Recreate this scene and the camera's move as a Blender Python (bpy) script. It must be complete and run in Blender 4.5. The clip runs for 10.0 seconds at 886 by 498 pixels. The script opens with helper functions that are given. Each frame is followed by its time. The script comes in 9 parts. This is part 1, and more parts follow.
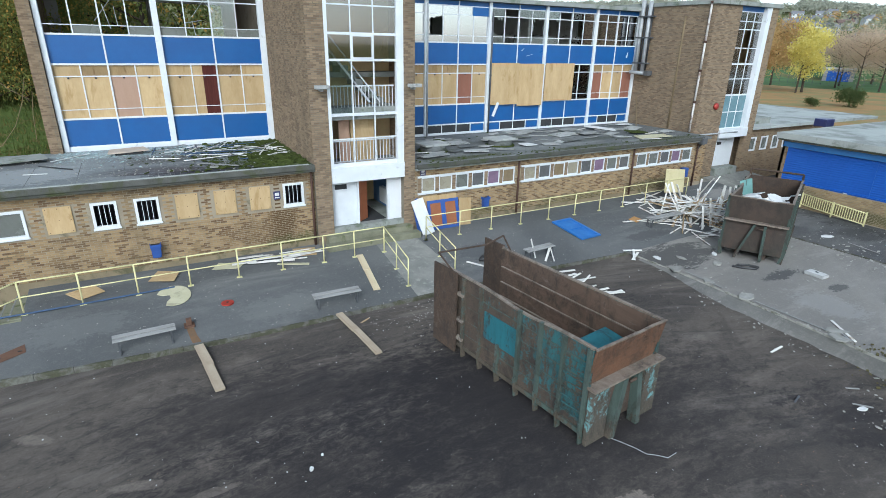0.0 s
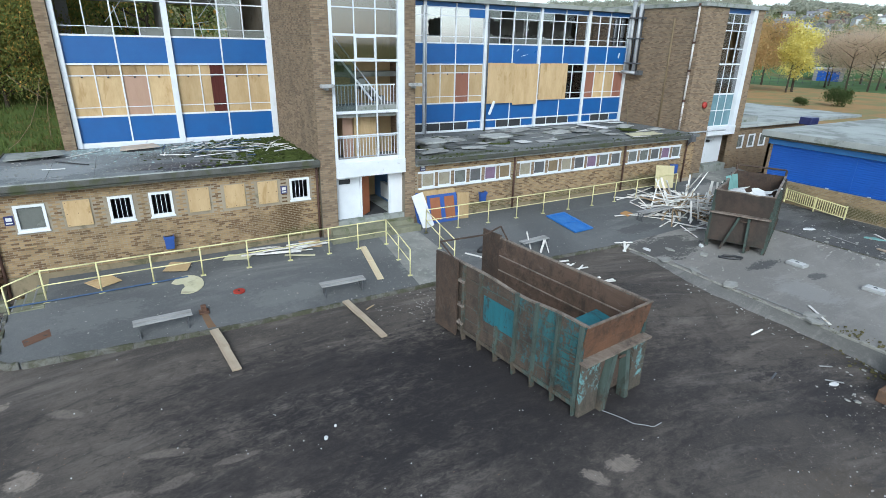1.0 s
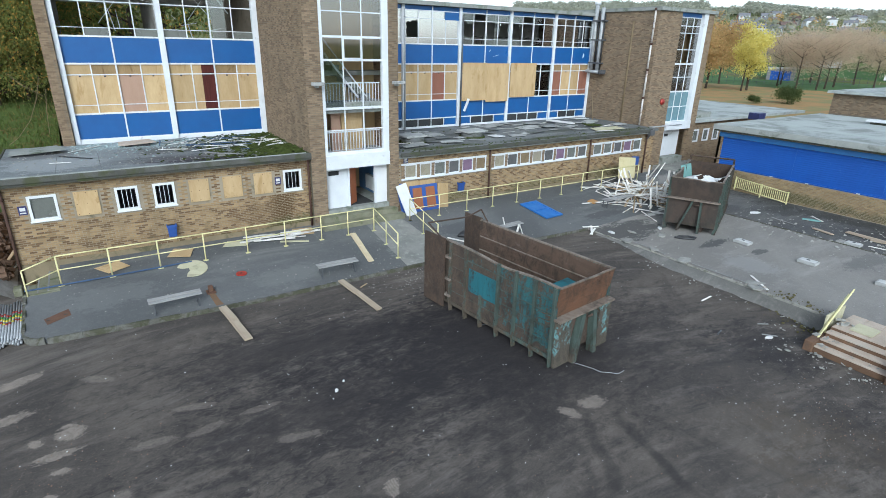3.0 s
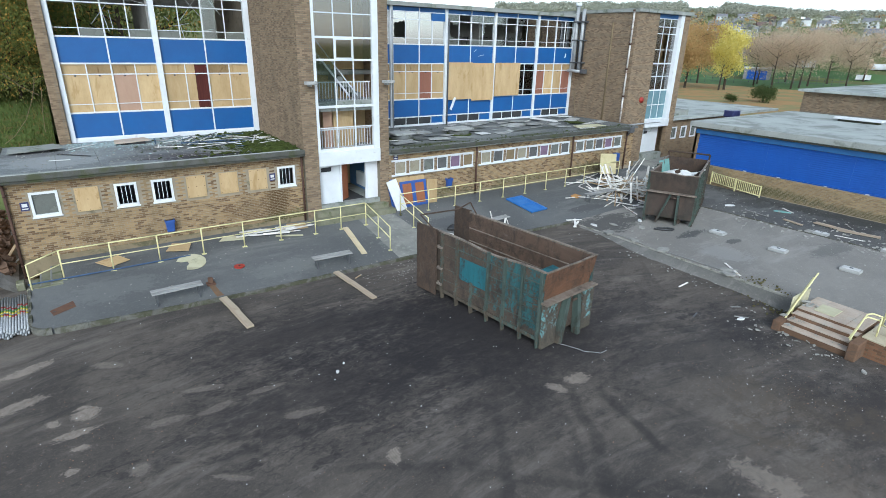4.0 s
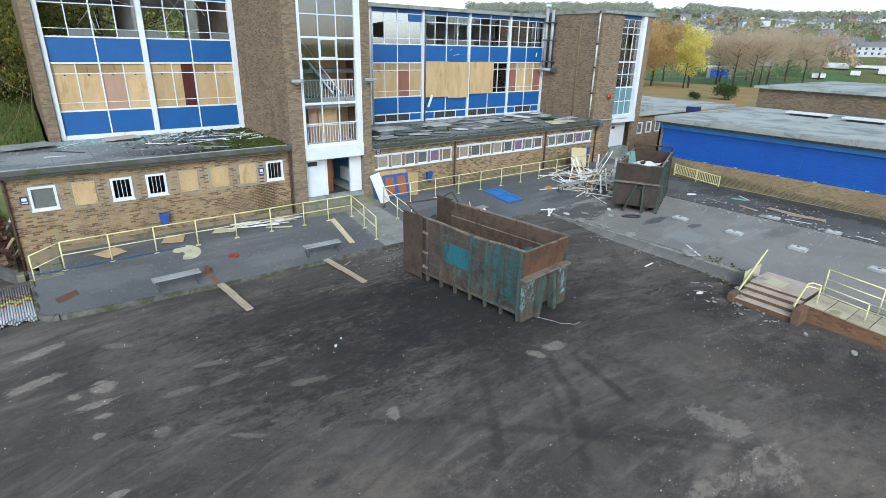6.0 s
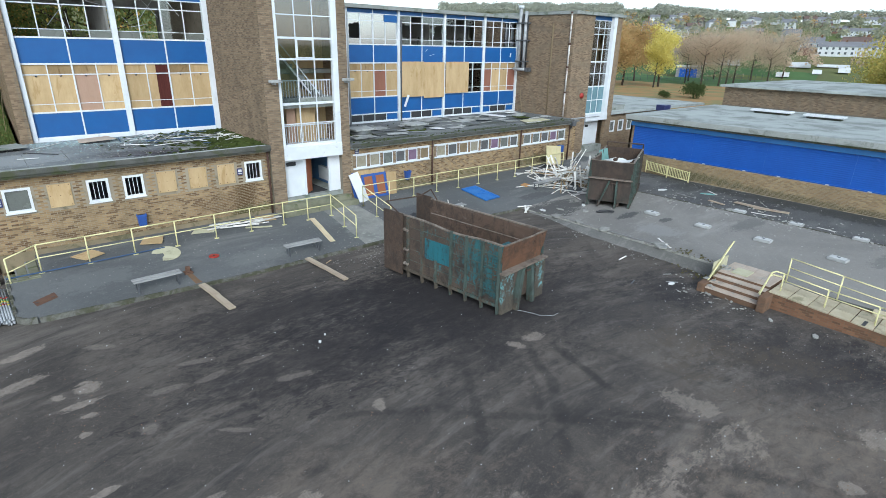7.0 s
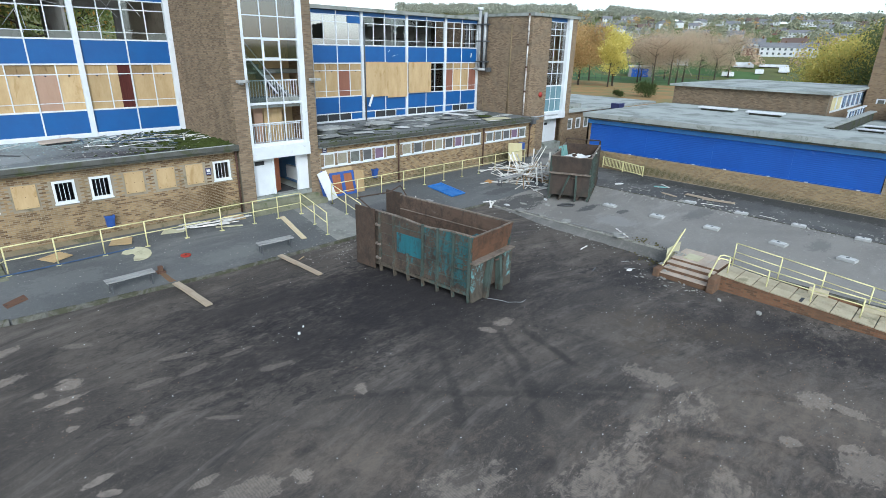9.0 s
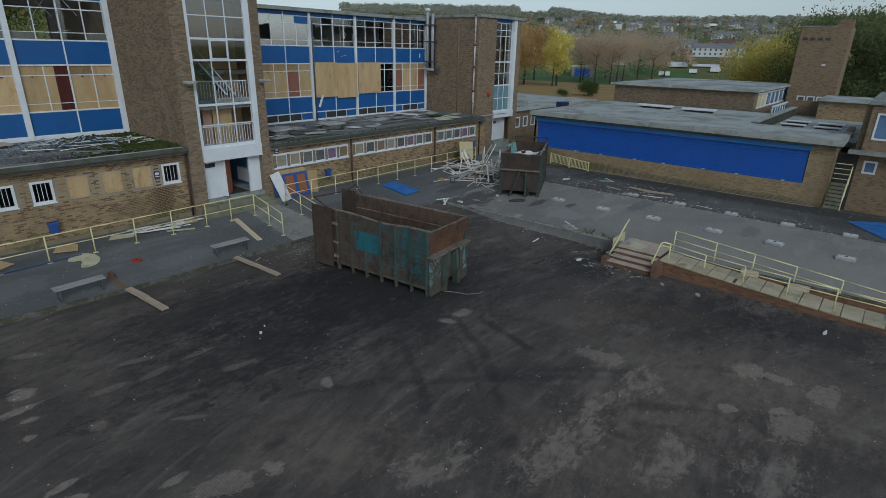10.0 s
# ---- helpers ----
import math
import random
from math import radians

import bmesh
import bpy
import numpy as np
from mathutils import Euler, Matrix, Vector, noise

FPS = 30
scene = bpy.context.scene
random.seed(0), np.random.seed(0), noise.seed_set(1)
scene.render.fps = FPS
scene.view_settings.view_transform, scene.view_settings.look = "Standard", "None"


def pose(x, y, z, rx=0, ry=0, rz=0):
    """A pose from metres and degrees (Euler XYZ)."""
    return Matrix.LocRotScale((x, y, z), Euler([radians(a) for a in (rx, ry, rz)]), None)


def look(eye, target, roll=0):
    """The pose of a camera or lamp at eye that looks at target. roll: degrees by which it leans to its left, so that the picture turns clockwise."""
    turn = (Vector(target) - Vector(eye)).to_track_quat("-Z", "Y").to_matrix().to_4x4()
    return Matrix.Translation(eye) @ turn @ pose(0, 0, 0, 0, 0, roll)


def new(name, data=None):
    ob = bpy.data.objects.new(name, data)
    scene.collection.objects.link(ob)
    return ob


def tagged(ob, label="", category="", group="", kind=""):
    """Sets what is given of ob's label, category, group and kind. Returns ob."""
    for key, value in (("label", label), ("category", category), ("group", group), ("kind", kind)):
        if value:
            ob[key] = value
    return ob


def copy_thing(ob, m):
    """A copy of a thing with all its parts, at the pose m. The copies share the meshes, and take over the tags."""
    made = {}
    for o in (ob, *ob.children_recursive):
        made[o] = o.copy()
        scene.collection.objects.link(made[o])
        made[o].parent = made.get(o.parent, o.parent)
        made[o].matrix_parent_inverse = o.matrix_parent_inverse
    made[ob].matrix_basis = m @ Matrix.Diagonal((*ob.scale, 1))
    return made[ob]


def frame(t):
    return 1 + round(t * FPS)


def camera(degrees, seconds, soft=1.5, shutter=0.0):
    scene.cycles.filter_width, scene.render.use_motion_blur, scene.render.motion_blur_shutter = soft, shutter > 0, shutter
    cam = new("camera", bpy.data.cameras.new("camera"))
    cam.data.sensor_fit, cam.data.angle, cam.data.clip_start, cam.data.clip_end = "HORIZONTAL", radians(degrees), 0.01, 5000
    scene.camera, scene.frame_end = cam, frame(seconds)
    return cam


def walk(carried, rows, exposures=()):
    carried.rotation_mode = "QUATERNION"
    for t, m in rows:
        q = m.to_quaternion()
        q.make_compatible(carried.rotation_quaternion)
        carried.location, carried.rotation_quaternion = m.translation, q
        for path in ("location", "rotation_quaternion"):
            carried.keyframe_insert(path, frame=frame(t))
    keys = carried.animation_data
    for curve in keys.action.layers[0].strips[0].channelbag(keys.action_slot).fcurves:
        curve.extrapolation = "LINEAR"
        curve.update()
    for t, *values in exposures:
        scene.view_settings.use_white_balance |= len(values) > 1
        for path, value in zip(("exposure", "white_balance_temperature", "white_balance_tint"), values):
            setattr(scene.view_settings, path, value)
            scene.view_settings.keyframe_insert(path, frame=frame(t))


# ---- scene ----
cam = camera(79.0, 10.0, 0.85)
METRES, EYE, TILT, LEAN, TURN = 7.7, 8.556, 0.45, 0.16, -29.75
EXPOSURE = 0.74
FADE = [(0.0, 0.0), (9.5, 0.0), (9.6, -0.06), (9.7, -0.28), (9.8, -0.6), (9.9, -0.98), (10.0, -1.36)]
ROWS = [
    (0.0, 0.0, 0.0, 0.0, 0.48, -21.31, -1.23),
    (0.5, -0.0115, -0.0683, 0.0038, 0.26, -21.33, -1.27),
    (1.0, -0.0266, -0.1358, 0.0083, -0.1, -21.35, -1.31),
    (1.5, -0.0427, -0.2016, 0.0099, -0.58, -21.33, -1.32),
    (2.0, -0.0612, -0.2685, 0.013, -1.42, -21.32, -1.38),
    (3.5, -0.1247, -0.4621, 0.016, -4.27, -21.25, -1.45),
    (4.0, -0.1445, -0.5229, 0.017, -5.1, -21.23, -1.47),
    (4.5, -0.165, -0.5797, 0.0175, -5.96, -21.21, -1.48),
    (5.0, -0.1832, -0.6309, 0.017, -6.83, -21.18, -1.47),
    (6.5, -0.2285, -0.745, 0.0155, -9.01, -21.14, -1.41),
    (7.0, -0.2388, -0.7672, 0.016, -10.63, -21.08, -1.39),
    (7.5, -0.2471, -0.785, 0.0169, -12.15, -21.02, -1.38),
    (8.0, -0.2596, -0.806, 0.018, -12.75, -21.0, -1.44),
    (8.5, -0.2796, -0.8351, 0.018, -13.4, -21.0, -1.49),
    (9.0, -0.3034, -0.8668, 0.0173, -14.85, -20.94, -1.48),
    (9.5, -0.3248, -0.8977, 0.0155, -17.58, -20.84, -1.48),
    (10.0, -0.3466, -0.9283, 0.0163, -20.22, -20.75, -1.5),
]
walk(cam, [(t, pose(0, 0, EYE, TILT, LEAN, TURN) @ pose(METRES * x, METRES * y, METRES * z, 90 + pitch, roll, yaw)) for t, x, y, z, yaw, pitch, roll in ROWS], [(t, EXPOSURE + s, 5640, 3.0) for t, s in FADE])

# overcast daylight: a pale sky and one wide, weak sun
world = bpy.data.worlds.new("overcast_sky")
scene.world = world
world.use_nodes = True
wt = world.node_tree
sky = wt.nodes.new("ShaderNodeTexSky")
sky.sky_type = "NISHITA"
sky.sun_disc = False
sky.sun_elevation = radians(32)
sky.sun_rotation = radians(215)
sky.dust_density = 1.5
pale = wt.nodes.new("ShaderNodeHueSaturation")
pale.inputs["Saturation"].default_value = 0.42
wt.links.new(sky.outputs["Color"], pale.inputs["Color"])
wt.links.new(pale.outputs["Color"], wt.nodes["Background"].inputs["Color"])
wt.nodes["Background"].inputs["Strength"].default_value = 0.15
sun = new("sun", bpy.data.lights.new("sun", "SUN"))
sun.data.energy = 1.2
sun.data.angle = radians(25)
sun.data.color = (1.0, 0.985, 0.96)
sun.matrix_world = look((0, 0, 60), (0 + 28, 0 + 40, 60 - 34))

# ---- materials ----
def put(nt, sock, value):
    if isinstance(value, bpy.types.NodeSocket):
        nt.links.new(value, sock)
    elif isinstance(value, (tuple, list)) and len(value) == 3 and sock.type == "RGBA":
        sock.default_value = (*value, 1.0)
    else:
        sock.default_value = value


def start(name):
    m = bpy.data.materials.new(name)
    m.use_nodes = True
    return m, m.node_tree, m.node_tree.nodes["Principled BSDF"]


def place(nt, world=True):
    """World position, or the object's own coordinates."""
    if world:
        return nt.nodes.new("ShaderNodeNewGeometry").outputs["Position"]
    return nt.nodes.new("ShaderNodeTexCoord").outputs["Object"]


def scaled(nt, vec, s):
    n = nt.nodes.new("ShaderNodeVectorMath")
    n.operation = "MULTIPLY"
    put(nt, n.inputs[0], vec)
    n.inputs[1].default_value = s
    return n.outputs[0]


def speck(nt, vec, scale, detail=4.0, rough=0.6, warp=0.0):
    n = nt.nodes.new("ShaderNodeTexNoise")
    put(nt, n.inputs["Vector"], vec)
    n.inputs["Scale"].default_value = scale
    n.inputs["Detail"].default_value = detail
    n.inputs["Roughness"].default_value = rough
    n.inputs["Distortion"].default_value = warp
    return n.outputs["Fac"]


def ramp(nt, fac, lo, hi, a=0.0, b=1.0):
    n = nt.nodes.new("ShaderNodeMapRange")
    n.interpolation_type = "SMOOTHSTEP"
    put(nt, n.inputs["Value"], fac)
    n.inputs["From Min"].default_value = lo
    n.inputs["From Max"].default_value = hi
    n.inputs["To Min"].default_value = a
    n.inputs["To Max"].default_value = b
    return n.outputs["Result"]


def calc(nt, op, a, b=0.0):
    n = nt.nodes.new("ShaderNodeMath")
    n.operation = op
    put(nt, n.inputs[0], a)
    put(nt, n.inputs[1], b)
    return n.outputs[0]


def blend(nt, fac, a, b, how="MIX"):
    n = nt.nodes.new("ShaderNodeMix")
    n.data_type = "RGBA"
    n.blend_type = how
    put(nt, n.inputs[0], fac)
    put(nt, n.inputs[6], a)
    put(nt, n.inputs[7], b)
    return n.outputs[2]


def relief(nt, bsdf, height, strength=0.3, distance=0.01):
    n = nt.nodes.new("ShaderNodeBump")
    n.inputs["Strength"].default_value = strength
    n.inputs["Distance"].default_value = distance
    put(nt, n.inputs["Height"], height)
    nt.links.new(n.outputs["Normal"], bsdf.inputs["Normal"])


def surf(name, a, b, scale=2.0, fine=40.0, rough=0.7, metal=0.0, bump=0.25, dirt=None, amount=0.4, dirt_scale=1.3, world=True, vary=0.0, stretch=(1, 1, 1), depth=0.006):
    """Two tones in broad clouds and fine grain, with dirt in patches of its own."""
    m, nt, bs = start(name)
    vec = scaled(nt, place(nt, world), stretch)
    big = speck(nt, vec, scale, 5.0, 0.62)
    small = speck(nt, vec, fine, 3.0, 0.7)
    fac = calc(nt, "ADD", calc(nt, "MULTIPLY", ramp(nt, big, 0.3, 0.7), 0.65), calc(nt, "MULTIPLY", ramp(nt, small, 0.25, 0.75), 0.35))
    col = blend(nt, fac, a, b)
    if dirt:
        where = ramp(nt, speck(nt, vec, dirt_scale, 7.0, 0.68, 0.6), 0.66 - amount * 0.4, 0.76 - amount * 0.25)
        col = blend(nt, calc(nt, "MULTIPLY", where, 0.85), col, dirt)
    if vary:
        rnd = nt.nodes.new("ShaderNodeObjectInfo").outputs["Random"]
        col = blend(nt, 1.0, col, blend(nt, rnd, (1 - vary,) * 3, (1 + vary,) * 3), "MULTIPLY")
    put(nt, bs.inputs["Base Color"], col)
    put(nt, bs.inputs["Roughness"], ramp(nt, big, 0.2, 0.8, max(0.02, rough - 0.12), min(1.0, rough + 0.12)))
    bs.inputs["Metallic"].default_value = metal
    if rough > 0.68:
        bs.inputs["Specular IOR Level"].default_value = 0.1
    relief(nt, bs, small, bump, depth)
    return m


def brick_mat(name, tones, mortar, stain=(0.08, 0.065, 0.045), amount=0.35):
    m, nt, bs = start(name)
    vec = place(nt)
    sep = nt.nodes.new("ShaderNodeSeparateXYZ")
    put(nt, sep.inputs[0], vec)
    com = nt.nodes.new("ShaderNodeCombineXYZ")
    put(nt, com.inputs[0], calc(nt, "ADD", sep.outputs[0], sep.outputs[1]))
    put(nt, com.inputs[1], sep.outputs[2])
    br = nt.nodes.new("ShaderNodeTexBrick")
    put(nt, br.inputs["Vector"], com.outputs[0])
    br.inputs["Scale"].default_value = 1.0
    br.inputs["Brick Width"].default_value = 0.225
    br.inputs["Row Height"].default_value = 0.075
    br.inputs["Mortar Size"].default_value = 0.006
    br.inputs["Mortar Smooth"].default_value = 0.3
    br.inputs["Bias"].default_value = 0.0
    put(nt, br.inputs["Color1"], (0.0, 0.0, 0.0))
    put(nt, br.inputs["Color2"], (1.0, 1.0, 1.0))
    put(nt, br.inputs["Mortar"], (0.5, 0.5, 0.5))
    tint = blend(nt, ramp(nt, br.outputs["Color"], 0.05, 0.55), tones[0], tones[1])
    tint = blend(nt, ramp(nt, br.outputs["Color"], 0.62, 0.95), tint, tones[2])
    grain = speck(nt, vec, 55.0, 3.0, 0.7)
    tint = blend(nt, ramp(nt, grain, 0.3, 0.8, 0.0, 0.45), tint, tones[1])
    col = blend(nt, br.outputs["Fac"], tint, mortar)
    broad = speck(nt, scaled(nt, vec, (0.5, 0.5, 0.22)), 1.1, 6.0, 0.65, 0.4)
    col = blend(nt, ramp(nt, broad, 0.64 - amount * 0.4, 0.86 - amount * 0.2, 0.0, 0.6), col, stain)
    put(nt, bs.inputs["Base Color"], col)
    bs.inputs["Roughness"].default_value = 0.9
    bs.inputs["Specular IOR Level"].default_value = 0.08
    height = calc(nt, "SUBTRACT", calc(nt, "MULTIPLY", grain, 0.4), br.outputs["Fac"])
    relief(nt, bs, height, 0.6, 0.012)
    return m


def glass_mat(name, tint=(0.9, 0.95, 0.95), rough=0.02, film=0.05):
    m, nt, bs = start(name)
    nt.nodes.remove(bs)
    clear = nt.nodes.new("ShaderNodeBsdfTransparent")
    put(nt, clear.inputs["Color"], tint)
    shine = nt.nodes.new("ShaderNodeBsdfGlossy")
    shine.inputs["Roughness"].default_value = rough
    fr = nt.nodes.new("ShaderNodeFresnel")
    fr.inputs["IOR"].default_value = 1.52
    mx = nt.nodes.new("ShaderNodeMixShader")
    # film adds a flat mirror share, so the pane reflects extra sky
    put(nt, mx.inputs[0], calc(nt, "ADD", calc(nt, "MULTIPLY", fr.outputs[0], 1.6), film))
    nt.links.new(clear.outputs[0], mx.inputs[1])
    nt.links.new(shine.outputs[0], mx.inputs[2])
    nt.links.new(mx.outputs[0], nt.nodes["Material Output"].inputs["Surface"])
    return m


M_BRICK = brick_mat("buff_brick", ((0.37, 0.27, 0.15), (0.31, 0.222, 0.125), (0.19, 0.125, 0.075)), (0.31, 0.265, 0.195), stain=(0.11, 0.095, 0.055), amount=0.3)
M_BRICK_T = brick_mat("brown_brick", ((0.255, 0.185, 0.118), (0.225, 0.16, 0.10), (0.15, 0.105, 0.07)), (0.215, 0.185, 0.14), amount=0.25)
M_BRICK_R = brick_mat("red_brick", ((0.23, 0.125, 0.072), (0.19, 0.10, 0.06), (0.12, 0.07, 0.045)), (0.17, 0.125, 0.085), amount=0.45)
M_PLINTH = surf("mossy_render_plinth", (0.255, 0.205, 0.13), (0.18, 0.147, 0.095), 1.5, 30, 0.95, dirt=(0.085, 0.085, 0.048), amount=0.45)
M_BLUE = surf("blue_panel_enamel", (0.017, 0.098, 0.295), (0.014, 0.078, 0.245), 0.9, 60, 0.38, bump=0.05, dirt=(0.05, 0.12, 0.35), amount=0.05)
M_SHUT = surf("blue_shutter_paint", (0.018, 0.095, 0.40), (0.014, 0.078, 0.34), 0.8, 50, 0.4, bump=0.05, dirt=(0.10, 0.16, 0.45), amount=0.1)
M_FASCIA = surf("pale_blue_fascia", (0.06, 0.21, 0.50), (0.045, 0.165, 0.42), 0.8, 40, 0.5)
M_WHITE = surf("white_frame_paint", (0.68, 0.70, 0.72), (0.57, 0.59, 0.605), 1.2, 50, 0.5, bump=0.1, dirt=(0.36, 0.36, 0.34), amount=0.15)
M_UPVC = surf("white_plastic_frame", (0.70, 0.71, 0.72), (0.62, 0.63, 0.64), 2, 50, 0.35, bump=0.05)
M_PLY = surf("plywood_board", (0.49, 0.36, 0.20), (0.385, 0.27, 0.137), 2.2, 18, 0.75, stretch=(1.0, 1.0, 0.28), dirt=(0.33, 0.22, 0.10), amount=0.3, dirt_scale=2.5, vary=0.16)
M_PLY_OLD = surf("stained_plywood", (0.36, 0.255, 0.135), (0.25, 0.17, 0.085), 1.8, 18, 0.75, stretch=(1.0, 1.0, 0.4), dirt=(0.16, 0.10, 0.05), amount=0.3, dirt_scale=2.0, vary=0.2)
M_PLY_RED = surf("red_brown_board", (0.27, 0.125, 0.085), (0.21, 0.095, 0.065), 1.4, 24, 0.7, stretch=(1.0, 1.0, 0.28))
M_PLY_PINK = surf("pink_stained_board", (0.42, 0.28, 0.205), (0.36, 0.235, 0.165), 1.4, 24, 0.75, stretch=(1.0, 1.0, 0.28))
M_CURTAIN = surf("dark_red_curtain", (0.095, 0.03, 0.024), (0.06, 0.02, 0.017), 3, 30, 0.9, stretch=(6, 6, 0.3))
M_GLASS = glass_mat("window_glass", film=0.03)
# mirror share added on these to brighten panes before dark rooms
M_GREYGLASS = glass_mat("brightened_window_glass", (0.80, 0.77, 0.72), 0.05, 0.15)
M_TEALGLASS = glass_mat("tinted_window_glass", (0.55, 0.68, 0.70), 0.03, 0.46)
M_BRIGHTGLASS = glass_mat("brightened_tower_glass", (0.72, 0.67, 0.60), 0.14, 0.27)
M_FILMGLASS = glass_mat("mirror_boosted_glass", (0.8, 0.86, 0.88), 0.015, 0.85)
# near-black fill, also painted where rooms and recesses are only in shade
M_DARK = surf("dark_fill_and_shade", (0.035, 0.037, 0.04), (0.06, 0.06, 0.06), 1.5, 20, 0.9)
M_ROOM = surf("room_plaster", (0.40, 0.39, 0.36), (0.30, 0.29, 0.27), 1.0, 20, 0.9, dirt=(0.18, 0.16, 0.13), amount=0.3)
M_CONC = surf("weathered_concrete", (0.30, 0.31, 0.29), (0.21, 0.22, 0.20), 0.9, 45, 0.92, dirt=(0.12, 0.14, 0.10), amount=0.4)
M_ROOF = surf("grey_roof_felt", (0.42, 0.44, 0.415), (0.31, 0.33, 0.31), 0.45, 14, 0.9, dirt=(0.215, 0.225, 0.205), amount=0.5, dirt_scale=0.45)
M_RUBBER = surf("black_plastic", (0.02, 0.02, 0.022), (0.035, 0.035, 0.035), 3, 50, 0.6)
M_PIPE = surf("brown_iron_pipe", (0.06, 0.035, 0.028), (0.10, 0.06, 0.045), 3, 40, 0.7)
M_GALV = surf("galvanised_steel", (0.42, 0.425, 0.43), (0.30, 0.31, 0.315), 3, 40, 0.55, metal=0.25)
M_YELLOW = surf("cream_yellow_paint", (0.69, 0.645, 0.34), (0.58, 0.535, 0.27), 3, 60, 0.55, dirt=(0.25, 0.18, 0.09), amount=0.18, dirt_scale=4)
M_WOOD = surf("old_timber", (0.42, 0.32, 0.20), (0.28, 0.20, 0.12), 2.5, 60, 0.85, world=False, stretch=(0.3, 1, 1), dirt=(0.15, 0.11, 0.07), amount=0.3, vary=0.18)
M_GREYWOOD = surf("weathered_bench_wood", (0.34, 0.335, 0.32), (0.21, 0.205, 0.195), 3, 60, 0.9, world=False, stretch=(0.25, 1, 1))
M_PALEWOOD = surf("painted_timber_strip", (0.75, 0.74, 0.71), (0.62, 0.59, 0.53), 2.0, 40, 0.75, world=False, dirt=(0.40, 0.32, 0.22), amount=0.18, vary=0.18)
OBSCURE = surf("obscured_glass", (0.16, 0.165, 0.15), (0.11, 0.115, 0.10), 2, 60, 0.25, bump=0.1)
M_DARKPANE = surf("dark_obscured_glass", (0.125, 0.125, 0.122), (0.085, 0.085, 0.085), 2, 60, 0.2, bump=0.1)
M_CREAMPANE = surf("cream_backed_glass", (0.30, 0.27, 0.20), (0.23, 0.205, 0.15), 2, 60, 0.3, bump=0.1)
M_PLYDULL = surf("dull_board", (0.22, 0.17, 0.10), (0.16, 0.12, 0.075), 2, 30, 0.8)
M_MAUVE = surf("mauve_blind", (0.20, 0.135, 0.195), (0.14, 0.095, 0.135), 2, 30, 0.8)
# mossy gutter tone, also used as painted shade on soffits and vent slots
M_GUTTERSHADE = surf("mossy_gutter_and_shade", (0.055, 0.055, 0.048), (0.09, 0.09, 0.078), 1.2, 30, 0.9, dirt=(0.055, 0.065, 0.025), amount=0.45)
M_ROOFDIRT = surf("mossy_roof_felt", (0.12, 0.125, 0.125), (0.20, 0.205, 0.20), 0.6, 25, 0.8, dirt=(0.06, 0.065, 0.04), amount=0.4, dirt_scale=0.8)
M_WOODWALL = surf("tan_boarded_wall", (0.50, 0.38, 0.21), (0.40, 0.30, 0.165), 1.5, 20, 0.8, stretch=(1, 1, 0.3))
M_BLUEWALL = surf("blue_wall_paint", (0.08, 0.20, 0.42), (0.06, 0.16, 0.34), 1.5, 30, 0.6)
M_BROWNDOOR = surf("brown_door_varnish", (0.34, 0.12, 0.05), (0.27, 0.09, 0.04), 2, 40, 0.5)
M_STEP = surf("mossy_step_concrete", (0.24, 0.235, 0.17), (0.15, 0.15, 0.10), 1.8, 40, 0.92, dirt=(0.09, 0.10, 0.04), amount=0.4)
M_TEALPANE = surf("teal_tinted_pane", (0.11, 0.195, 0.225), (0.18, 0.28, 0.31), 1.5, 30, 0.2, bump=0.03)
M_REDPLASTIC = surf("red_plastic", (0.36, 0.035, 0.025), (0.28, 0.03, 0.02), 3, 40, 0.5)
M_BLUEPANE = surf("blue_grey_pane", (0.10, 0.16, 0.26), (0.14, 0.22, 0.34), 1.5, 30, 0.2, bump=0.03)
M_RUBBLE = surf("grey_rubble", (0.34, 0.32, 0.29), (0.20, 0.18, 0.16), 3, 25, 0.95, bump=0.6, world=False)
M_WHITEBOARD = surf("white_board_scrap", (0.66, 0.66, 0.65), (0.55, 0.55, 0.53), 3, 40, 0.7, world=False, dirt=(0.42, 0.40, 0.36), amount=0.2)
M_TEALBOARD = surf("pale_teal_board", (0.20, 0.36, 0.34), (0.16, 0.30, 0.28), 3, 40, 0.7, world=False)
M_CREAM = surf("cream_board", (0.62, 0.55, 0.33), (0.52, 0.45, 0.25), 2, 40, 0.75, world=False, dirt=(0.30, 0.24, 0.12), amount=0.2)
M_BIN = surf("blue_plastic_bin", (0.03, 0.085, 0.30), (0.025, 0.065, 0.24), 3, 40, 0.5)
M_BLUESHEET = surf("bright_blue_panel", (0.04, 0.17, 0.46), (0.03, 0.13, 0.38), 2, 40, 0.5, world=False, dirt=(0.10, 0.2, 0.4), amount=0.2)
M_ORANGE = surf("orange_brown_panel", (0.30, 0.11, 0.04), (0.23, 0.08, 0.032), 2, 40, 0.6, world=False)
M_RUSTPLATE = surf("rusty_cover_plate", (0.15, 0.085, 0.055), (0.10, 0.06, 0.045), 3, 40, 0.85)
M_RUSTSTAIN = surf("rust_stain", (0.20, 0.115, 0.058), (0.14, 0.10, 0.07), 3, 40, 0.9)
M_SLAB = surf("paving_slab", (0.46, 0.405, 0.29), (0.36, 0.31, 0.215), 2.5, 40, 0.9, dirt=(0.21, 0.19, 0.12), amount=0.35, vary=0.12)
M_STONE = surf("broken_stone", (0.36, 0.35, 0.32), (0.24, 0.235, 0.21), 3, 30, 0.95, world=False, vary=0.15)
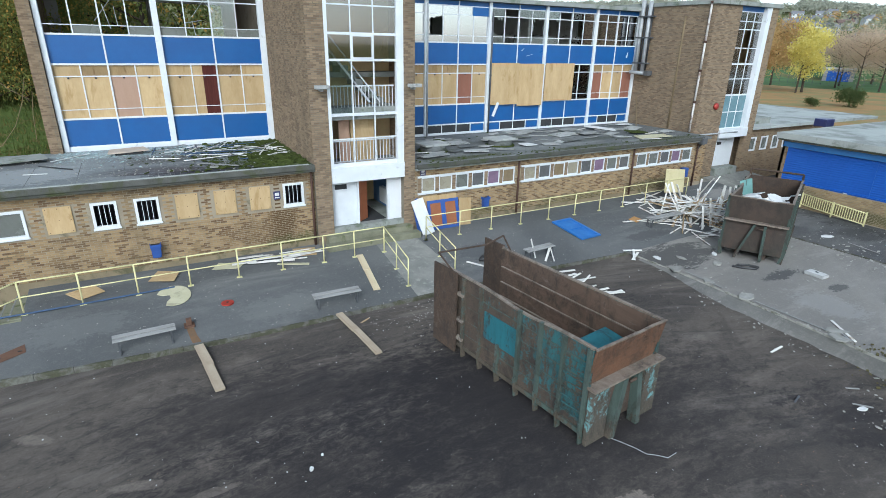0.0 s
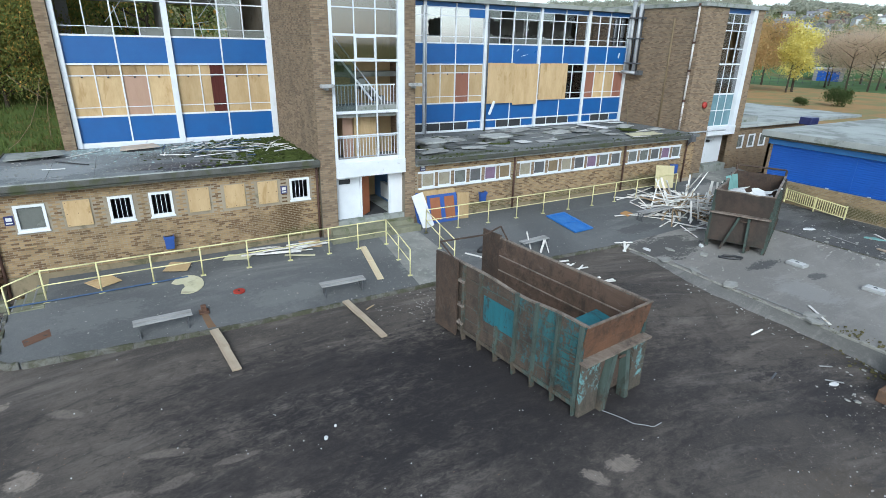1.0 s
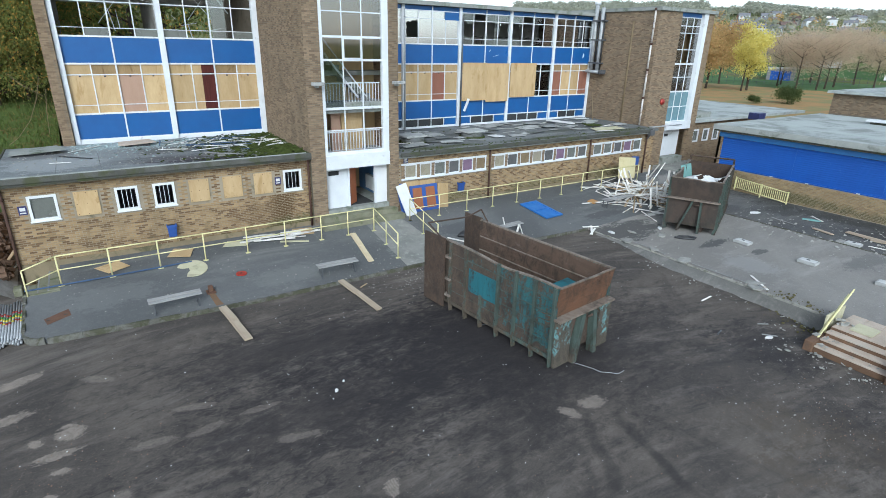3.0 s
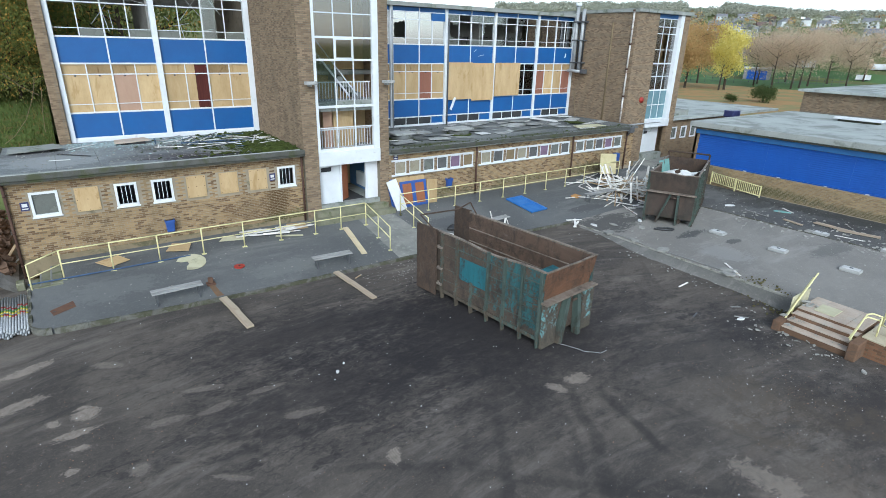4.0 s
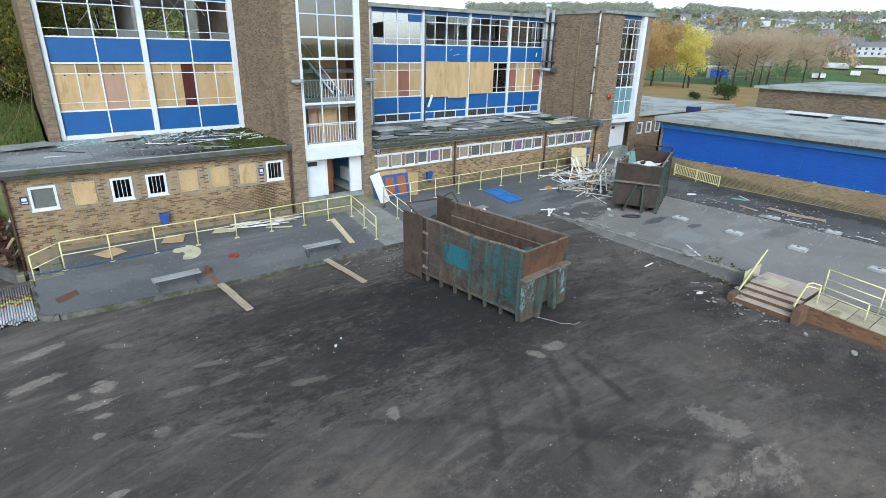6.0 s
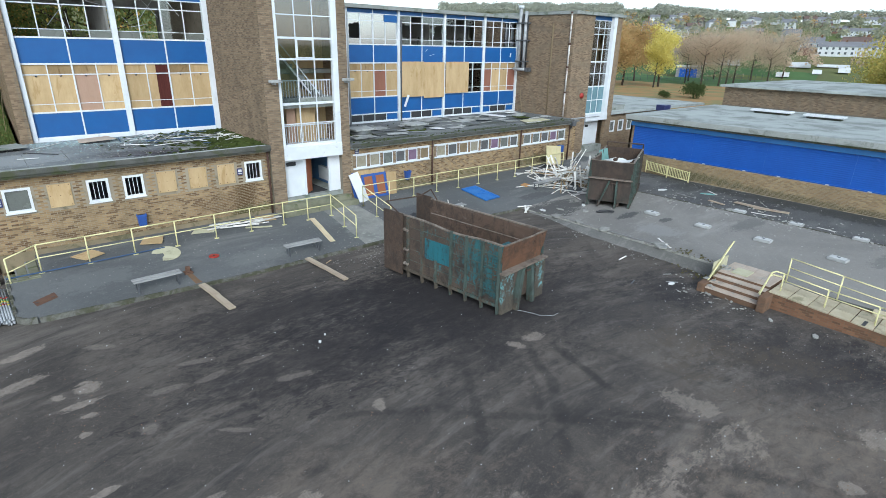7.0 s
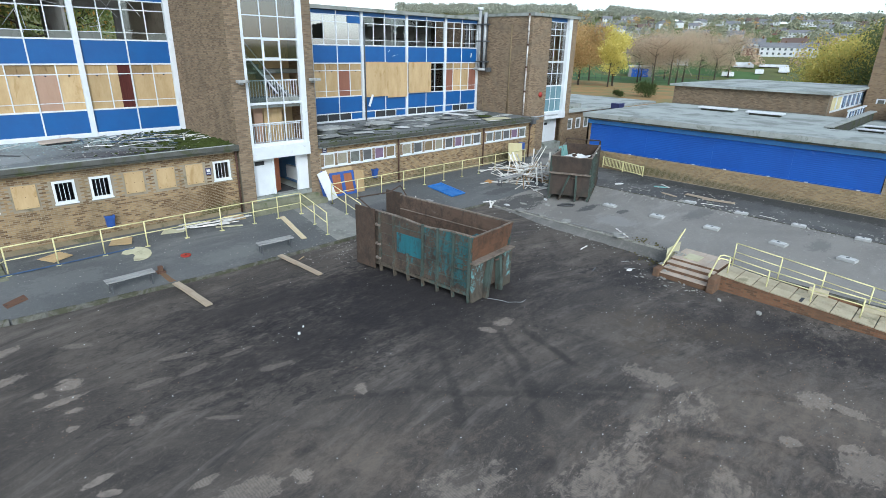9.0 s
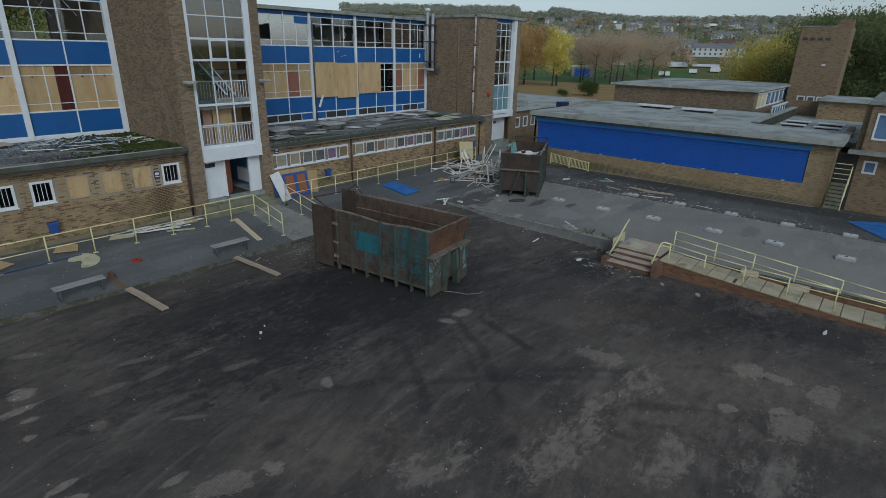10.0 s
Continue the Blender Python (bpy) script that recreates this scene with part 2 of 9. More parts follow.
M_STEPBRICK = surf("red_step_brick", (0.18, 0.11, 0.07), (0.12, 0.075, 0.05), 2, 30, 0.9, dirt=(0.10, 0.075, 0.06), amount=0.4, vary=0.1)
M_STEPTOP = surf("worn_red_tile", (0.50, 0.42, 0.345), (0.38, 0.31, 0.245), 2, 30, 0.9, dirt=(0.38, 0.35, 0.30), amount=0.35)
M_BLUEPIPE = surf("blue_plastic_pipe", (0.03, 0.075, 0.155), (0.035, 0.06, 0.11), 3, 40, 0.6)
M_GALVDARK = surf("dark_grey_steel", (0.09, 0.095, 0.10), (0.06, 0.06, 0.065), 3, 40, 0.6)
M_CREAMGREY = surf("grey_cream_board", (0.52, 0.49, 0.34), (0.42, 0.39, 0.26), 2, 40, 0.8, dirt=(0.22, 0.21, 0.15), amount=0.25)
M_SIGN = surf("dark_sign_plate", (0.03, 0.035, 0.12), (0.025, 0.03, 0.09), 3, 40, 0.4)
M_PADSTONE = surf("pad_concrete", (0.40, 0.40, 0.385), (0.30, 0.30, 0.285), 3, 40, 0.9, world=False, dirt=(0.16, 0.16, 0.15), amount=0.25)
M_PADTOP = surf("pad_top_concrete", (0.57, 0.57, 0.55), (0.45, 0.45, 0.435), 3, 40, 0.85, world=False, dirt=(0.25, 0.25, 0.23), amount=0.2)
M_SLATE = surf("lifted_felt_sheet", (0.40, 0.405, 0.39), (0.27, 0.275, 0.26), 2.5, 40, 0.9, world=False, dirt=(0.09, 0.095, 0.07), amount=0.35, vary=0.25)
M_SHARD = surf("broken_glass_shards", (0.46, 0.57, 0.56), (0.34, 0.43, 0.43), 4, 60, 0.2, bump=0.02)
M_MOSS = surf("roof_moss", (0.06, 0.075, 0.018), (0.035, 0.045, 0.014), 3, 25, 1.0, bump=0.8, depth=0.02)
M_RUBBLEBRICK = surf("brick_rubble", (0.24, 0.15, 0.10), (0.16, 0.11, 0.08), 4, 25, 0.95, world=False, vary=0.3)
M_BANDGREEN = surf("green_band", (0.10, 0.28, 0.06), (0.08, 0.22, 0.05), 3, 40, 0.6)
M_BANDYELLOW = surf("yellow_band", (0.60, 0.50, 0.06), (0.50, 0.40, 0.05), 3, 40, 0.6)
M_CARD = surf("orange_brown_card", (0.44, 0.25, 0.10), (0.36, 0.20, 0.08), 3, 40, 0.85, world=False)
M_SCRUB = surf("dead_weeds", (0.14, 0.12, 0.06), (0.09, 0.085, 0.04), 4, 40, 1.0)
M_FARWHITE = surf("pale_render", (0.62, 0.63, 0.63), (0.50, 0.51, 0.51), 0.5, 4, 0.85)
M_FARGREY = surf("pebbledash", (0.30, 0.29, 0.27), (0.22, 0.21, 0.20), 0.5, 4, 0.9)
M_FARBRICK = surf("far_brick", (0.20, 0.11, 0.08), (0.15, 0.09, 0.07), 0.5, 4, 0.9)
M_FARSLATE = surf("slate_roof", (0.20, 0.20, 0.21), (0.15, 0.15, 0.16), 0.4, 4, 0.6)
M_FARTILE = surf("brown_tile_roof", (0.16, 0.11, 0.09), (0.12, 0.09, 0.08), 0.4, 4, 0.8)
M_FARPANE = surf("dark_window_pane", (0.07, 0.08, 0.09), (0.10, 0.11, 0.12), 1.0, 5, 0.2)
M_PALEPLANK = surf("pale_sawn_board", (0.60, 0.51, 0.35), (0.48, 0.39, 0.25), 2.5, 40, 0.85, world=False, stretch=(0.3, 1, 1), dirt=(0.30, 0.20, 0.11), amount=0.3)
M_PLANK = surf("grey_weathered_plank", (0.45, 0.375, 0.28), (0.31, 0.245, 0.175), 2.5, 50, 0.9, world=False, stretch=(0.3, 1, 1), dirt=(0.22, 0.16, 0.11), amount=0.3)

# ---- building helpers ----
def part(name, bm, material, parent=None, label="", smooth=False):
    """Links a bmesh as one mesh object under a thing or a part."""
    me = bpy.data.meshes.new(name)
    bmesh.ops.recalc_face_normals(bm, faces=bm.faces)
    bm.to_mesh(me)
    bm.free()
    me.materials.append(material)
    if smooth:
        me.polygons.foreach_set("use_smooth", [True] * len(me.polygons))
    ob = new(name, me)
    if parent is not None:
        ob.parent = parent
    if label:
        tagged(ob, label)
    return ob


def thing(name, label, category, group="", kind="", at=None):
    ob = new(name)
    ob.empty_display_size = 0.2
    if at is not None:
        ob.matrix_basis = at
    return tagged(ob, label, category, group, kind)


def slab(bm, a, b, m=None):
    """A box between two corners, or the same box moved by a matrix."""
    x0, y0, z0 = (min(p, q) for p, q in zip(a, b))
    x1, y1, z1 = (max(p, q) for p, q in zip(a, b))
    vs = [Vector((x, y, z)) for z in (z0, z1) for y in (y0, y1) for x in (x0, x1)]
    vs = [bm.verts.new(m @ v if m else v) for v in vs]
    for f in ((0, 2, 3, 1), (4, 5, 7, 6), (0, 1, 5, 4), (2, 6, 7, 3), (0, 4, 6, 2), (1, 3, 7, 5)):
        bm.faces.new([vs[i] for i in f])
    return vs


def box(name, a, b, material, parent=None, label="", edge=0.0, m=None):
    bm = bmesh.new()
    slab(bm, a, b, m)
    if edge:
        bmesh.ops.bevel(bm, geom=list(bm.edges), offset=edge, segments=1, affect="EDGES")
    return part(name, bm, material, parent, label)


def rod(bm, p, q, r, sides=8, r2=None):
    """A round bar from p to q."""
    p, q = Vector(p), Vector(q)
    turn = (q - p).to_track_quat("Z", "Y").to_matrix()
    r2 = r if r2 is None else r2
    rings = []
    for c, rr in ((p, r), (q, r2)):
        rings.append([bm.verts.new(c + turn @ Vector((rr * math.cos(2 * math.pi * k / sides), rr * math.sin(2 * math.pi * k / sides), 0))) for k in range(sides)])
    for k in range(sides):
        bm.faces.new((rings[0][k], rings[0][(k + 1) % sides], rings[1][(k + 1) % sides], rings[1][k]))
    bm.faces.new(rings[0][::-1])
    bm.faces.new(rings[1])


def bar(name, p, q, r, material, parent=None, label="", sides=8):
    bm = bmesh.new()
    rod(bm, p, q, r, sides)
    return part(name, bm, material, parent, label, smooth=sides > 6)


def tube(bm, pts, r, sides=6):
    for p, q in zip(pts, pts[1:]):
        rod(bm, p, q, r, sides)


def poly(bm, pts, thick, m=None):
    """A flat plate from an outline in x and y, with thickness upwards."""
    lo = [bm.verts.new((m @ Vector((x, y, 0))) if m else (x, y, 0)) for x, y in pts]
    hi = [bm.verts.new((m @ Vector((x, y, thick))) if m else (x, y, thick)) for x, y in pts]
    bm.faces.new(lo[::-1])
    bm.faces.new(hi)
    for k in range(len(pts)):
        n = (k + 1) % len(pts)
        bm.faces.new((lo[k], lo[n], hi[n], hi[k]))


def wall_bm(axis, at, thick, u0, u1, z0, z1, holes=()):
    """A wall with openings through it: axis 'x' runs along x with its front at y = at, 'y' runs along y with its front at x = at; thick goes to the back (+)."""
    bm = bmesh.new()
    us = sorted({u0, u1, *(h[0] for h in holes), *(h[1] for h in holes)})
    zs = sorted({z0, z1, *(h[2] for h in holes), *(h[3] for h in holes)})
    us, zs = [u for u in us if u0 <= u <= u1], [z for z in zs if z0 <= z <= z1]

    def solid(i, j):
        if not (0 <= i < len(us) - 1 and 0 <= j < len(zs) - 1):
            return False
        u, z = (us[i] + us[i + 1]) / 2, (zs[j] + zs[j + 1]) / 2
        return not any(h[0] < u < h[1] and h[2] < z < h[3] for h in holes)

    def vert(u, d, z):
        return bm.verts.new((u, at + d, z) if axis == "x" else (at + d, u, z))

    def quad(*c):
        bm.faces.new([vert(*p) for p in c])

    for i in range(len(us) - 1):
        for j in range(len(zs) - 1):
            if not solid(i, j):
                continue
            a, b, c, d = us[i], us[i + 1], zs[j], zs[j + 1]
            quad((a, 0, c), (b, 0, c), (b, 0, d), (a, 0, d))
            quad((a, thick, c), (a, thick, d), (b, thick, d), (b, thick, c))
            if not solid(i - 1, j):
                quad((a, 0, c), (a, 0, d), (a, thick, d), (a, thick, c))
            if not solid(i + 1, j):
                quad((b, 0, c), (b, thick, c), (b, thick, d), (b, 0, d))
            if not solid(i, j - 1):
                quad((a, 0, c), (a, thick, c), (b, thick, c), (b, 0, c))
            if not solid(i, j + 1):
                quad((a, 0, d), (b, 0, d), (b, thick, d), (a, thick, d))
    bmesh.ops.remove_doubles(bm, verts=bm.verts, dist=0.0005)
    return bm


def wall(name, axis, at, thick, u0, u1, z0, z1, material, holes=(), label="", parent=None):
    ob = part(name, wall_bm(axis, at, thick, u0, u1, z0, z1, holes), material, parent)
    if parent is None:
        tagged(ob, label, "wall", kind="structure")
    return ob


def sheet(name, xs, ys, height, material, drop=0.3):
    """A ground sheet over a grid of xs and ys, with a skirt down its edges."""
    bm = bmesh.new()
    vs = [[bm.verts.new((x, y, height(x, y))) for x in xs] for y in ys]
    for j in range(len(ys) - 1):
        for i in range(len(xs) - 1):
            bm.faces.new((vs[j][i], vs[j][i + 1], vs[j + 1][i + 1], vs[j + 1][i]))
    if drop:
        rim = [vs[0][i] for i in range(len(xs))] + [vs[j][-1] for j in range(1, len(ys))] + [vs[-1][i] for i in range(len(xs) - 2, -1, -1)] + [vs[j][0] for j in range(len(ys) - 2, 0, -1)]
        low = [bm.verts.new((v.co.x, v.co.y, v.co.z - drop)) for v in rim]
        for k in range(len(rim)):
            n = (k + 1) % len(rim)
            bm.faces.new((rim[k], low[k], low[n], rim[n]))
    return part(name, bm, material)


def span(a, b, n):
    return [a + (b - a) * k / n for k in range(n + 1)]

# bare and pale patches in the ground: x, y, half widths, turn
PALE = (0.30, 0.253, 0.21)
BROWN = (0.19, 0.152, 0.12)
INK = (0.0275, 0.025, 0.0265)
EARTH = (0.088, 0.072, 0.056)
OILY = [
    (7.0, 9.6, 3.8, 3.4, 0), (7.5, 8.6, 8.5, 5.4, 0), (2.5, 11.8, 6.5, 2.4, -8), (1.5, 8.6, 5.5, 2.6, 0), (11.5, 12.2, 4.5, 2.4, 0), (14.6, 4.4, 1.8, 2.6, 0), (12.8, -0.8, 3.8, 3.2, -30), (14.5, -4.5, 2.0, 4.0, 0),
]
WORN = [(8.6, -3.2, 4.8, 3.4, -60), (4.4, -1.4, 3.6, 2.4, -30), (0.4, 3.2, 3.2, 1.6, -35)]
# tyre tracks: turning centre, radius, half width, middle of the stretch, half length, strength
TRACKS = [
    (-15.6, 18.0, 23.9, 0.17, 3.66, 3.94, 3.0, 0.55), (-1.4, 8.6, 9.1, 0.17, 5.6, 3.0, 3.2, 0.6), (-1.4, 8.6, 8.6, 0.1, 5.3, 3.2, 2.2, 0.35), (-6.6, 6.7, 14.4, 0.15, 7.3, 3.4, 1.7, 0.7),
    (-13.3, -16.4, 26.1, 0.17, 5.0, 2.0, 3.8, 0.55), (-0.5, -5.6, 9.8, 0.16, 6.8, 0.7, 2.6, 0.55), (0.6, 13.4, 5.6, 0.13, -0.5, 7.9, 1.7, 0.5), (-2.2, 41.0, 33.6, 0.13, -0.2, 7.5, 1.6, 0.55),
    (5.8, -4.7, 4.6, 0.13, 9.9, -3.0, 2.2, 0.5), (3.5, -4.5, 4.3, 0.17, 7.0, -2.4, 2.6, 0.6), (3.6, -3.6, 2.9, 0.13, 5.9, -2.1, 1.6, 0.45), (-3.2, -3.3, 9.8, 0.13, 2.0, 4.9, 2.2, 0.5),
]
SOOT = [(-3.36, 8.19, 0.5, 0.22, -36), (-0.49, 4.42, 0.6, 0.24, 17), (5.1, -1.43, 0.45, 0.18, -88), (3.16, 0.34, 0.5, 0.26, 17), (0.5, 6.2, 0.6, 0.2, 10), (2.9, 8.3, 0.8, 0.2, 12)]
SOIL = [(11.4, 1.5, 2.2, 1.2, -58), (12.6, -0.6, 1.6, 0.8, -60), (9.6, 1.2, 1.0, 0.5, -50)]
BARE = [
    (-2.02, 4.19, 0.72, 0.42, -27), (1.42, 1.28, 1.2, 0.58, -16), (3.81, -0.63, 1.9, 0.62, -8), (5.0, -2.57, 1.0, 0.62, -20), (7.57, -0.99, 1.05, 0.6, 5),
    (8.19, 0.41, 0.9, 0.42, -77), (8.23, -4.59, 0.85, 0.5, -19), (10.42, -5.11, 0.8, 0.5, -27), (5.79, -0.54, 1.1, 0.3, -5), (5.9, -4.6, 1.2, 0.6, -30),
]
FLAKED = [
    (-3.77, 10.92, 0.42, 0.3, -55), (-4.44, 10.87, 0.22, 0.15, -59), (-4.01, 10.18, 0.5, 0.16, 5), (-3.91, 9.57, 0.25, 0.13, -10), (-4.17, 8.83, 0.2, 0.14, -27),
    (-5.2, 12.1, 0.75, 0.3, 12), (-5.0, 13.9, 0.7, 0.2, 20), (1.81, 5.47, 0.3, 0.2, 58), (-4.16, 6.6, 0.34, 0.14, 8), (-2.55, 5.06, 0.34, 0.13, 1),
    (-0.96, 3.81, 0.28, 0.25, 71), (-4.05, 6.05, 0.28, 0.13, -37), (10.35, -3.19, 0.52, 0.4, -23), (10.46, -3.95, 0.5, 0.24, 88), (8.01, -3.19, 0.32, 0.22, -61),
    (8.78, -4.24, 0.4, 0.16, -37), (7.6, 5.3, 0.44, 0.28, -11), (6.8, 5.28, 0.36, 0.2, -56),
]
SMEARED = [
    (0.22, 9.52, 0.55, 0.13, -1), (-1.01, 9.41, 0.55, 0.17, 9), (0.7, 8.03, 0.65, 0.18, -15), (-2.2, 9.52, 0.55, 0.17, -7), (-2.93, 8.12, 0.24, 0.2, 77),
    (-1.35, 6.8, 0.5, 0.1, -38), (-3.13, 13.05, 0.55, 0.18, -37), (-1.18, 10.44, 0.55, 0.14, -19),
]
YARD_BLOBS = []
for tone, power, group in ((INK, 0.62, OILY), (BROWN, 0.55, WORN), (EARTH, 0.6, SOIL), (PALE, 0.6, BARE), (INK, 0.5, SOOT), (PALE, 0.36, SMEARED), (PALE, 0.78, FLAKED)):
    YARD_BLOBS += [(x, y, rx, ry, tone, power, turn) for x, y, rx, ry, turn in group]
PAVE_BLOBS = [(8.9, 17.0, 1.2, 1.8, (0.2, 0.2, 0.19), 0.8), (29.6, 18.4, 1.8, 1.6, (0.27, 0.26, 0.24), 0.8), (20.5, 16.2, 1.6, 0.5, (0.07, 0.07, 0.07), 0.6), (3.4, 16.6, 1.6, 0.7, (0.19, 0.19, 0.18), 0.4), (-2.4, 17.6, 1.6, 0.8, (0.18, 0.18, 0.175), 0.4), (12.0, 17.6, 1.4, 0.8, (0.085, 0.087, 0.09), 0.6)]
COURT_BLOBS = [(21.4, 10.4, 1.2, 0.35, (0.07, 0.07, 0.07), 0.8), (21.9, 8.6, 0.5, 0.25, (0.07, 0.07, 0.07), 0.7), (19.6, 14.0, 2.4, 1.4, (0.07, 0.068, 0.066), 0.8), (24.5, 5.5, 1.8, 0.6, (0.12, 0.118, 0.112), 0.5), (23.5, -0.4, 1.2, 0.5, (0.13, 0.128, 0.12), 0.5), (20.0, 8.0, 1.0, 1.6, (0.34, 0.33, 0.31), 0.4), (29.5, 4.0, 2.5, 9.0, (0.08, 0.08, 0.08), 0.5)]

# ---- ground ----
def asphalt(name, dark, mid, pale, blobs=(), tracks=False, grit=1.0):
    m, nt, bs = start(name)
    vec = place(nt)
    broad = speck(nt, vec, 0.16, 6.0, 0.62, 0.8)
    streak = speck(nt, scaled(nt, vec, (0.25, 1.0, 1.0)), 0.9, 7.0, 0.66, 0.5)
    fine = speck(nt, vec, 26.0, 4.0, 0.75)
    clot = speck(nt, vec, 5.5, 10.0, 0.85, 0.7)
    dots = speck(nt, vec, 90.0, 2.0, 0.6)
    col = blend(nt, ramp(nt, broad, 0.36, 0.66), dark, mid)
    col = blend(nt, ramp(nt, streak, 0.50, 0.74, 0.0, 0.7), col, pale)
    col = blend(nt, ramp(nt, fine, 0.48, 0.75, 0.0, 0.35), col, pale)
    col = blend(nt, ramp(nt, fine, 0.48, 0.26, 0.0, 0.35), col, dark)
    col = blend(nt, ramp(nt, clot, 0.52, 0.68, 0.0, 0.6), col, pale)
    col = blend(nt, ramp(nt, clot, 0.47, 0.32, 0.0, 0.75), col, dark)
    if tracks:
        # smears and tyre sweeps: streaks drawn out along arcs round turning centres
        for cx, cy, across, along, lo, hi, tone, power in SWEEPS:
            off = nt.nodes.new("ShaderNodeVectorMath")
            off.operation = "SUBTRACT"
            put(nt, off.inputs[0], vec)
            off.inputs[1].default_value = (cx, cy, 0)
            sp = nt.nodes.new("ShaderNodeSeparateXYZ")
            put(nt, sp.inputs[0], off.outputs[0])
            far = nt.nodes.new("ShaderNodeVectorMath")
            far.operation = "LENGTH"
            put(nt, far.inputs[0], off.outputs[0])
            turn = calc(nt, "ARCTAN2", sp.outputs[1], sp.outputs[0])
            cb = nt.nodes.new("ShaderNodeCombineXYZ")
            put(nt, cb.inputs[0], calc(nt, "ADD", calc(nt, "MULTIPLY", far.outputs["Value"], across), calc(nt, "MULTIPLY", broad, 1.2)))
            put(nt, cb.inputs[1], calc(nt, "MULTIPLY", turn, along))
            smear = speck(nt, cb.outputs[0], 1.0, 6.0, 0.68, 0.15)
            col = blend(nt, ramp(nt, smear, lo, hi, 0.0, power), col, tone)
        wobble = calc(nt, "MULTIPLY", calc(nt, "SUBTRACT", speck(nt, vec, 0.7, 3.0, 0.6), 0.5), 0.5)
        fade = ramp(nt, speck(nt, vec, 1.6, 6.0, 0.7), 0.32, 0.6, 0.35, 1.0)
        for cx, cy, radius, half, mx, my, reach, power in TRACKS:
            far = []
            for px, py in ((cx, cy), (mx, my)):
                dist = nt.nodes.new("ShaderNodeVectorMath")
                dist.operation = "DISTANCE"
                put(nt, dist.inputs[0], vec)
                dist.inputs[1].default_value = (px, py, 0)
                far.append(dist.outputs["Value"])
            off = calc(nt, "ABSOLUTE", calc(nt, "ADD", calc(nt, "SUBTRACT", far[0], radius), wobble))
            on = calc(nt, "MULTIPLY", ramp(nt, off, half * 0.35, half * 1.5, power, 0.0), ramp(nt, far[1], reach * 0.55, reach, 1.0, 0.0))
            col = blend(nt, calc(nt, "MULTIPLY", on, fade), col, (0.036, 0.033, 0.032))
    rag = calc(nt, "MULTIPLY", calc(nt, "SUBTRACT", speck(nt, scaled(nt, vec, (0.6, 1.3, 1.0)), 1.3, 4.0, 0.72, 0.4), 0.5), 1.7)
    rag = calc(nt, "ADD", rag, calc(nt, "MULTIPLY", calc(nt, "SUBTRACT", speck(nt, scaled(nt, vec, (0.8, 1.3, 1.0)), 4.5, 9.0, 0.82, 0.9), 0.5), 2.6))
    ribs = nt.nodes.new("ShaderNodeTexWave")
    put(nt, ribs.inputs["Vector"], scaled(nt, vec, (0.75, 0.66, 0.0)))
    ribs.inputs["Scale"].default_value = 7.0
    ribs.inputs["Distortion"].default_value = 3.5
    ribs.inputs["Detail"].default_value = 3.0
    patchy = ramp(nt, speck(nt, scaled(nt, vec, (0.7, 1.2, 1.0)), 2.2, 9.0, 0.8, 0.5), 0.40, 0.60, 0.1, 1.0)
    tread = ramp(nt, ribs.outputs["Fac"], 0.1, 0.9, 0.72, 1.0)
    worn = ramp(nt, speck(nt, vec, 6.0, 8.0, 0.8, 0.4), 0.34, 0.6, 0.45, 1.0)
    for bx, by, rx, ry, tone, power, *turned in blobs:
        q = nt.nodes.new("ShaderNodeVectorMath")
        q.operation = "SUBTRACT"
        put(nt, q.inputs[0], vec)
        q.inputs[1].default_value = (bx, by, 0)
        spin = nt.nodes.new("ShaderNodeVectorRotate")
        spin.rotation_type = "Z_AXIS"
        put(nt, spin.inputs["Vector"], q.outputs[0])
        spin.inputs["Angle"].default_value = -radians(turned[0]) if turned else 0.0
        ln = nt.nodes.new("ShaderNodeVectorMath")
        ln.operation = "LENGTH"
        put(nt, ln.inputs[0], scaled(nt, spin.outputs[0], (1 / rx, 1 / ry, 0)))
        edge = calc(nt, "ADD", ln.outputs["Value"], rag)
        soft_in = 0.25 if rx > 2.4 or tone == INK else 0.7
        fac = ramp(nt, edge, soft_in, 1.05 if rx > 2.4 else 0.95, power, 0.0)
        if tracks and tone == PALE and by < 6:
            fac = calc(nt, "MULTIPLY", fac, tread)
        if tracks and tone != INK:
            fac = calc(nt, "MULTIPLY", fac, patchy if rx > 0.9 else worn)
        col = blend(nt, fac, col, tone)
    col = blend(nt, ramp(nt, dots, 0.66, 0.74, 0.0, 0.5 * grit), col, (0.22, 0.21, 0.19))
    put(nt, bs.inputs["Base Color"], col)
    put(nt, bs.inputs["Roughness"], ramp(nt, broad, 0.3, 0.7, 0.62, 0.95))
    bs.inputs["Specular IOR Level"].default_value = 0.1
    relief(nt, bs, calc(nt, "ADD", fine, dots), 0.45, 0.012)
    return m


# turning centre, fineness across and along, threshold, tone, strength
SWEEPS = [
    (6.0, -16.0, 1.5, 5.0, 0.50, 0.70, (0.18, 0.157, 0.136), 0.6),
    (6.0, -16.0, 2.6, 7.0, 0.48, 0.30, (0.04, 0.038, 0.038), 0.6),
    (-14.0, -4.0, 1.1, 2.0, 0.52, 0.74, (0.036, 0.033, 0.032), 0.4),
    (27.0, 0.0, 1.1, 2.5, 0.53, 0.75, (0.036, 0.033, 0.032), 0.4),
]
M_YARD = asphalt("yard_asphalt", (0.060, 0.053, 0.048), (0.122, 0.105, 0.089), (0.198, 0.168, 0.14), YARD_BLOBS, True, 0.6)
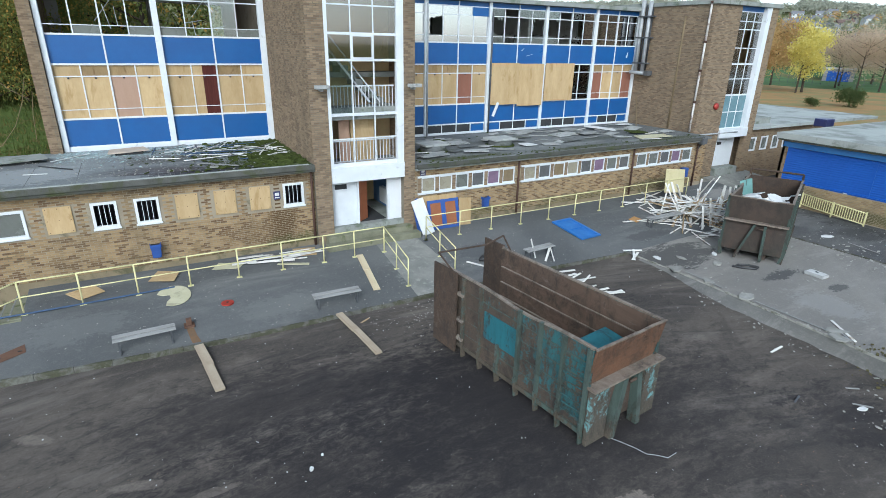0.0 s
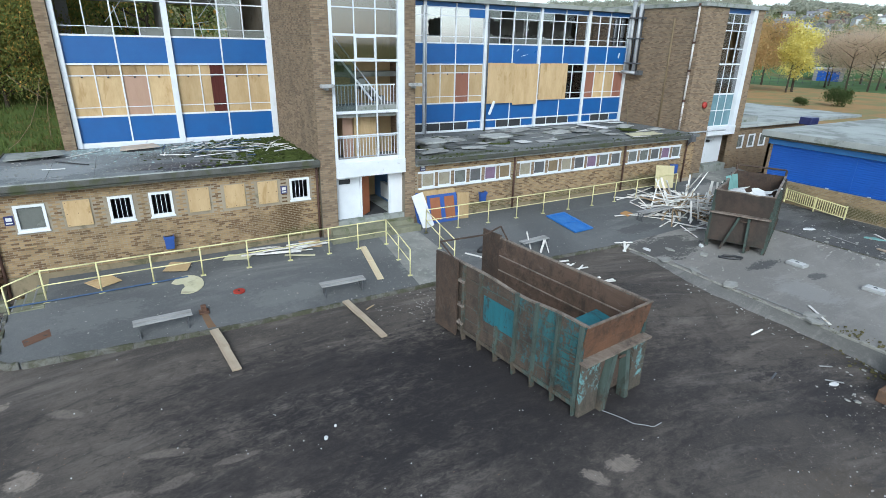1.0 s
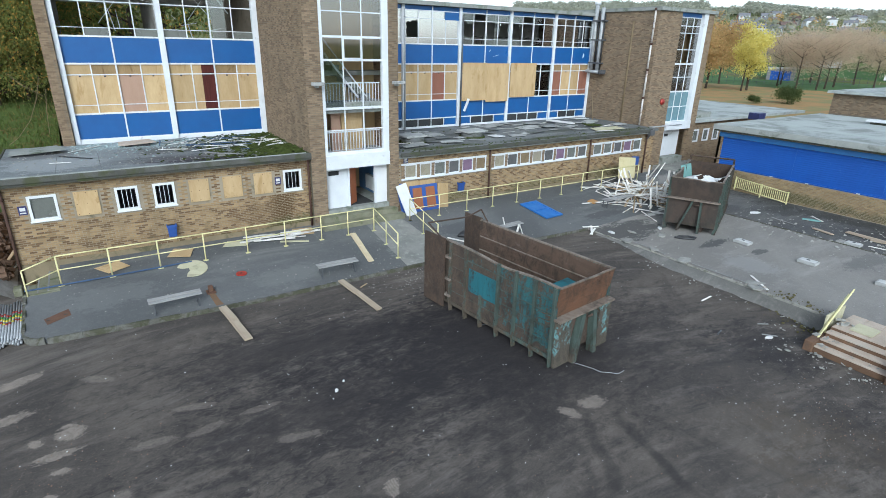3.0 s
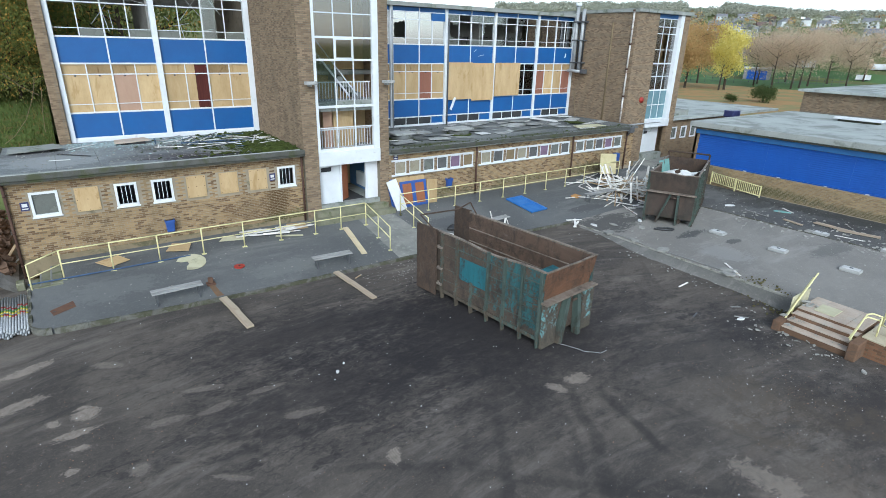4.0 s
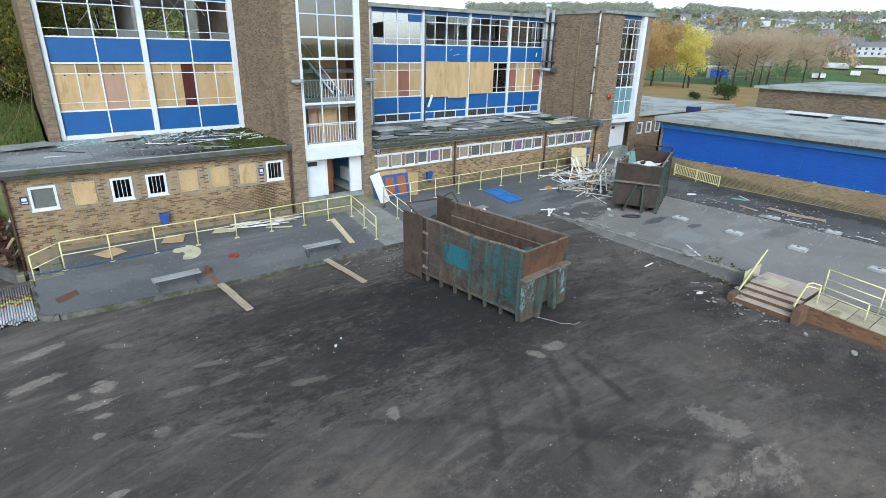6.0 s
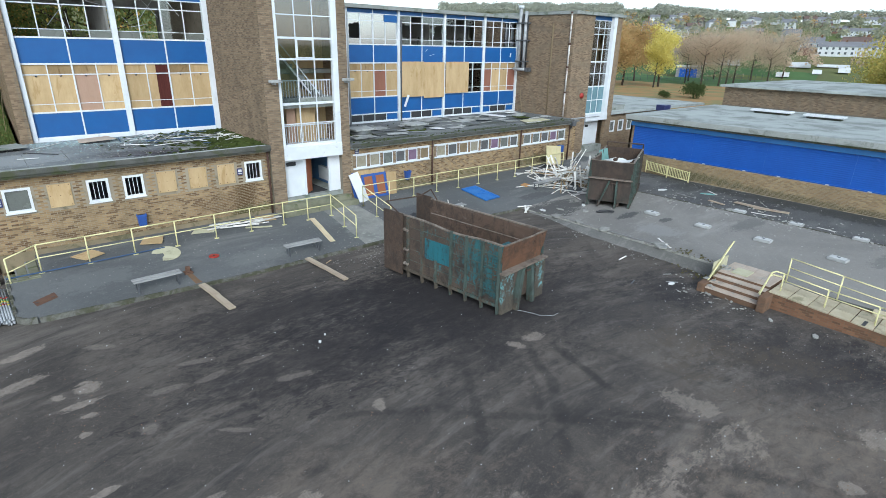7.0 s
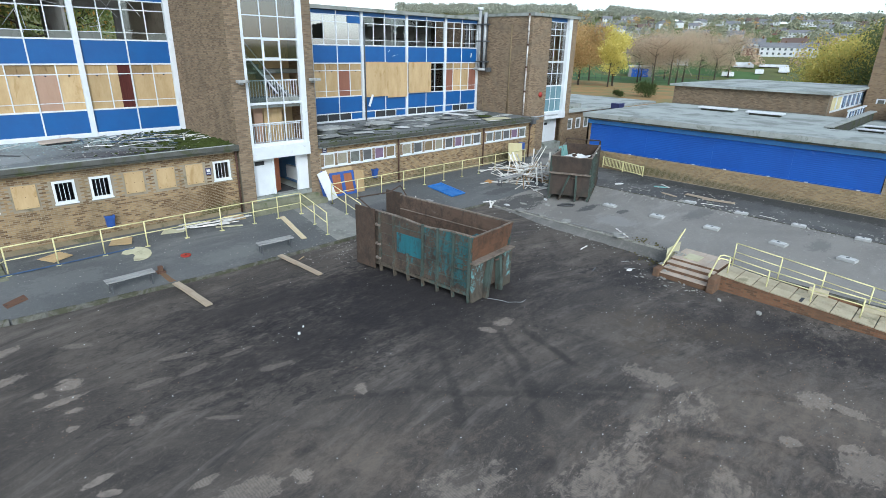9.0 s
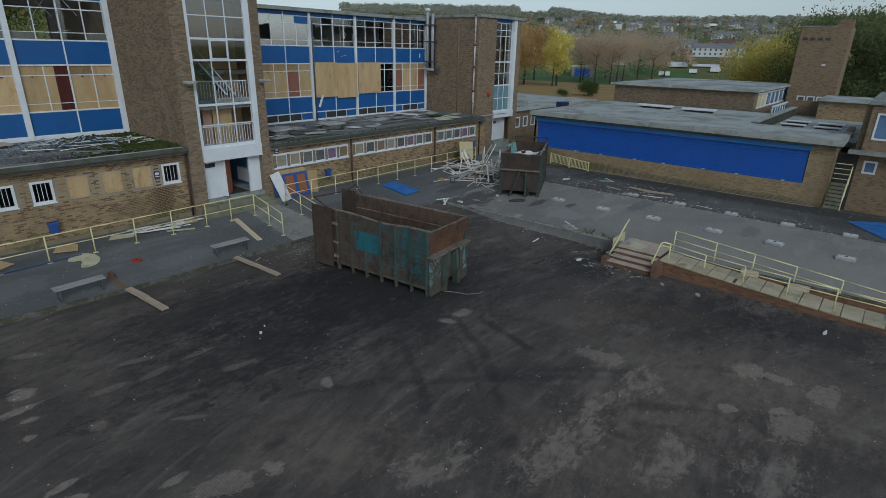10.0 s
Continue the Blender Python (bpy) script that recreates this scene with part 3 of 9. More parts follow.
ROOF_BLOBS = [
    (5.4, 23.6, 2.4, 4.4, (0.045, 0.056, 0.016), 0.95),
    (4.6, 21.6, 2.8, 1.7, (0.045, 0.054, 0.018), 0.92),
    (3.4, 24.8, 2.0, 1.1, (0.06, 0.062, 0.03), 0.7),
    (2.0, 21.0, 2.6, 0.8, (0.03, 0.028, 0.034), 0.95),
    (0.6, 21.9, 2.6, 1.0, (0.075, 0.066, 0.07), 0.8),
    (1.2, 23.8, 2.2, 0.9, (0.09, 0.085, 0.08), 0.7),
    (-0.5, 25.7, 4.0, 0.9, (0.30, 0.35, 0.345), 0.8),
    (-3.5, 22.6, 1.9, 1.6, (0.30, 0.31, 0.31), 0.8),
    (-4.2, 24.4, 1.4, 0.8, (0.13, 0.125, 0.125), 0.6),
]
M_ROOF_L = asphalt("stained_roof_felt", (0.16, 0.17, 0.172), (0.235, 0.25, 0.25), (0.34, 0.355, 0.35), ROOF_BLOBS, False, 0.5)
M_EDGE2 = surf("pale_roof_edge", (0.36, 0.37, 0.345), (0.27, 0.28, 0.26), 1.0, 35, 0.95, dirt=(0.18, 0.19, 0.165), amount=0.3)
M_EDGE = surf("mossy_roof_edge", (0.125, 0.124, 0.112), (0.062, 0.062, 0.053), 1.2, 35, 0.95, dirt=(0.07, 0.075, 0.04), amount=0.5)
RIGHT_BLOBS = [
    (13.0, 20.8, 3.0, 0.6, (0.05, 0.056, 0.02), 0.8),
    (20.0, 20.7, 4.0, 0.45, (0.05, 0.056, 0.02), 0.8),
    (26.5, 20.7, 4.0, 0.5, (0.05, 0.056, 0.02), 0.75),
    (16.5, 23.8, 2.5, 0.9, (0.06, 0.06, 0.05), 0.6),
    (23.0, 22.4, 3.0, 0.7, (0.06, 0.065, 0.045), 0.6),
]
M_ROOF_R = asphalt("patched_roof_felt", (0.10, 0.105, 0.104), (0.18, 0.185, 0.18), (0.30, 0.305, 0.295), RIGHT_BLOBS, False, 0.5)
M_PAVE = asphalt("grey_tarmac", (0.097, 0.099, 0.099), (0.138, 0.139, 0.137), (0.205, 0.20, 0.19), PAVE_BLOBS, False, 1.0)
M_PAVE_R = asphalt("grey_tarmac_worn", (0.205, 0.192, 0.174), (0.268, 0.252, 0.228), (0.35, 0.326, 0.294), COURT_BLOBS, False, 0.8)
BORDER_BLOBS = [(30.6, 2.0, 1.1, 14.0, (0.05, 0.05, 0.046), 0.75), (28.8, 6.6, 1.2, 1.6, (0.06, 0.058, 0.054), 0.7), (29.4, 11.4, 1.0, 1.2, (0.055, 0.055, 0.05), 0.6), (27.6, 0.0, 0.8, 2.2, (0.15, 0.148, 0.138), 0.5), (28.6, -4.0, 1.0, 1.6, (0.07, 0.07, 0.065), 0.6)]
M_STRIP = asphalt("dark_border_tarmac", (0.085, 0.084, 0.082), (0.125, 0.122, 0.117), (0.20, 0.193, 0.18), BORDER_BLOBS, False, 0.8)
M_PATH = surf("worn_concrete_path", (0.27, 0.265, 0.24), (0.17, 0.17, 0.155), 1.2, 35, 0.92, dirt=(0.33, 0.32, 0.29), amount=0.35, dirt_scale=3.0)
M_KERB_PALE = surf("worn_pale_kerb", (0.36, 0.345, 0.30), (0.24, 0.23, 0.20), 2.5, 30, 0.95, dirt=(0.10, 0.10, 0.07), amount=0.4, dirt_scale=2.0)
M_SLOPE = asphalt("worn_slope_tarmac", (0.13, 0.126, 0.117), (0.20, 0.19, 0.174), (0.29, 0.274, 0.25), [], False, 1.0)
M_KERB = surf("mossy_kerb_stone", (0.165, 0.16, 0.142), (0.095, 0.092, 0.08), 3, 30, 0.95, dirt=(0.06, 0.06, 0.034), amount=0.65, dirt_scale=2.5, vary=0.04)


def flat(x, y):
    return 0.0


def pave(x, y):
    """The sloping pavement in front of the school."""
    k = min(1.0, max(0.0, (x - 19.0) / 10.0))
    foot = 0.09 + 0.30 * k
    if y < 18.9:
        return foot + (y - 15.3) / 3.6 * (0.61 - foot)
    return 0.61 + (y - 18.9) / 1.7 * 0.17


def court(x, y):
    """The paved court in front of the shuttered block."""
    s = min(1.0, max(0.0, (14.0 - y) / 9.5))
    edge = 0.06 + 0.46 * s
    u = min(1.0, max(0.0, (x - 18.0) / 10.0))
    return edge + (0.40 - edge) * u


tagged(sheet("yard", span(-60, 70, 26), span(-60, 34, 24), flat, M_YARD, 0.0), "dark stained asphalt school yard with tyre sweeps and bare patches", "ground", kind="structure")

def kerb_y(x):
    """Front edge of the pavement: almost straight, set back towards its rounded left corner."""
    y = 15.48 + 0.44 * (max(0.0, 2.4 - x) / 7.0) ** 1.3
    if x > 14:
        y -= 0.18 * min(1.0, (x - 14) / 4)
    f = min(1.0, max(0.0, (-4.36 - x) / 0.5))
    return y + 0.5 * (1 - math.sqrt(1 - f * f))


bm = bmesh.new()
xs = [-4.86, -4.85, -4.82, -4.77, -4.68, -4.55, -4.36, -3.915] + span(-3.9, 31.5, 40)
# the corner beside the side steps is left out
cols = [[bm.verts.new((x, y, pave(x, y))) for y in (span(kerb_y(x), 18.9, 6) + span(19.2, 20.7, 3) if x > -3.91 else span(kerb_y(x), 18.3, 6) + span(18.36, 18.56, 3))] for x in xs]
for p, q in zip(cols, cols[1:]):
    for i in range(len(p) - 1):
        bm.faces.new((p[i], q[i], q[i + 1], p[i + 1]))
rim = cols[0][::-1] + [c[0] for c in cols[1:]]
low = [bm.verts.new((v.co.x, v.co.y, -0.1)) for v in rim]
for k in range(len(rim) - 1):
    bm.faces.new((rim[k], rim[k + 1], low[k + 1], low[k]))
front_pave = part("pavement_front", bm, M_PAVE)
tagged(front_pave, "grey tarmac pavement sloping up to the school wall", "pavement", kind="structure")


def court_edge(y):
    return 18.3 - max(0.0, 13.0 - y) * 0.115 if y > 4 else 17.27


bm = bmesh.new()
ys = span(-14.0, 15.3, 36)
grid = [[bm.verts.new((x, y, court(x, y))) for x in span(court_edge(y), 31.5, 16)] for y in ys]
for j in range(len(ys) - 1):
    for i in range(16):
        bm.faces.new((grid[j][i], grid[j][i + 1], grid[j + 1][i + 1], grid[j + 1][i]))
for j in range(len(ys) - 1):
    p, q = grid[j][0], grid[j + 1][0]
    a, b = bm.verts.new((p.co.x, p.co.y, -0.05)), bm.verts.new((q.co.x, q.co.y, -0.05))
    bm.faces.new((p, q, b, a))
tagged(part("pavement_court", bm, M_PAVE_R), "worn grey tarmac court with loose slabs and debris", "pavement", kind="structure")

# darker drainage border along the shuttered wall
bm = bmesh.new()
ys = span(-14.0, 16.5, 30)
rows_ = [[bm.verts.new((x, y, (court(x, y) if y < 15.3 else pave(x, y)) + 0.008)) for x in (26.3, 27.8, 29.6, 31.48)] for y in ys]
for j in range(len(ys) - 1):
    for i in range(3):
        bm.faces.new((rows_[j][i], rows_[j][i + 1], rows_[j + 1][i + 1], rows_[j + 1][i]))
tagged(part("pavement_border", bm, M_STRIP), "dark damp tarmac strip below the shuttered wall", "pavement", kind="structure")
# low drainage kerb along that border
bm = bmesh.new()
for y in span(-13.5, 14.0, 26)[:-1]:
    slab(bm, (26.16, y, court(26.2, y) - 0.1), (26.27, y + 1.03, court(26.2, y) + 0.022), pose(0.012 * math.sin(3 * y), 0, 0))
tagged(part("kerb_drain", bm, M_KERB), "narrow concrete drain kerb across the court", "kerb", kind="structure")

# worn grey slope between the asphalt and the court kerb
bm = bmesh.new()
ys = span(3.9, 14.6, 70)
rows_ = []
for y in ys:
    e = court_edge(y)
    w = 0.20 + 0.36 * math.exp(-((y - 10.2) / 2.3) ** 2) + 0.09 * noise.noise(Vector((y * 1.7, 0.3, 0)))
    h = court(18, y)
    rows_.append([bm.verts.new(p) for p in ((e - 0.04, y, h - 0.03), (e - 0.04 - w * 0.25, y, h * 0.6), (e - 0.04 - w * 0.6, y, h * 0.22 + 0.01), (e - 0.04 - w, y, 0.004))])
for p, q in zip(rows_, rows_[1:]):
    for i in range(3):
        bm.faces.new((p[i], p[i + 1], q[i + 1], q[i]))
tagged(part("pavement_slope", bm, M_SLOPE), "worn tarmac slope up to the court kerb", "pavement", kind="structure")

# kerb stones along the front pavement, round its corner and along the court
kerbs = thing("kerb", "low mossy concrete kerb along the tarmac pavements", "kerb", kind="structure")


def kerb_stone(x, y, z, ang, length, material=None):
    return box("kerb_stone", (-length / 2 + 0.001, -0.055, -0.22), (length / 2 - 0.001, 0.05, 0.006), material or M_KERB, kerbs, edge=0.014, m=pose(x, y, z, 0, 0, ang))


x = -4.30
while x < 18.0:
    a, b = kerb_y(x), kerb_y(x + 0.9)
    kerb_stone(x + 0.45, (a + b) / 2 - 0.02, pave(0, (a + b) / 2) + 0.012, math.degrees(math.atan2(b - a, 0.9)), 0.9)
    x += 0.9
for k in range(4):
    a = radians(202.5 + 22.5 * k - 11)
    kerb_stone(-4.36 + 0.5 * math.cos(a), kerb_y(-4.36) + 0.5 + 0.5 * math.sin(a), pave(0, kerb_y(-4.36) + 0.2) + 0.012, math.degrees(a) + 90, 0.22)
y = kerb_y(-4.86) + 0.02
while y < 18.4:
    kerb_stone(-4.88, y + 0.4, pave(0, y + 0.4) + 0.012, 90, 0.8)
    y += 0.8
y = 4.2
while y < 14.4:
    kerb_stone(court_edge(y + 0.45), y + 0.45, court(18, y + 0.45), 90 - (6.5 if y < 12.6 else 0), 0.9, M_KERB_PALE)
    y += 0.9

# ---- school: low front wings ----
def frame_bm(x0, x1, z0, z1, y, w, d):
    """A rectangular window frame standing in a wall along x."""
    bm = bmesh.new()
    slab(bm, (x0, y, z0), (x1, y + d, z0 + w))
    slab(bm, (x0, y, z1 - w), (x1, y + d, z1))
    slab(bm, (x0, y, z0 + w), (x0 + w, y + d, z1 - w))
    slab(bm, (x1 - w, y, z0 + w), (x1, y + d, z1 - w))
    return bm


WIN_X = [(-4.38, -3.52), (-3.02, -2.26), (-1.74, -0.98), (-0.47, 0.29), (0.80, 1.54), (2.08, 2.83), (3.32, 4.08), (4.57, 5.37)]
WIN_KIND = ["glass", "board", "bars", "bars", "board", "board", "board", "bars"]
holes = [(a + 0.02, b - 0.02, 2.54, 3.40) for a, b in WIN_X]
w = wall("wall_front_left", "x", 20.6, 0.28, -5.0, 5.8, 0.3, 3.80, M_BRICK, holes, "buff brick front wall of the low wing, patched and stained")
box("plinth", (-4.99, 20.57, 0.3), (5.79, 20.62, 0.98), M_PLINTH, w, "dirty rendered plinth")
wall("wall_side_left", "y", -5.0, 0.28, 20.88, 27.0, -0.1, 3.80, M_BRICK, (), "buff brick end wall of the low wing")
# the darkness of the unlit room is put into this wall's colour
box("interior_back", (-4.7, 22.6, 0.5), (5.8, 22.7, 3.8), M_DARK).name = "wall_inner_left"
tagged(bpy.data.objects["wall_inner_left"], "near-black inner wall painted as the unlit room behind the small windows", "wall", kind="structure")

for n, ((a, b), kind) in enumerate(zip(WIN_X, WIN_KIND)):
    if kind == "board":
        t = thing("boarded_window", "small window boarded over with a nailed plywood sheet", "window", "front windows", "structure")
        box("board", (a, 20.555, 2.52), (b, 20.58, 3.42), M_PLY, t, edge=0.004)
        fr = frame_bm(a + 0.02, b - 0.02, 2.54, 3.40, 20.60, 0.05, 0.06)
        part("frame", fr, M_WOOD, t)
        bm = bmesh.new()
        for px in (a + 0.06, (a + b) / 2, b - 0.06):
            for pz in (2.58, 2.97, 3.36):
                slab(bm, (px - 0.012, 20.548, pz - 0.012), (px + 0.012, 20.556, pz + 0.012))
        part("nails", bm, M_PIPE, t)
    else:
        t = thing("small_window", "small white plastic framed window" + (" with bare bars, glass gone" if kind == "bars" else " with obscured grey glass"), "window", "front windows", "structure")
        part("frame", frame_bm(a, b, 2.52, 3.42, 20.56, 0.085, 0.09), M_UPVC, t)
        box("sill", (a - 0.03, 20.52, 2.47), (b + 0.03, 20.66, 2.525), M_UPVC, t, edge=0.008)
        if kind == "glass":
            box("pane", (a + 0.085, 20.62, 2.6), (b - 0.085, 20.63, 3.34), OBSCURE, t, "grey obscured glass")
        else:
            for k in (1, 2, 3):
                px = a + 0.085 + (b - a - 0.17) * k / 4
                box("bar", (px - 0.009, 20.64, 2.6), (px + 0.009, 20.655, 3.34), M_UPVC, t)

# left roof
roof_l = box("roof_left", (-5.2, 20.34, 3.98), (5.79, 26.8, 4.10), M_ROOF_L)
tagged(roof_l, "flat felt roof of the low wing strewn with glass and debris", "roof", kind="structure")
lip = box("roof_lip", (-5.2, 20.36, 4.10), (5.6, 20.46, 4.15), M_EDGE2, None, edge=0.012)
tagged(lip, "raised lip along the felt roof", "roof edge", kind="structure")
fascia = thing("roof_edge_left", "weathered concrete roof edge over the low wing", "roof edge", kind="structure")
box("fascia", (-5.25, 20.26, 3.93), (5.79, 20.34, 4.13), M_EDGE, fascia, edge=0.015)
box("fascia", (-5.28, 20.34, 3.93), (-5.2, 26.8, 4.13), M_EDGE, fascia, edge=0.015)
# soffit darkened by colour for the shadow below the roof edge
box("soffit", (-5.2, 20.30, 3.84), (5.79, 20.6, 3.925), M_GUTTERSHADE, fascia)

# right low wing: strip of small square windows
strip_holes = [(10.35, 15.55, 2.42, 3.08), (15.95, 23.3, 2.42, 3.08), (23.75, 28.45, 2.42, 3.08)]
w = wall("wall_front_right", "x", 20.5, 0.28, 10.2, 29.75, 0.3, 3.55, M_BRICK, strip_holes, "buff brick front wall with a long strip of small windows")
box("plinth", (10.2, 20.47, 0.3), (28.6, 20.52, 1.0), M_PLINTH, w, "dirty rendered plinth")
box("wall_inner_right", (10.2, 22.2, 0.5), (29.7, 22.3, 3.5), M_ROOM)
tagged(bpy.data.objects["wall_inner_right"], "pale inner wall behind the window strip", "wall", kind="structure")
for h in strip_holes:
    t = thing("window_strip", "strip of small square windows in white timber frames", "window", "strip windows", "structure")
    box("head", (h[0], 20.45, 3.08), (h[1], 20.6, 3.16), M_WHITE, t)
    box("sill", (h[0], 20.41, 2.34), (h[1], 20.62, 2.42), M_WHITE, t)
    n = max(1, round((h[1] - h[0]) / 0.87))
    step = (h[1] - h[0]) / n
    for k in range(n):
        a = h[0] + k * step
        box("pier", (a, 20.47, 2.42), (a + 0.18, 20.66, 3.08), M_BRICK_T, t)
        part("frame", frame_bm(a + 0.18, a + step, 2.42, 3.08, 20.48, 0.042, 0.07), M_WHITE, t)
        tone = random.choice([OBSCURE, OBSCURE, OBSCURE, M_DARKPANE, M_DARKPANE, M_CREAMPANE, M_CREAMPANE, M_PLYDULL, M_MAUVE])
        box("pane", (a + 0.222, 20.525, 2.462), (a + step - 0.042, 20.533, 3.038), tone, t)
roof_r = box("roof_right", (10.16, 20.2, 3.60), (29.72, 26.8, 3.74), M_ROOF_R)
tagged(roof_r, "flat roof with lifted felt sheets, moss and slates", "roof", kind="structure")
fascia = thing("roof_edge_right", "dark mossy roof edge with gutter over the window strip", "roof edge", kind="structure")
box("fascia", (10.16, 20.1, 3.56), (29.0, 20.2, 3.75), M_GUTTERSHADE, fascia, edge=0.02)
box("soffit", (10.16, 20.2, 3.48), (29.0, 20.5, 3.54), M_CONC, fascia)


def downpipe(x, y, z0, z1, material=None):
    t = thing("downpipe", "brown iron rainwater pipe fixed to the brick wall", "pipe", "rainwater pipes")
    bar("pipe", (x, y, z0), (x, y, z1), 0.05, material or M_PIPE, t)
    for z in (z0 + 0.5, (z0 + z1) / 2, z1 - 0.4):
        bar("bracket", (x, y, z - 0.03), (x, y, z + 0.03), 0.065, material or M_PIPE, t)
    return t


downpipe(5.68, 20.5, 0.78, 3.8)
downpipe(15.75, 20.4, 0.78, 3.5)
downpipe(23.55, 20.4, 0.78, 3.5)
downpipe(28.9, 20.4, 0.8, 3.5)
downpipe(-5.04, 20.52, 0.3, 3.8)
hop = thing("rain_hopper", "grey rainwater hopper at the end of the mossy gutter", "hopper")
box("box", (28.72, 20.0, 3.35), (29.12, 20.3, 3.72), M_GALVDARK, hop, edge=0.02)
bar("outlet", (28.9, 20.2, 3.36), (28.9, 20.38, 3.1), 0.05, M_GALVDARK, hop)

# ---- school: left stair tower ----
FLOOR = 1.36
wall("wall_tower_side", "y", 5.80, 0.3, 20.4, 34.0, -0.1, 12.6, M_BRICK_T, (), "brown brick side wall of the stair tower")
wall("wall_tower_right", "y", 9.86, 0.3, 20.7, 34.0, -0.1, 12.6, M_BRICK_T, (), "brown brick far side wall of the stair tower")
wall("wall_tower_front_left", "x", 20.4, 0.3, 6.1, 6.48, -0.1, 12.6, M_BRICK_T, (), "brown brick front pier of the stair tower")
wall("wall_tower_front_right", "x", 20.4, 0.3, 9.64, 10.16, -0.1, 12.6, M_BRICK_T, (), "brown brick front pier of the stair tower")
box("roof_tower", (5.75, 20.3, 12.6), (10.2, 34.0, 12.8), M_CONC)
tagged(bpy.data.objects["roof_tower"], "concrete roof slab of the stair tower", "roof", kind="structure")
tw = thing("tower_glazing", "tall white framed stair tower window over a white entrance canopy", "window", kind="structure")
FX0, FX1, FY = 6.48, 9.64, 20.48
box("canopy", (FX0, 20.30, 3.27), (FX1, 20.62, 3.90), M_WHITE, tw, "white boarded canopy", edge=0.01)
box("post", (FX0, 20.36, 3.90), (FX0 + 0.12, 20.56, 12.5), M_WHITE, tw)
box("post", (FX1 - 0.30, 20.36, 3.90), (FX1, 20.56, 12.5), M_WHITE, tw)
u0, u1 = FX0 + 0.12, FX1 - 0.30
thirds = [u0, u0 + (u1 - u0) * 0.33, u0 + (u1 - u0) * 0.66, u1]
for z, hh in ((3.90, 0.14), (4.96, 0.045), (5.87, 0.11), (7.89, 0.09), (8.82, 0.09), (9.82, 0.045), (10.8, 0.09), (11.9, 0.06)):
    box("transom", (u0, 20.42, z), (u1, 20.5, z + hh), M_WHITE, tw)
for u in thirds[1:3]:
    box("mullion", (u - 0.022, 20.43, 4.0), (u + 0.022, 20.49, 12.4), M_WHITE, tw)
for z0, z1 in ((7.98, 8.82), (8.91, 9.82), (9.865, 10.8), (10.89, 11.9)):
    for k in range(3):
        box("pane", (thirds[k] + 0.02, 20.455, z0), (thirds[k + 1] - 0.02, 20.461, z1), M_GREYGLASS, tw)
box("pane", (thirds[0] + 0.02, 20.455, 5.98), (thirds[1] - 0.02, 20.461, 7.89), M_GLASS, tw)
part("casement", frame_bm(thirds[1] + 0.022, thirds[2] - 0.022, 7.98, 8.82, 20.40, 0.05, 0.06), M_WHITE, tw, "white opening casement")
# inner balustrades
for z in (3.93, 6.03):
    b = thing("tower_railing", "grey metal balustrade behind the stair tower glazing", "railing", "tower balustrades")
    box("rail", (u0, 20.66, z + 0.92), (u1, 20.71, z + 0.97), M_WHITE, b)
    box("rail", (u0, 20.66, z + 0.10), (u1, 20.71, z + 0.14), M_GALV, b)
    k = u0 + 0.06
    while k < u1 - 0.03:
        box("baluster", (k, 20.67, z + 0.14), (k + 0.022, 20.70, z + 0.92), M_WHITE, b)
        k += 0.145
# floors, back wall and a flight of stairs inside
for z in (3.86, 7.45, 10.8):
    box("floor_tower", (6.1, 20.75 if z < 5 else 21.5, z - 0.2), (9.86, 23.9, z), M_CONC)
box("landing_edge", (6.1, 20.62, 5.70), (9.86, 21.6, 6.16), M_CONC).name = "floor_landing"
box("wall_tower_back", (6.1, 22.3, 3.86), (9.86, 22.4, 12.6), M_WOODWALL)
for ob in [o for o in bpy.data.objects if o.name.startswith(("floor_tower", "floor_landing", "wall_tower_back"))]:
    tagged(ob, "inner concrete floor of the stair tower" if "floor" in ob.name else "timber boarded inner wall of the stair tower", "floor" if "floor" in ob.name else "wall", kind="structure")
flight = thing("staircase", "concrete stair flight with rails inside the tower", "stairs")
for k in range(11):
    box("step", (6.15 + 0.3 * k, 21.3, 5.95 + 0.25 * (10 - k)), (6.47 + 0.3 * k, 22.28, 6.2 + 0.25 * (10 - k)), M_CONC, flight)
bm = bmesh.new()
tube(bm, [(6.3, 21.2, 9.0), (8.5, 21.2, 6.3)], 0.045)
tube(bm, [(6.75, 21.2, 9.0), (8.95, 21.2, 6.3)], 0.03)
part("handrail", bm, M_WHITE, flight)
box("board_inner", (7.62, 21.15, 3.9), (8.62, 21.19, 5.68), M_PLY, flight, "leaning plywood sheets")
box("board_inner", (7.12, 21.2, 3.9), (7.58, 21.24, 5.68), M_PLY_PINK, flight)

# entrance below the canopy
box("floor_entrance", (6.1, 20.45, 1.0), (9.86, 26.9, FLOOR), M_CONC)
tagged(bpy.data.objects["floor_entrance"], "concrete entrance floor", "floor", kind="structure")
wall("wall_hall_side", "x", 24.0, 0.2, 6.1, 9.86, FLOOR, 3.7, M_WOODWALL, (), "tan and blue painted hall wall inside the entrance")
box("wall_dado", (9.70, 20.9, FLOOR), (9.85, 24.0, 2.9), M_BLUEWALL)
tagged(bpy.data.objects["wall_dado"], "blue painted dado inside the entrance", "wall", kind="structure")
ent = thing("entrance_door", "white flush door leaf beside an open brown door", "door", kind="structure")
box("leaf", (6.55, 20.72, FLOOR), (7.62, 20.78, 3.27), M_WHITE, ent, "white door panel with a small dark window", edge=0.008)
box("pane", (6.68, 20.70, 2.92), (7.18, 20.725, 3.12), M_DARK, ent)
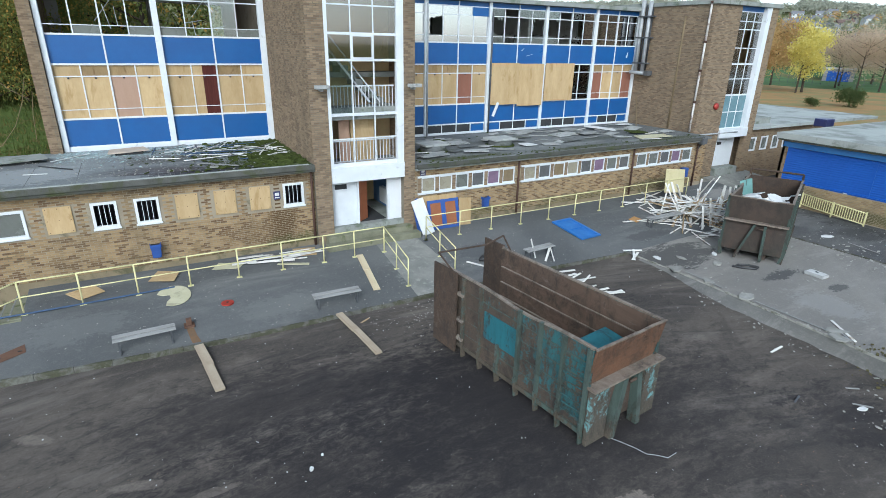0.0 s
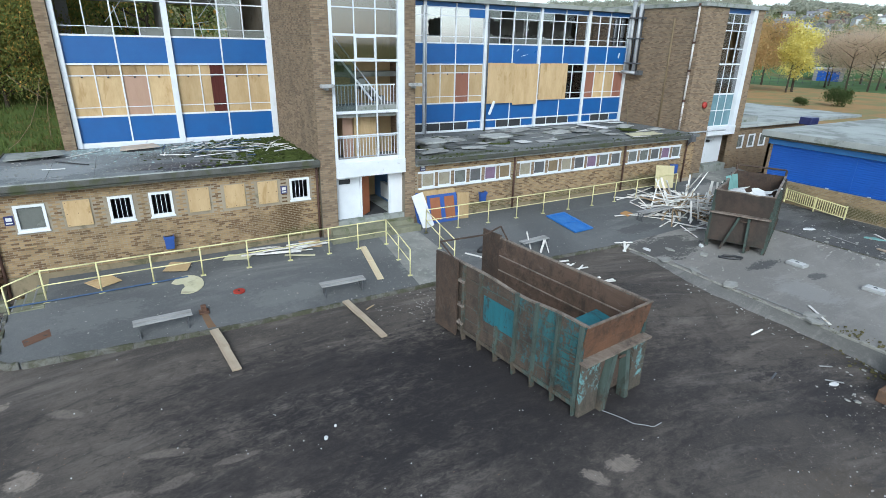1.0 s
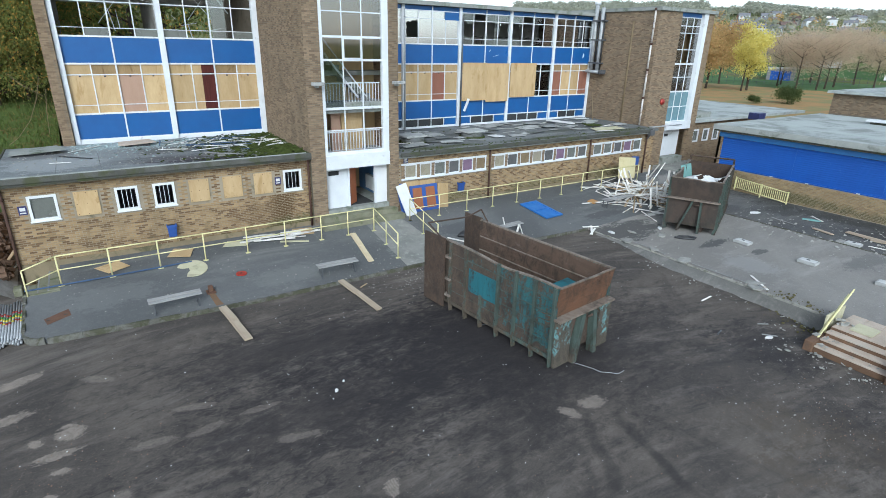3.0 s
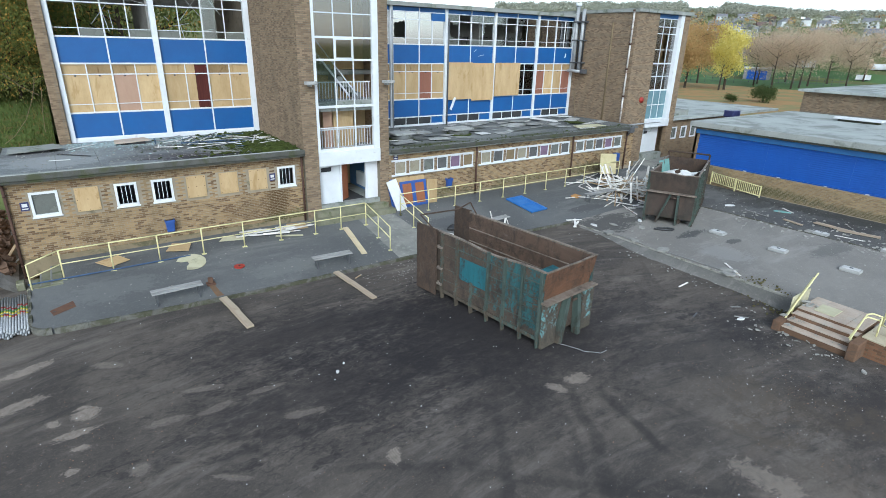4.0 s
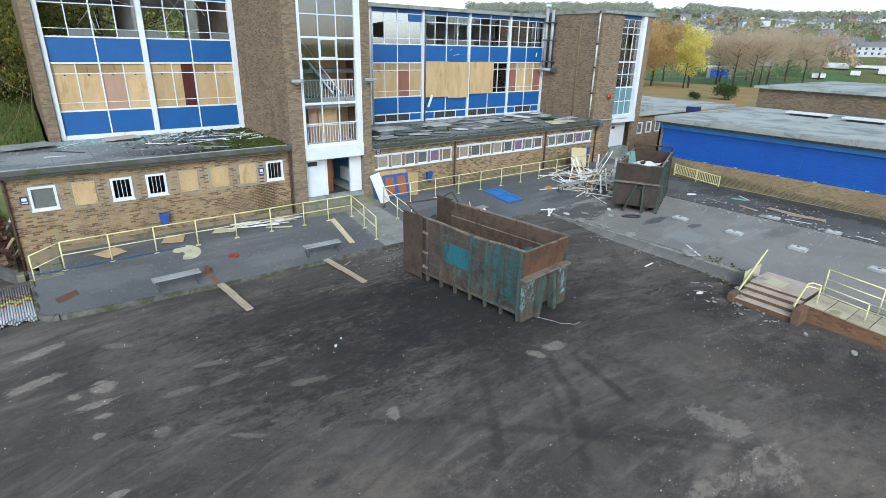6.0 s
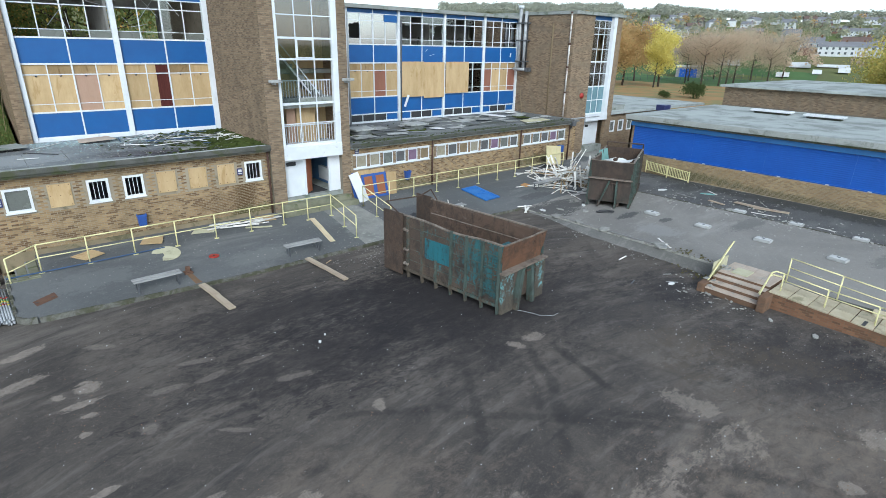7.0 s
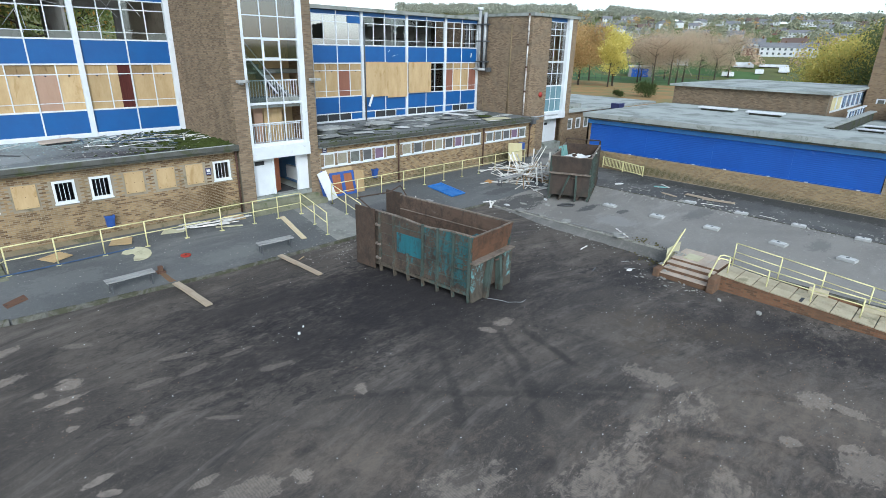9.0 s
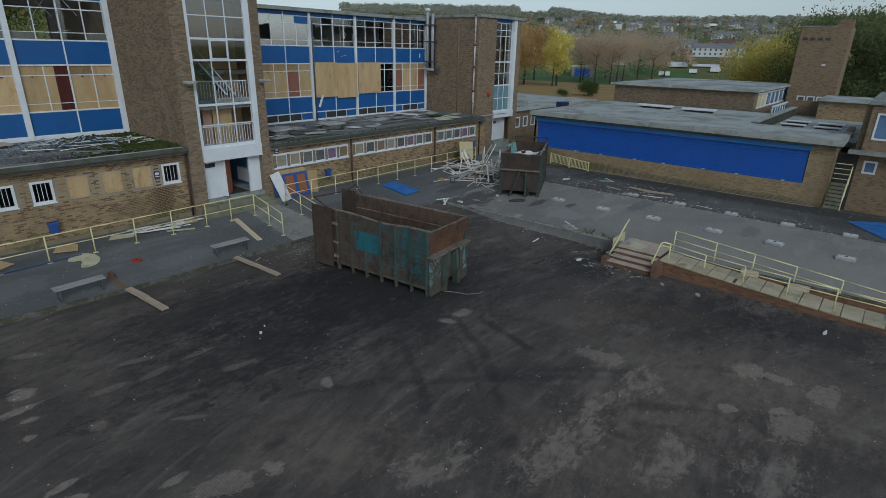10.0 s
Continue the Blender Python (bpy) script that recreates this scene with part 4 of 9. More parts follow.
part("pane_frame", frame_bm(6.64, 7.22, 2.88, 3.16, 20.695, 0.03, 0.02), M_WHITE, ent)
box("jamb", (7.62, 20.66, FLOOR), (7.70, 20.80, 3.27), M_WHITE, ent)
box("leaf", (0, -0.03, FLOOR + 0.01), (0.66, 0.03, 3.25), M_BROWNDOOR, ent, "open brown door leaf", edge=0.008, m=pose(7.74, 20.86, 0, 0, 0, 38))
box("edge_strip", (7.70, 20.79, FLOOR + 0.01), (7.735, 20.83, 3.25), M_BLUE, ent)
box("jamb", (8.98, 20.66, FLOOR), (9.08, 20.80, 3.27), M_WHITE, ent)
box("side_panel", (9.08, 20.68, FLOOR - 0.1), (9.64, 20.74, 3.27), M_UPVC, ent, "pale side panel")
box("radiator", (9.5, 21.4, FLOOR + 0.25), (9.74, 22.8, FLOOR + 0.95), M_WHITE)
tagged(bpy.data.objects["radiator"], "white panel radiator on the inside hall wall", "radiator")
# thin near-black sheet that darkens the concrete entrance floor
mat = box("floor_mat", (7.72, 20.84, FLOOR), (9.0, 23.9, FLOOR + 0.006), M_DARK)
tagged(mat, "thin dark sheet over the floor inside the entrance", "floor", kind="structure")
st = thing("entrance_steps", "worn concrete steps up to the entrance", "steps", kind="structure")
box("step", (6.1, 20.0, 0.5), (9.9, 20.5, 1.16), M_STEP, st, edge=0.02)
box("step", (5.95, 19.62, 0.4), (10.1, 20.02, 0.94), M_STEP, st, edge=0.02)
# outside lamps on the piers
for px in (6.2, 10.0):
    t = thing("bulkhead_lamp", "pale box floodlight on a bracket on the brick pier", "lamp", "wall lamps")
    box("housing", (px - 0.27, 19.92, 6.93), (px + 0.27, 20.2, 7.06), M_PADSTONE, t, edge=0.02)
    box("bracket", (px - 0.05, 20.1, 6.84), (px + 0.05, 20.42, 6.95), M_GALV, t)

# ---- school: curtain walls of the main block ----
FY0 = 26.85          # face of the curtain wall


def lights(t, x0, x1, z0, z1, fills, split=0.5, tops=0.45, low=0.32, y=FY0):
    """One half bay of window: uprights, a top light and a low rail; fills name what stands behind each light."""
    w = 0.045
    um = x0 + (x1 - x0) * split
    box("transom", (x0, y + 0.02, z1 - tops), (x1, y + 0.07, z1 - tops + w), M_WHITE, t)
    box("transom", (x0, y + 0.02, z0 + low), (x1, y + 0.06, z0 + low + 0.03), M_WHITE, t)
    box("mullion", (um - w / 2, y + 0.01, z0), (um + w / 2, y + 0.07, z1), M_WHITE, t)
    for (a, b), fill in zip(((x0, um), (um, x1)), fills):
        if fill in ("film", "glass", "jag", "teal", "open", "low"):
            continue
        box("handle", ((a + b) / 2 - 0.035, y - 0.005, z1 - tops - 0.07), ((a + b) / 2 + 0.035, y + 0.02, z1 - tops - 0.01), M_RUBBER, t)
    for (a, b), fill in zip(((x0, um - w / 2), (um + w / 2, x1)), fills):
        if fill == "open":
            continue
        if fill == "jag":
            # a broken light: jagged glass left along its edges, whole glass above and below
            rnd = random.Random(round(a * 50))
            c, d = z0 + low + 0.03, z1 - tops
            u, v = b - a, d - c
            rim = [(u * (0.5 + 0.5 * max(-1, min(1, 1.5 * math.cos(6.283 * k / 16)))), v * (0.5 + 0.5 * max(-1, min(1, 1.5 * math.sin(6.283 * k / 16))))) for k in range(16)]
            inner = []
            for p, q in rim:
                f = rnd.choice((0.97, 0.95, 0.9, 0.8, 0.62))
                inner.append((u / 2 + (p - u / 2) * f, v / 2 + (q - v / 2) * f))
            bm = bmesh.new()
            for k in range(16):
                n = (k + 1) % 16
                if rnd.random() < 0.75:
                    poly(bm, [rim[k], rim[n], inner[n], inner[k]], 0.005, pose(a, y + 0.05, c, 90, 0, 0))
            part("pane", bm, M_GLASS, t, "broken glass edges")
            box("pane", (a, y + 0.045, z1 - tops + w), (b, y + 0.05, z1), M_GLASS, t)
            box("pane", (a, y + 0.045, z0), (b, y + 0.05, z0 + low), M_GLASS, t)
            continue
        if fill in ("glass", "film", "teal"):
            for c, d in ((z0, z0 + low), (z0 + low + 0.03, z1 - tops), (z1 - tops + w, z1)):
                if fill == "film" and 14.1 < a < 14.4 and c == z0 + low + 0.03:
                    # a broken light: only jagged edges of the glass are left
                    bm = bmesh.new()
                    u, v = b - a, d - c
                    poly(bm, [(0, 0), (0.05 * u, 0.1 * v), (0.2 * u, 0.04 * v), (0.12 * u, 0.35 * v), (0.2 * u, 0.55 * v), (0.1 * u, 0.7 * v), (0.28 * u, 0.85 * v), (0.45 * u, 0.8 * v), (0.62 * u, 0.92 * v), (0.75 * u, 0.86 * v), (0.9 * u, 0.95 * v), (u, 0.8 * v), (u, v), (0, v)], 0.006, pose(a, y + 0.05, c, 90, 0, 0))
                    part("pane", bm, M_FILMGLASS, t, "broken glass edges")
                    continue
                box("pane", (a, y + 0.045, c), (b, y + 0.05, d), {"glass": M_GLASS, "film": M_FILMGLASS, "teal": M_TEALGLASS}[fill], t)
        elif fill == "low":
            box("pane", (a, y + 0.045, z0), (b, y + 0.05, z0 + low), OBSCURE, t)
        elif fill == "split":
            c = a + (b - a) * 0.42
            box("board", (a, y + 0.05, z0), (c, y + 0.07, z1), M_PLY, t)
            box("curtain", (c, y + 0.055, z0), (b, y + 0.07, z1), M_CURTAIN, t, "dark red curtain behind the glass")
        else:
            box("board", (a, y + 0.05, z0), (b, y + 0.07, z1 - tops), {"ply": M_PLY, "pink": M_PLY_PINK, "red": M_CURTAIN, "rust": M_PLY_RED}[fill], t)
            top = {"ply": (M_PLY, M_PLY_OLD, M_PLY)[round(a * 7) % 3], "pink": M_PLY_OLD, "red": M_CURTAIN, "rust": M_PLY_OLD}[fill]
            box("board", (a, y + 0.05, z1 - tops), (b, y + 0.068, z1), top, t)


def bay(t, x0, x1, fills, upper, z_low=4.24):
    """One bay between two posts: blue panels, boarded windows, blue panels, upper windows."""
    xm = (x0 + x1) / 2
    a, b = x0 + 0.10, x1 - 0.10
    box("mullion", (xm - 0.03, FY0 - 0.02, z_low), (xm + 0.03, FY0 + 0.08, 10.72), M_WHITE, t)
    for z in (z_low, 5.37, 7.50, 8.62):
        for c, d in ((a, xm - 0.03), (xm + 0.03, b)):
            box("transom", (c, FY0 - 0.015, z), (d, FY0 + 0.08, z + 0.07), M_WHITE, t)
    for c, d in ((a, xm - 0.03), (xm + 0.03, b)):
        box("panel", (c, FY0 + 0.01, z_low + 0.07), (d, FY0 + 0.06, 5.37), M_BLUE, t, "blue enamelled panel")
        box("panel", (c, FY0 + 0.01, 7.57), (d, FY0 + 0.06, 8.62), M_BLUE, t, "blue enamelled panel")
    lights(t, a, xm - 0.03, 5.44, 7.50, fills[0:2])
    lights(t, xm + 0.03, b, 5.44, 7.50, fills[2:4])
    lights(t, a, xm - 0.03, 8.69, 10.45, upper[0:2], tops=0.42, low=0.3)
    lights(t, xm + 0.03, b, 8.69, 10.45, upper[2:4], tops=0.42, low=0.3)
    for c, d in ((a, xm - 0.03), (xm + 0.03, b)):
        box("transom", (c, FY0 - 0.01, 10.45), (d, FY0 + 0.08, 10.50), M_WHITE, t)
        box("panel", (c, FY0 + 0.01, 10.50), (d, FY0 + 0.06, 10.72), M_BLUE, t, "narrow blue panel")


cw = thing("curtain_wall_left", "white framed curtain wall with blue panels, boarded and broken windows", "window wall", kind="structure")
for x, wd in ((-2.60, 0.20), (1.41, 0.24), (5.66, 0.26)):
    box("post", (x - wd / 2, FY0 - 0.12, 4.11), (x + wd / 2, FY0 + 0.15, 12.0), M_WHITE, cw, edge=0.01)
bay(cw, -2.60, 1.41, ("ply", "ply", "pink", "ply"), ("open", "low", "open", "low"))
bay(cw, 1.41, 5.70, ("ply", "split", "ply", "ply"), ("low", "open", "glass", "low"))
cwr = thing("curtain_wall_right", "white framed curtain wall with blue panels, boarded, broken and glazed windows", "window wall", kind="structure")
RX = [10.1, 14.02, 18.0, 22.0, 25.95, 29.68]
for x in RX:
    box("post", (x - 0.09, FY0 - 0.10, 3.74), (x + 0.09, FY0 + 0.15, 10.8), M_WHITE, cwr, edge=0.01)
RF = [("ply", "ply", "red", "ply"), ("ply", "ply", "rust", "ply"), ("ply", "ply", "ply", "ply"), ("ply", "ply", "glass", "glass"), ("rust", "ply", "ply", "rust")]
RU = [("film", "film", "film", "film"), ("film", "film", "film", "film"), ("jag", "open", "jag", "jag"), ("jag", "open", "jag", "teal"), ("teal", "teal", "teal", "teal")]
VENTS = ("ddbd", "dddb", "bddb", "dddb", "bddb")
for x, y0, y1 in ((-2.6, 4.09, 4.26),):
    box("flashing", (-2.6, FY0 - 0.06, y0), (5.66, FY0 + 0.1, y1), M_WHITE, cw, "white base flashing")
for k in range(5):
    bay(cwr, RX[k], RX[k + 1], RF[k], RU[k], 4.28)
    a, b = RX[k] + 0.09, RX[k + 1] - 0.09
    box("sill", (a, FY0 - 0.02, 3.74), (b, FY0 + 0.08, 3.86), M_WHITE, cwr)
    n = 4
    for i in range(n):
        c, d = a + (b - a) * i / n, a + (b - a) * (i + 1) / n
        box("vent_bar", (c - 0.02, FY0 - 0.01, 3.86), (c + 0.02, FY0 + 0.07, 4.28), M_WHITE, cwr)
        box("vent", (c + 0.02, FY0 + 0.03, 3.86), (d - 0.02, FY0 + 0.05, 4.28), M_DARK if VENTS[k][i] == "d" else M_BLUE, cwr)
# large plywood sheets nailed over two bays
for a, b, z0, z1 in ((18.12, 20.1, 5.30, 7.62), (20.1, 21.95, 5.18, 7.58), (22.1, 24.35, 5.42, 7.60)):
    bo = box("plywood_sheet", (a, FY0 - 0.16, z0), (b, FY0 - 0.135, z1), M_PLY, None, edge=0.004)
    tagged(bo, "large plywood sheet nailed over the broken windows", "board", "window boards")
torn = box("torn_panel", (-0.09, -0.01, -0.42), (0.09, 0.01, 0.42), M_WHITE, None, edge=0.004, m=pose(18.55, FY0 - 0.18, 5.05, 0, 24, 0))
tagged(torn, "torn white panel strip hanging below the boards", "panel")
# reflecting sheet-glass and blue hopper in the first glazed bay
box("panel", (16.9, FY0 - 0.005, 10.02), (17.9, FY0 + 0.02, 10.5), M_BLUE, cwr)

for x, z, a, l, w in ((28.95, 8.1, 12, 0.32, 0.05), (20.9, 8.05, 78, 0.5, 0.008), (20.4, 8.35, 55, 0.22, 0.012)):
    box("scrape", (-w, -0.004, -l / 2), (w, 0.004, l / 2), M_UPVC, cwr, "bare scrape on a blue panel", m=pose(x, FY0 - 0.0, z, 0, a, 0))

# body of the main block
wall("wall_end_left", "y", -3.16, 0.3, 26.6, 34.0, -0.1, 12.0, M_BRICK_T, (), "brown brick end wall of the main block")
wall("wall_pier_left", "x", 26.6, 0.3, -2.86, -2.72, 3.5, 12.0, M_BRICK_T, (), "brown brick pier beside the curtain wall")
for nm, a, b, top in (("left", -2.86, 5.8, 12.0), ("right", 10.16, 30.0, 10.75)):
    for z in (3.95, 7.42):
        f = box("floor_" + nm, (a, 27.0, z - 0.25), (b, 33.7, z), M_ROOM)
        tagged(f, "bare concrete floor inside the gutted classroom block", "floor", kind="structure")
    hs = [(u, u + 1.5, 8.3, 10.3) for u in span(a + 0.5, b - 2.2, 4 if nm == "left" else 9)]
    wall("wall_back_" + nm, "x", 33.7, 0.3, a, b, -0.1, top, M_ROOM, hs, "rear wall with empty window openings")
    r = box("roof_main_" + nm, (a - 0.3 if nm == "left" else a, FY0 - 0.32, top), (b, 34.2, top + 0.22), M_CONC)
    tagged(r, "flat concrete roof of the classroom block", "roof", kind="structure")
for x in (1.5, 14.0, 18.1, 22.1, 26.0):
    wl = box("wall_partition", (x - 0.06, 28.6, 7.42), (x + 0.06, 33.7, 10.7), M_ROOM)
    tagged(wl, "bare partition wall inside the classroom block", "wall", kind="structure")
# ceiling frames hanging inside the upper windows
hang = thing("ceiling_grid", "bent white ceiling grid hanging in the gutted room", "ceiling grid")
random.seed(3)
for k in range(14):
    x, z = random.uniform(-2.2, 5.2), random.uniform(9.0, 10.6)
    y = random.uniform(27.6, 30)
    bar("strip", (x, y, z), (x + random.uniform(-0.9, 0.9), y + random.uniform(-0.6, 0.6), z + random.uniform(-1.1, 1.1)), 0.018, M_WHITE, hang, sides=4)
for k in range(8):
    x = random.uniform(18.5, 25.5)
    bar("strip", (x, 28.0 + random.random(), 9.2), (x + random.uniform(-1.2, 1.2), 28.5, 9.0 + random.uniform(-0.3, 0.5)), 0.02, M_RUBBER, hang, sides=4)

# pipes on the main block
downpipe(18.08, FY0 - 0.20, 3.74, 10.2, M_GALVDARK)
downpipe(14.02, FY0 - 0.20, 3.74, 10.5, M_GALV)

# ---- right stair tower ----
TY = 21.45
wall("wall_tower2_side", "y", 29.75, 0.3, TY, 34.0, -0.1, 11.0, M_BRICK_T, (), "brown brick side wall of the far stair tower")
wall("wall_tower2_front", "x", TY, 0.3, 30.05, 32.1, -0.1, 11.0, M_BRICK_T, (), "brown brick front pier of the far stair tower")
wall("wall_tower2_pier", "x", TY, 0.3, 34.98, 35.75, -0.1, 11.0, M_BRICK_T, (), "brown brick far pier of the stair tower")
wall("wall_tower2_far", "y", 35.45, 0.3, TY + 0.3, 34.0, -0.1, 11.0, M_BRICK_T, (), "brown brick far side of the stair tower")
box("roof_tower2", (29.65, TY - 0.15, 11.0), (35.9, 34.2, 11.22), M_CONC)
tagged(bpy.data.objects["roof_tower2"], "concrete roof slab of the far stair tower", "roof", kind="structure")
t2 = thing("tower_glazing_far", "tall white framed stair window of the far tower over a white doorway", "window", kind="structure")
SET = TY + 0.2
box("post", (32.1, SET - 0.06, 3.85), (32.24, SET + 0.1, 11.0), M_WHITE, t2)
box("post", (34.55, TY - 0.06, 3.3), (34.98, SET + 0.1, 11.0), M_WHITE, t2, "wide white jamb")
box("panel", (32.24, SET, 10.72), (34.55, SET + 0.06, 11.0), M_BLUE, t2)
box("canopy", (32.1, TY - 0.12, 3.3), (34.98, SET + 0.06, 3.85), M_WHITE, t2, "white canopy board")
for z in (3.85, 4.85, 5.86, 6.85, 7.7, 8.65, 9.7, 10.15, 10.68):
    box("transom", (32.24, SET - 0.01, z), (34.55, SET + 0.05, z + (0.1 if z in (5.86, 7.7) else 0.05)), M_WHITE, t2)
for u in (33.0, 33.77):
    box("mullion", (u - 0.025, SET - 0.01, 3.9), (u + 0.025, SET + 0.05, 10.7), M_WHITE, t2)
for k, (z0, z1) in enumerate(((3.9, 5.86), (5.96, 7.7), (7.8, 9.7), (9.75, 10.68))):
    for i, (a, b) in enumerate(((32.24, 32.97), (33.03, 33.74), (33.8, 34.55))):
        if (k, i) != (2, 1):
            box("pane", (a, SET + 0.01, z0), (b, SET + 0.016, z1), M_TEALPANE if k == 0 else M_BRIGHTGLASS, t2)
box("wall_tower2_back", (30.05, 22.75, 0.5), (35.45, 22.9, 11.0), M_WOODWALL)
tagged(bpy.data.objects["wall_tower2_back"], "tan inner wall of the far stair tower", "wall", kind="structure")
box("floor_tower2", (30.05, TY + 0.4, 7.2), (35.45, 22.75, 7.4), M_CONC)
tagged(bpy.data.objects["floor_tower2"], "landing inside the far stair tower", "floor", kind="structure")
nook = sheet("pavement_nook", span(31.4, 36.0, 4), span(17.0, 21.9, 6), lambda x, y: pave(31.0, y) + 0.012, M_PATH, 0.4)
tagged(nook, "gritty pale concrete in front of the far doorway", "pavement", kind="structure")
d2 = thing("side_door", "white door recess with a concrete step", "door", kind="structure")
box("leaf", (32.6, TY + 0.5, 1.34), (34.7, TY + 0.56, 3.3), M_WHITE, d2, "white painted door panel", edge=0.008)
box("cheek", (32.1, TY + 0.1, 0.6), (32.16, TY + 0.56, 3.3), M_WHITE, d2)
box("lamp", (32.95, TY + 0.44, 2.75), (33.3, TY + 0.52, 2.92), M_RUBBER, d2)
box("step", (32.3, TY - 0.15, 0.6), (34.6, TY + 0.5, 1.34), M_CONC, d2, edge=0.02)
box("wall_tower2_base", (29.8, TY - 0.06, 0.3), (32.1, TY, 0.9), M_PLINTH)
tagged(bpy.data.objects["wall_tower2_base"], "mossy render at the foot of the pier", "wall", kind="structure")
# white and rusty pipes on the tower side wall
M_PEELPIPE = surf("peeling_white_pipe_paint", (0.62, 0.60, 0.57), (0.50, 0.47, 0.43), 2, 40, 0.6, dirt=(0.16, 0.09, 0.06), amount=0.5, dirt_scale=2.2)
wp = thing("waste_pipe", "peeling white soil pipe on the tower wall", "pipe")
for z0, z1 in ((3.8, 5.6), (5.62, 7.4), (7.42, 9.0), (9.02, 11.1)):
    bar("pipe", (29.68, 21.75, z0), (29.68, 21.75, z1), 0.06, M_PEELPIPE, wp)
    bar("collar", (29.68, 21.75, z1 - 0.08), (29.68, 21.75, z1 + 0.04), 0.1, M_PIPE, wp)
downpipe(29.71, 23.4, 3.8, 10.4, M_PLYDULL)
dk = thing("duct_stack", "grey vent ducts with black pipes in the corner of the block", "duct")
for y, r, z0, z1, mm in ((26.5, 0.13, 7.1, 11.5, M_GALV), (25.92, 0.13, 7.1, 11.3, M_GALV), (26.2, 0.05, 7.2, 11.1, M_RUBBER), (25.7, 0.05, 7.2, 10.9, M_RUBBER)):
    bar("duct", (29.5, y, z0), (29.5, y, z1), r, mm, dk, sides=10)
for z in (7.6, 9.15, 10.4):
    box("bracket", (29.34, 25.6, z), (29.74, 26.7, z + 0.09), M_GALVDARK, dk)
bar("duct", (29.1, 26.6, 7.08), (29.55, 25.5, 7.02), 0.11, M_GALV, dk)
box("bracket", (29.3, 25.3, 6.9), (29.74, 25.6, 7.2), M_GALVDARK, dk)
bar("cowl", (29.5, 26.5, 11.5), (29.5, 26.5, 11.7), 0.22, M_WHITE, dk, sides=10)
pr = bar("prop_strip", (29.4, 26.0, 5.6), (28.2, 24.6, 3.78), 0.03, M_PLYDULL, None, sides=4)
tagged(pr, "thin batten leaning in the corner over the low roof", "batten")
fa = thing("alarm_bell", "red round alarm bell on the brick pier", "alarm")
bar("bell", (31.3, TY - 0.12, 5.3), (31.3, TY, 5.3), 0.2, M_REDPLASTIC, fa, sides=12)
bar("pipe_run", (29.8, TY - 0.05, 3.62), (33.9, TY - 0.1, 3.62), 0.05, M_GALV, fa)

# low link with three small windows behind the tower
lk_holes = [(36.5 + 1.35 * k, 37.3 + 1.35 * k, 2.05, 3.0) for k in range(4)]
wall("wall_link", "x", 22.0, 0.3, 35.75, 46.0, -0.1, 3.55, M_BRICK_T, lk_holes, "brown brick link wall with small white windows")
for h in lk_holes:
    t = thing("link_window", "small white framed window in the brick link", "window", "link windows", "structure")
    part("frame", frame_bm(h[0], h[1], h[2], h[3], 21.97, 0.1, 0.12), M_UPVC, t)
    box("pane", (h[0] + 0.1, 22.03, h[2] + 0.1), (h[1] - 0.1, 22.04, h[3] - 0.1), OBSCURE, t)
rf = box("roof_link", (35.75, 21.7, 3.55), (53.0, 40.0, 3.75), M_ROOF)
tagged(rf, "wide flat grey roof behind the far tower", "roof", kind="structure")

# ---- shuttered block and what stands behind it ----
SX = 31.5
wall("wall_shutter", "y", SX, 0.35, -2.43, 17.0, 0.0, 3.97, M_BRICK, [(-1.25, 16.85, 1.72, 3.60)], "buff brick wall under the long blue roller shutters")
wall("wall_shutter_end", "x", -2.43, 0.35, SX, 44.0, 0.0, 3.97, M_BRICK_T, (), "brick end wall of the shuttered block")
wall("wall_shutter_far", "x", 16.7, 0.3, SX, 44.0, 0.0, 3.97, M_BRICK_T, (), "brick far end wall of the shuttered block")
sh = thing("roller_shutter", "row of four bright blue steel roller shutters under a pale blue fascia", "shutter", kind="structure")
sec = span(-1.25, 16.85, 4)
for a, b in zip(sec, sec[1:]):
    bm = bmesh.new()
    prof = []
    z = 1.74
    while z < 3.58:
        prof += [(0.0, z), (0.016, z + 0.04), (0.016, z + 0.07), (0.0, z + 0.108)]
        z += 0.115
    lo = [bm.verts.new((SX + 0.06 - d, a + 0.04, z)) for d, z in prof]
    hi = [bm.verts.new((SX + 0.06 - d, b - 0.04, z)) for d, z in prof]
    for k in range(len(prof) - 1):
        bm.faces.new((lo[k], lo[k + 1], hi[k + 1], hi[k]))
    part("curtain", bm, M_SHUT, sh, "ribbed blue shutter curtain")
    box("guide", (SX + 0.03, b - 0.045, 1.76), (SX + 0.08, b + 0.045, 3.60), M_SHUT, sh)
    for f in (0.22, 0.78):
        y = a + (b - a) * f
        box("lock_tag", (SX - 0.03, y - 0.09, 1.70), (SX - 0.021, y + 0.09, 1.75), M_UPVC, sh, "small pale lock plate")
box("bottom_rail", (SX - 0.02, -1.25, 1.70), (SX + 0.08, 16.85, 1.76), M_SHUT, sh)
box("fascia", (SX - 0.06, -1.3, 3.60), (SX + 0.02, 16.95, 3.88), M_FASCIA, sh, "pale blue fascia board")
bm = bmesh.new()
poly(bm, [(31.0, -2.75), (36.35, -2.75), (36.35, 2.9), (45.0, 2.9), (45.0, 17.2), (31.0, 17.2)], 0.30, pose(0, 0, 4.06))
rb = part("roof_block", bm, M_EDGE2)
tagged(rb, "thick weathered concrete flat roof of the shuttered block", "roof", kind="structure")
# dark soffit colour paints the shadow under the overhanging roof
box("soffit", (31.05, -2.7, 3.97), (31.6, 17.1, 4.06), M_GUTTERSHADE, rb)
bm = bmesh.new()
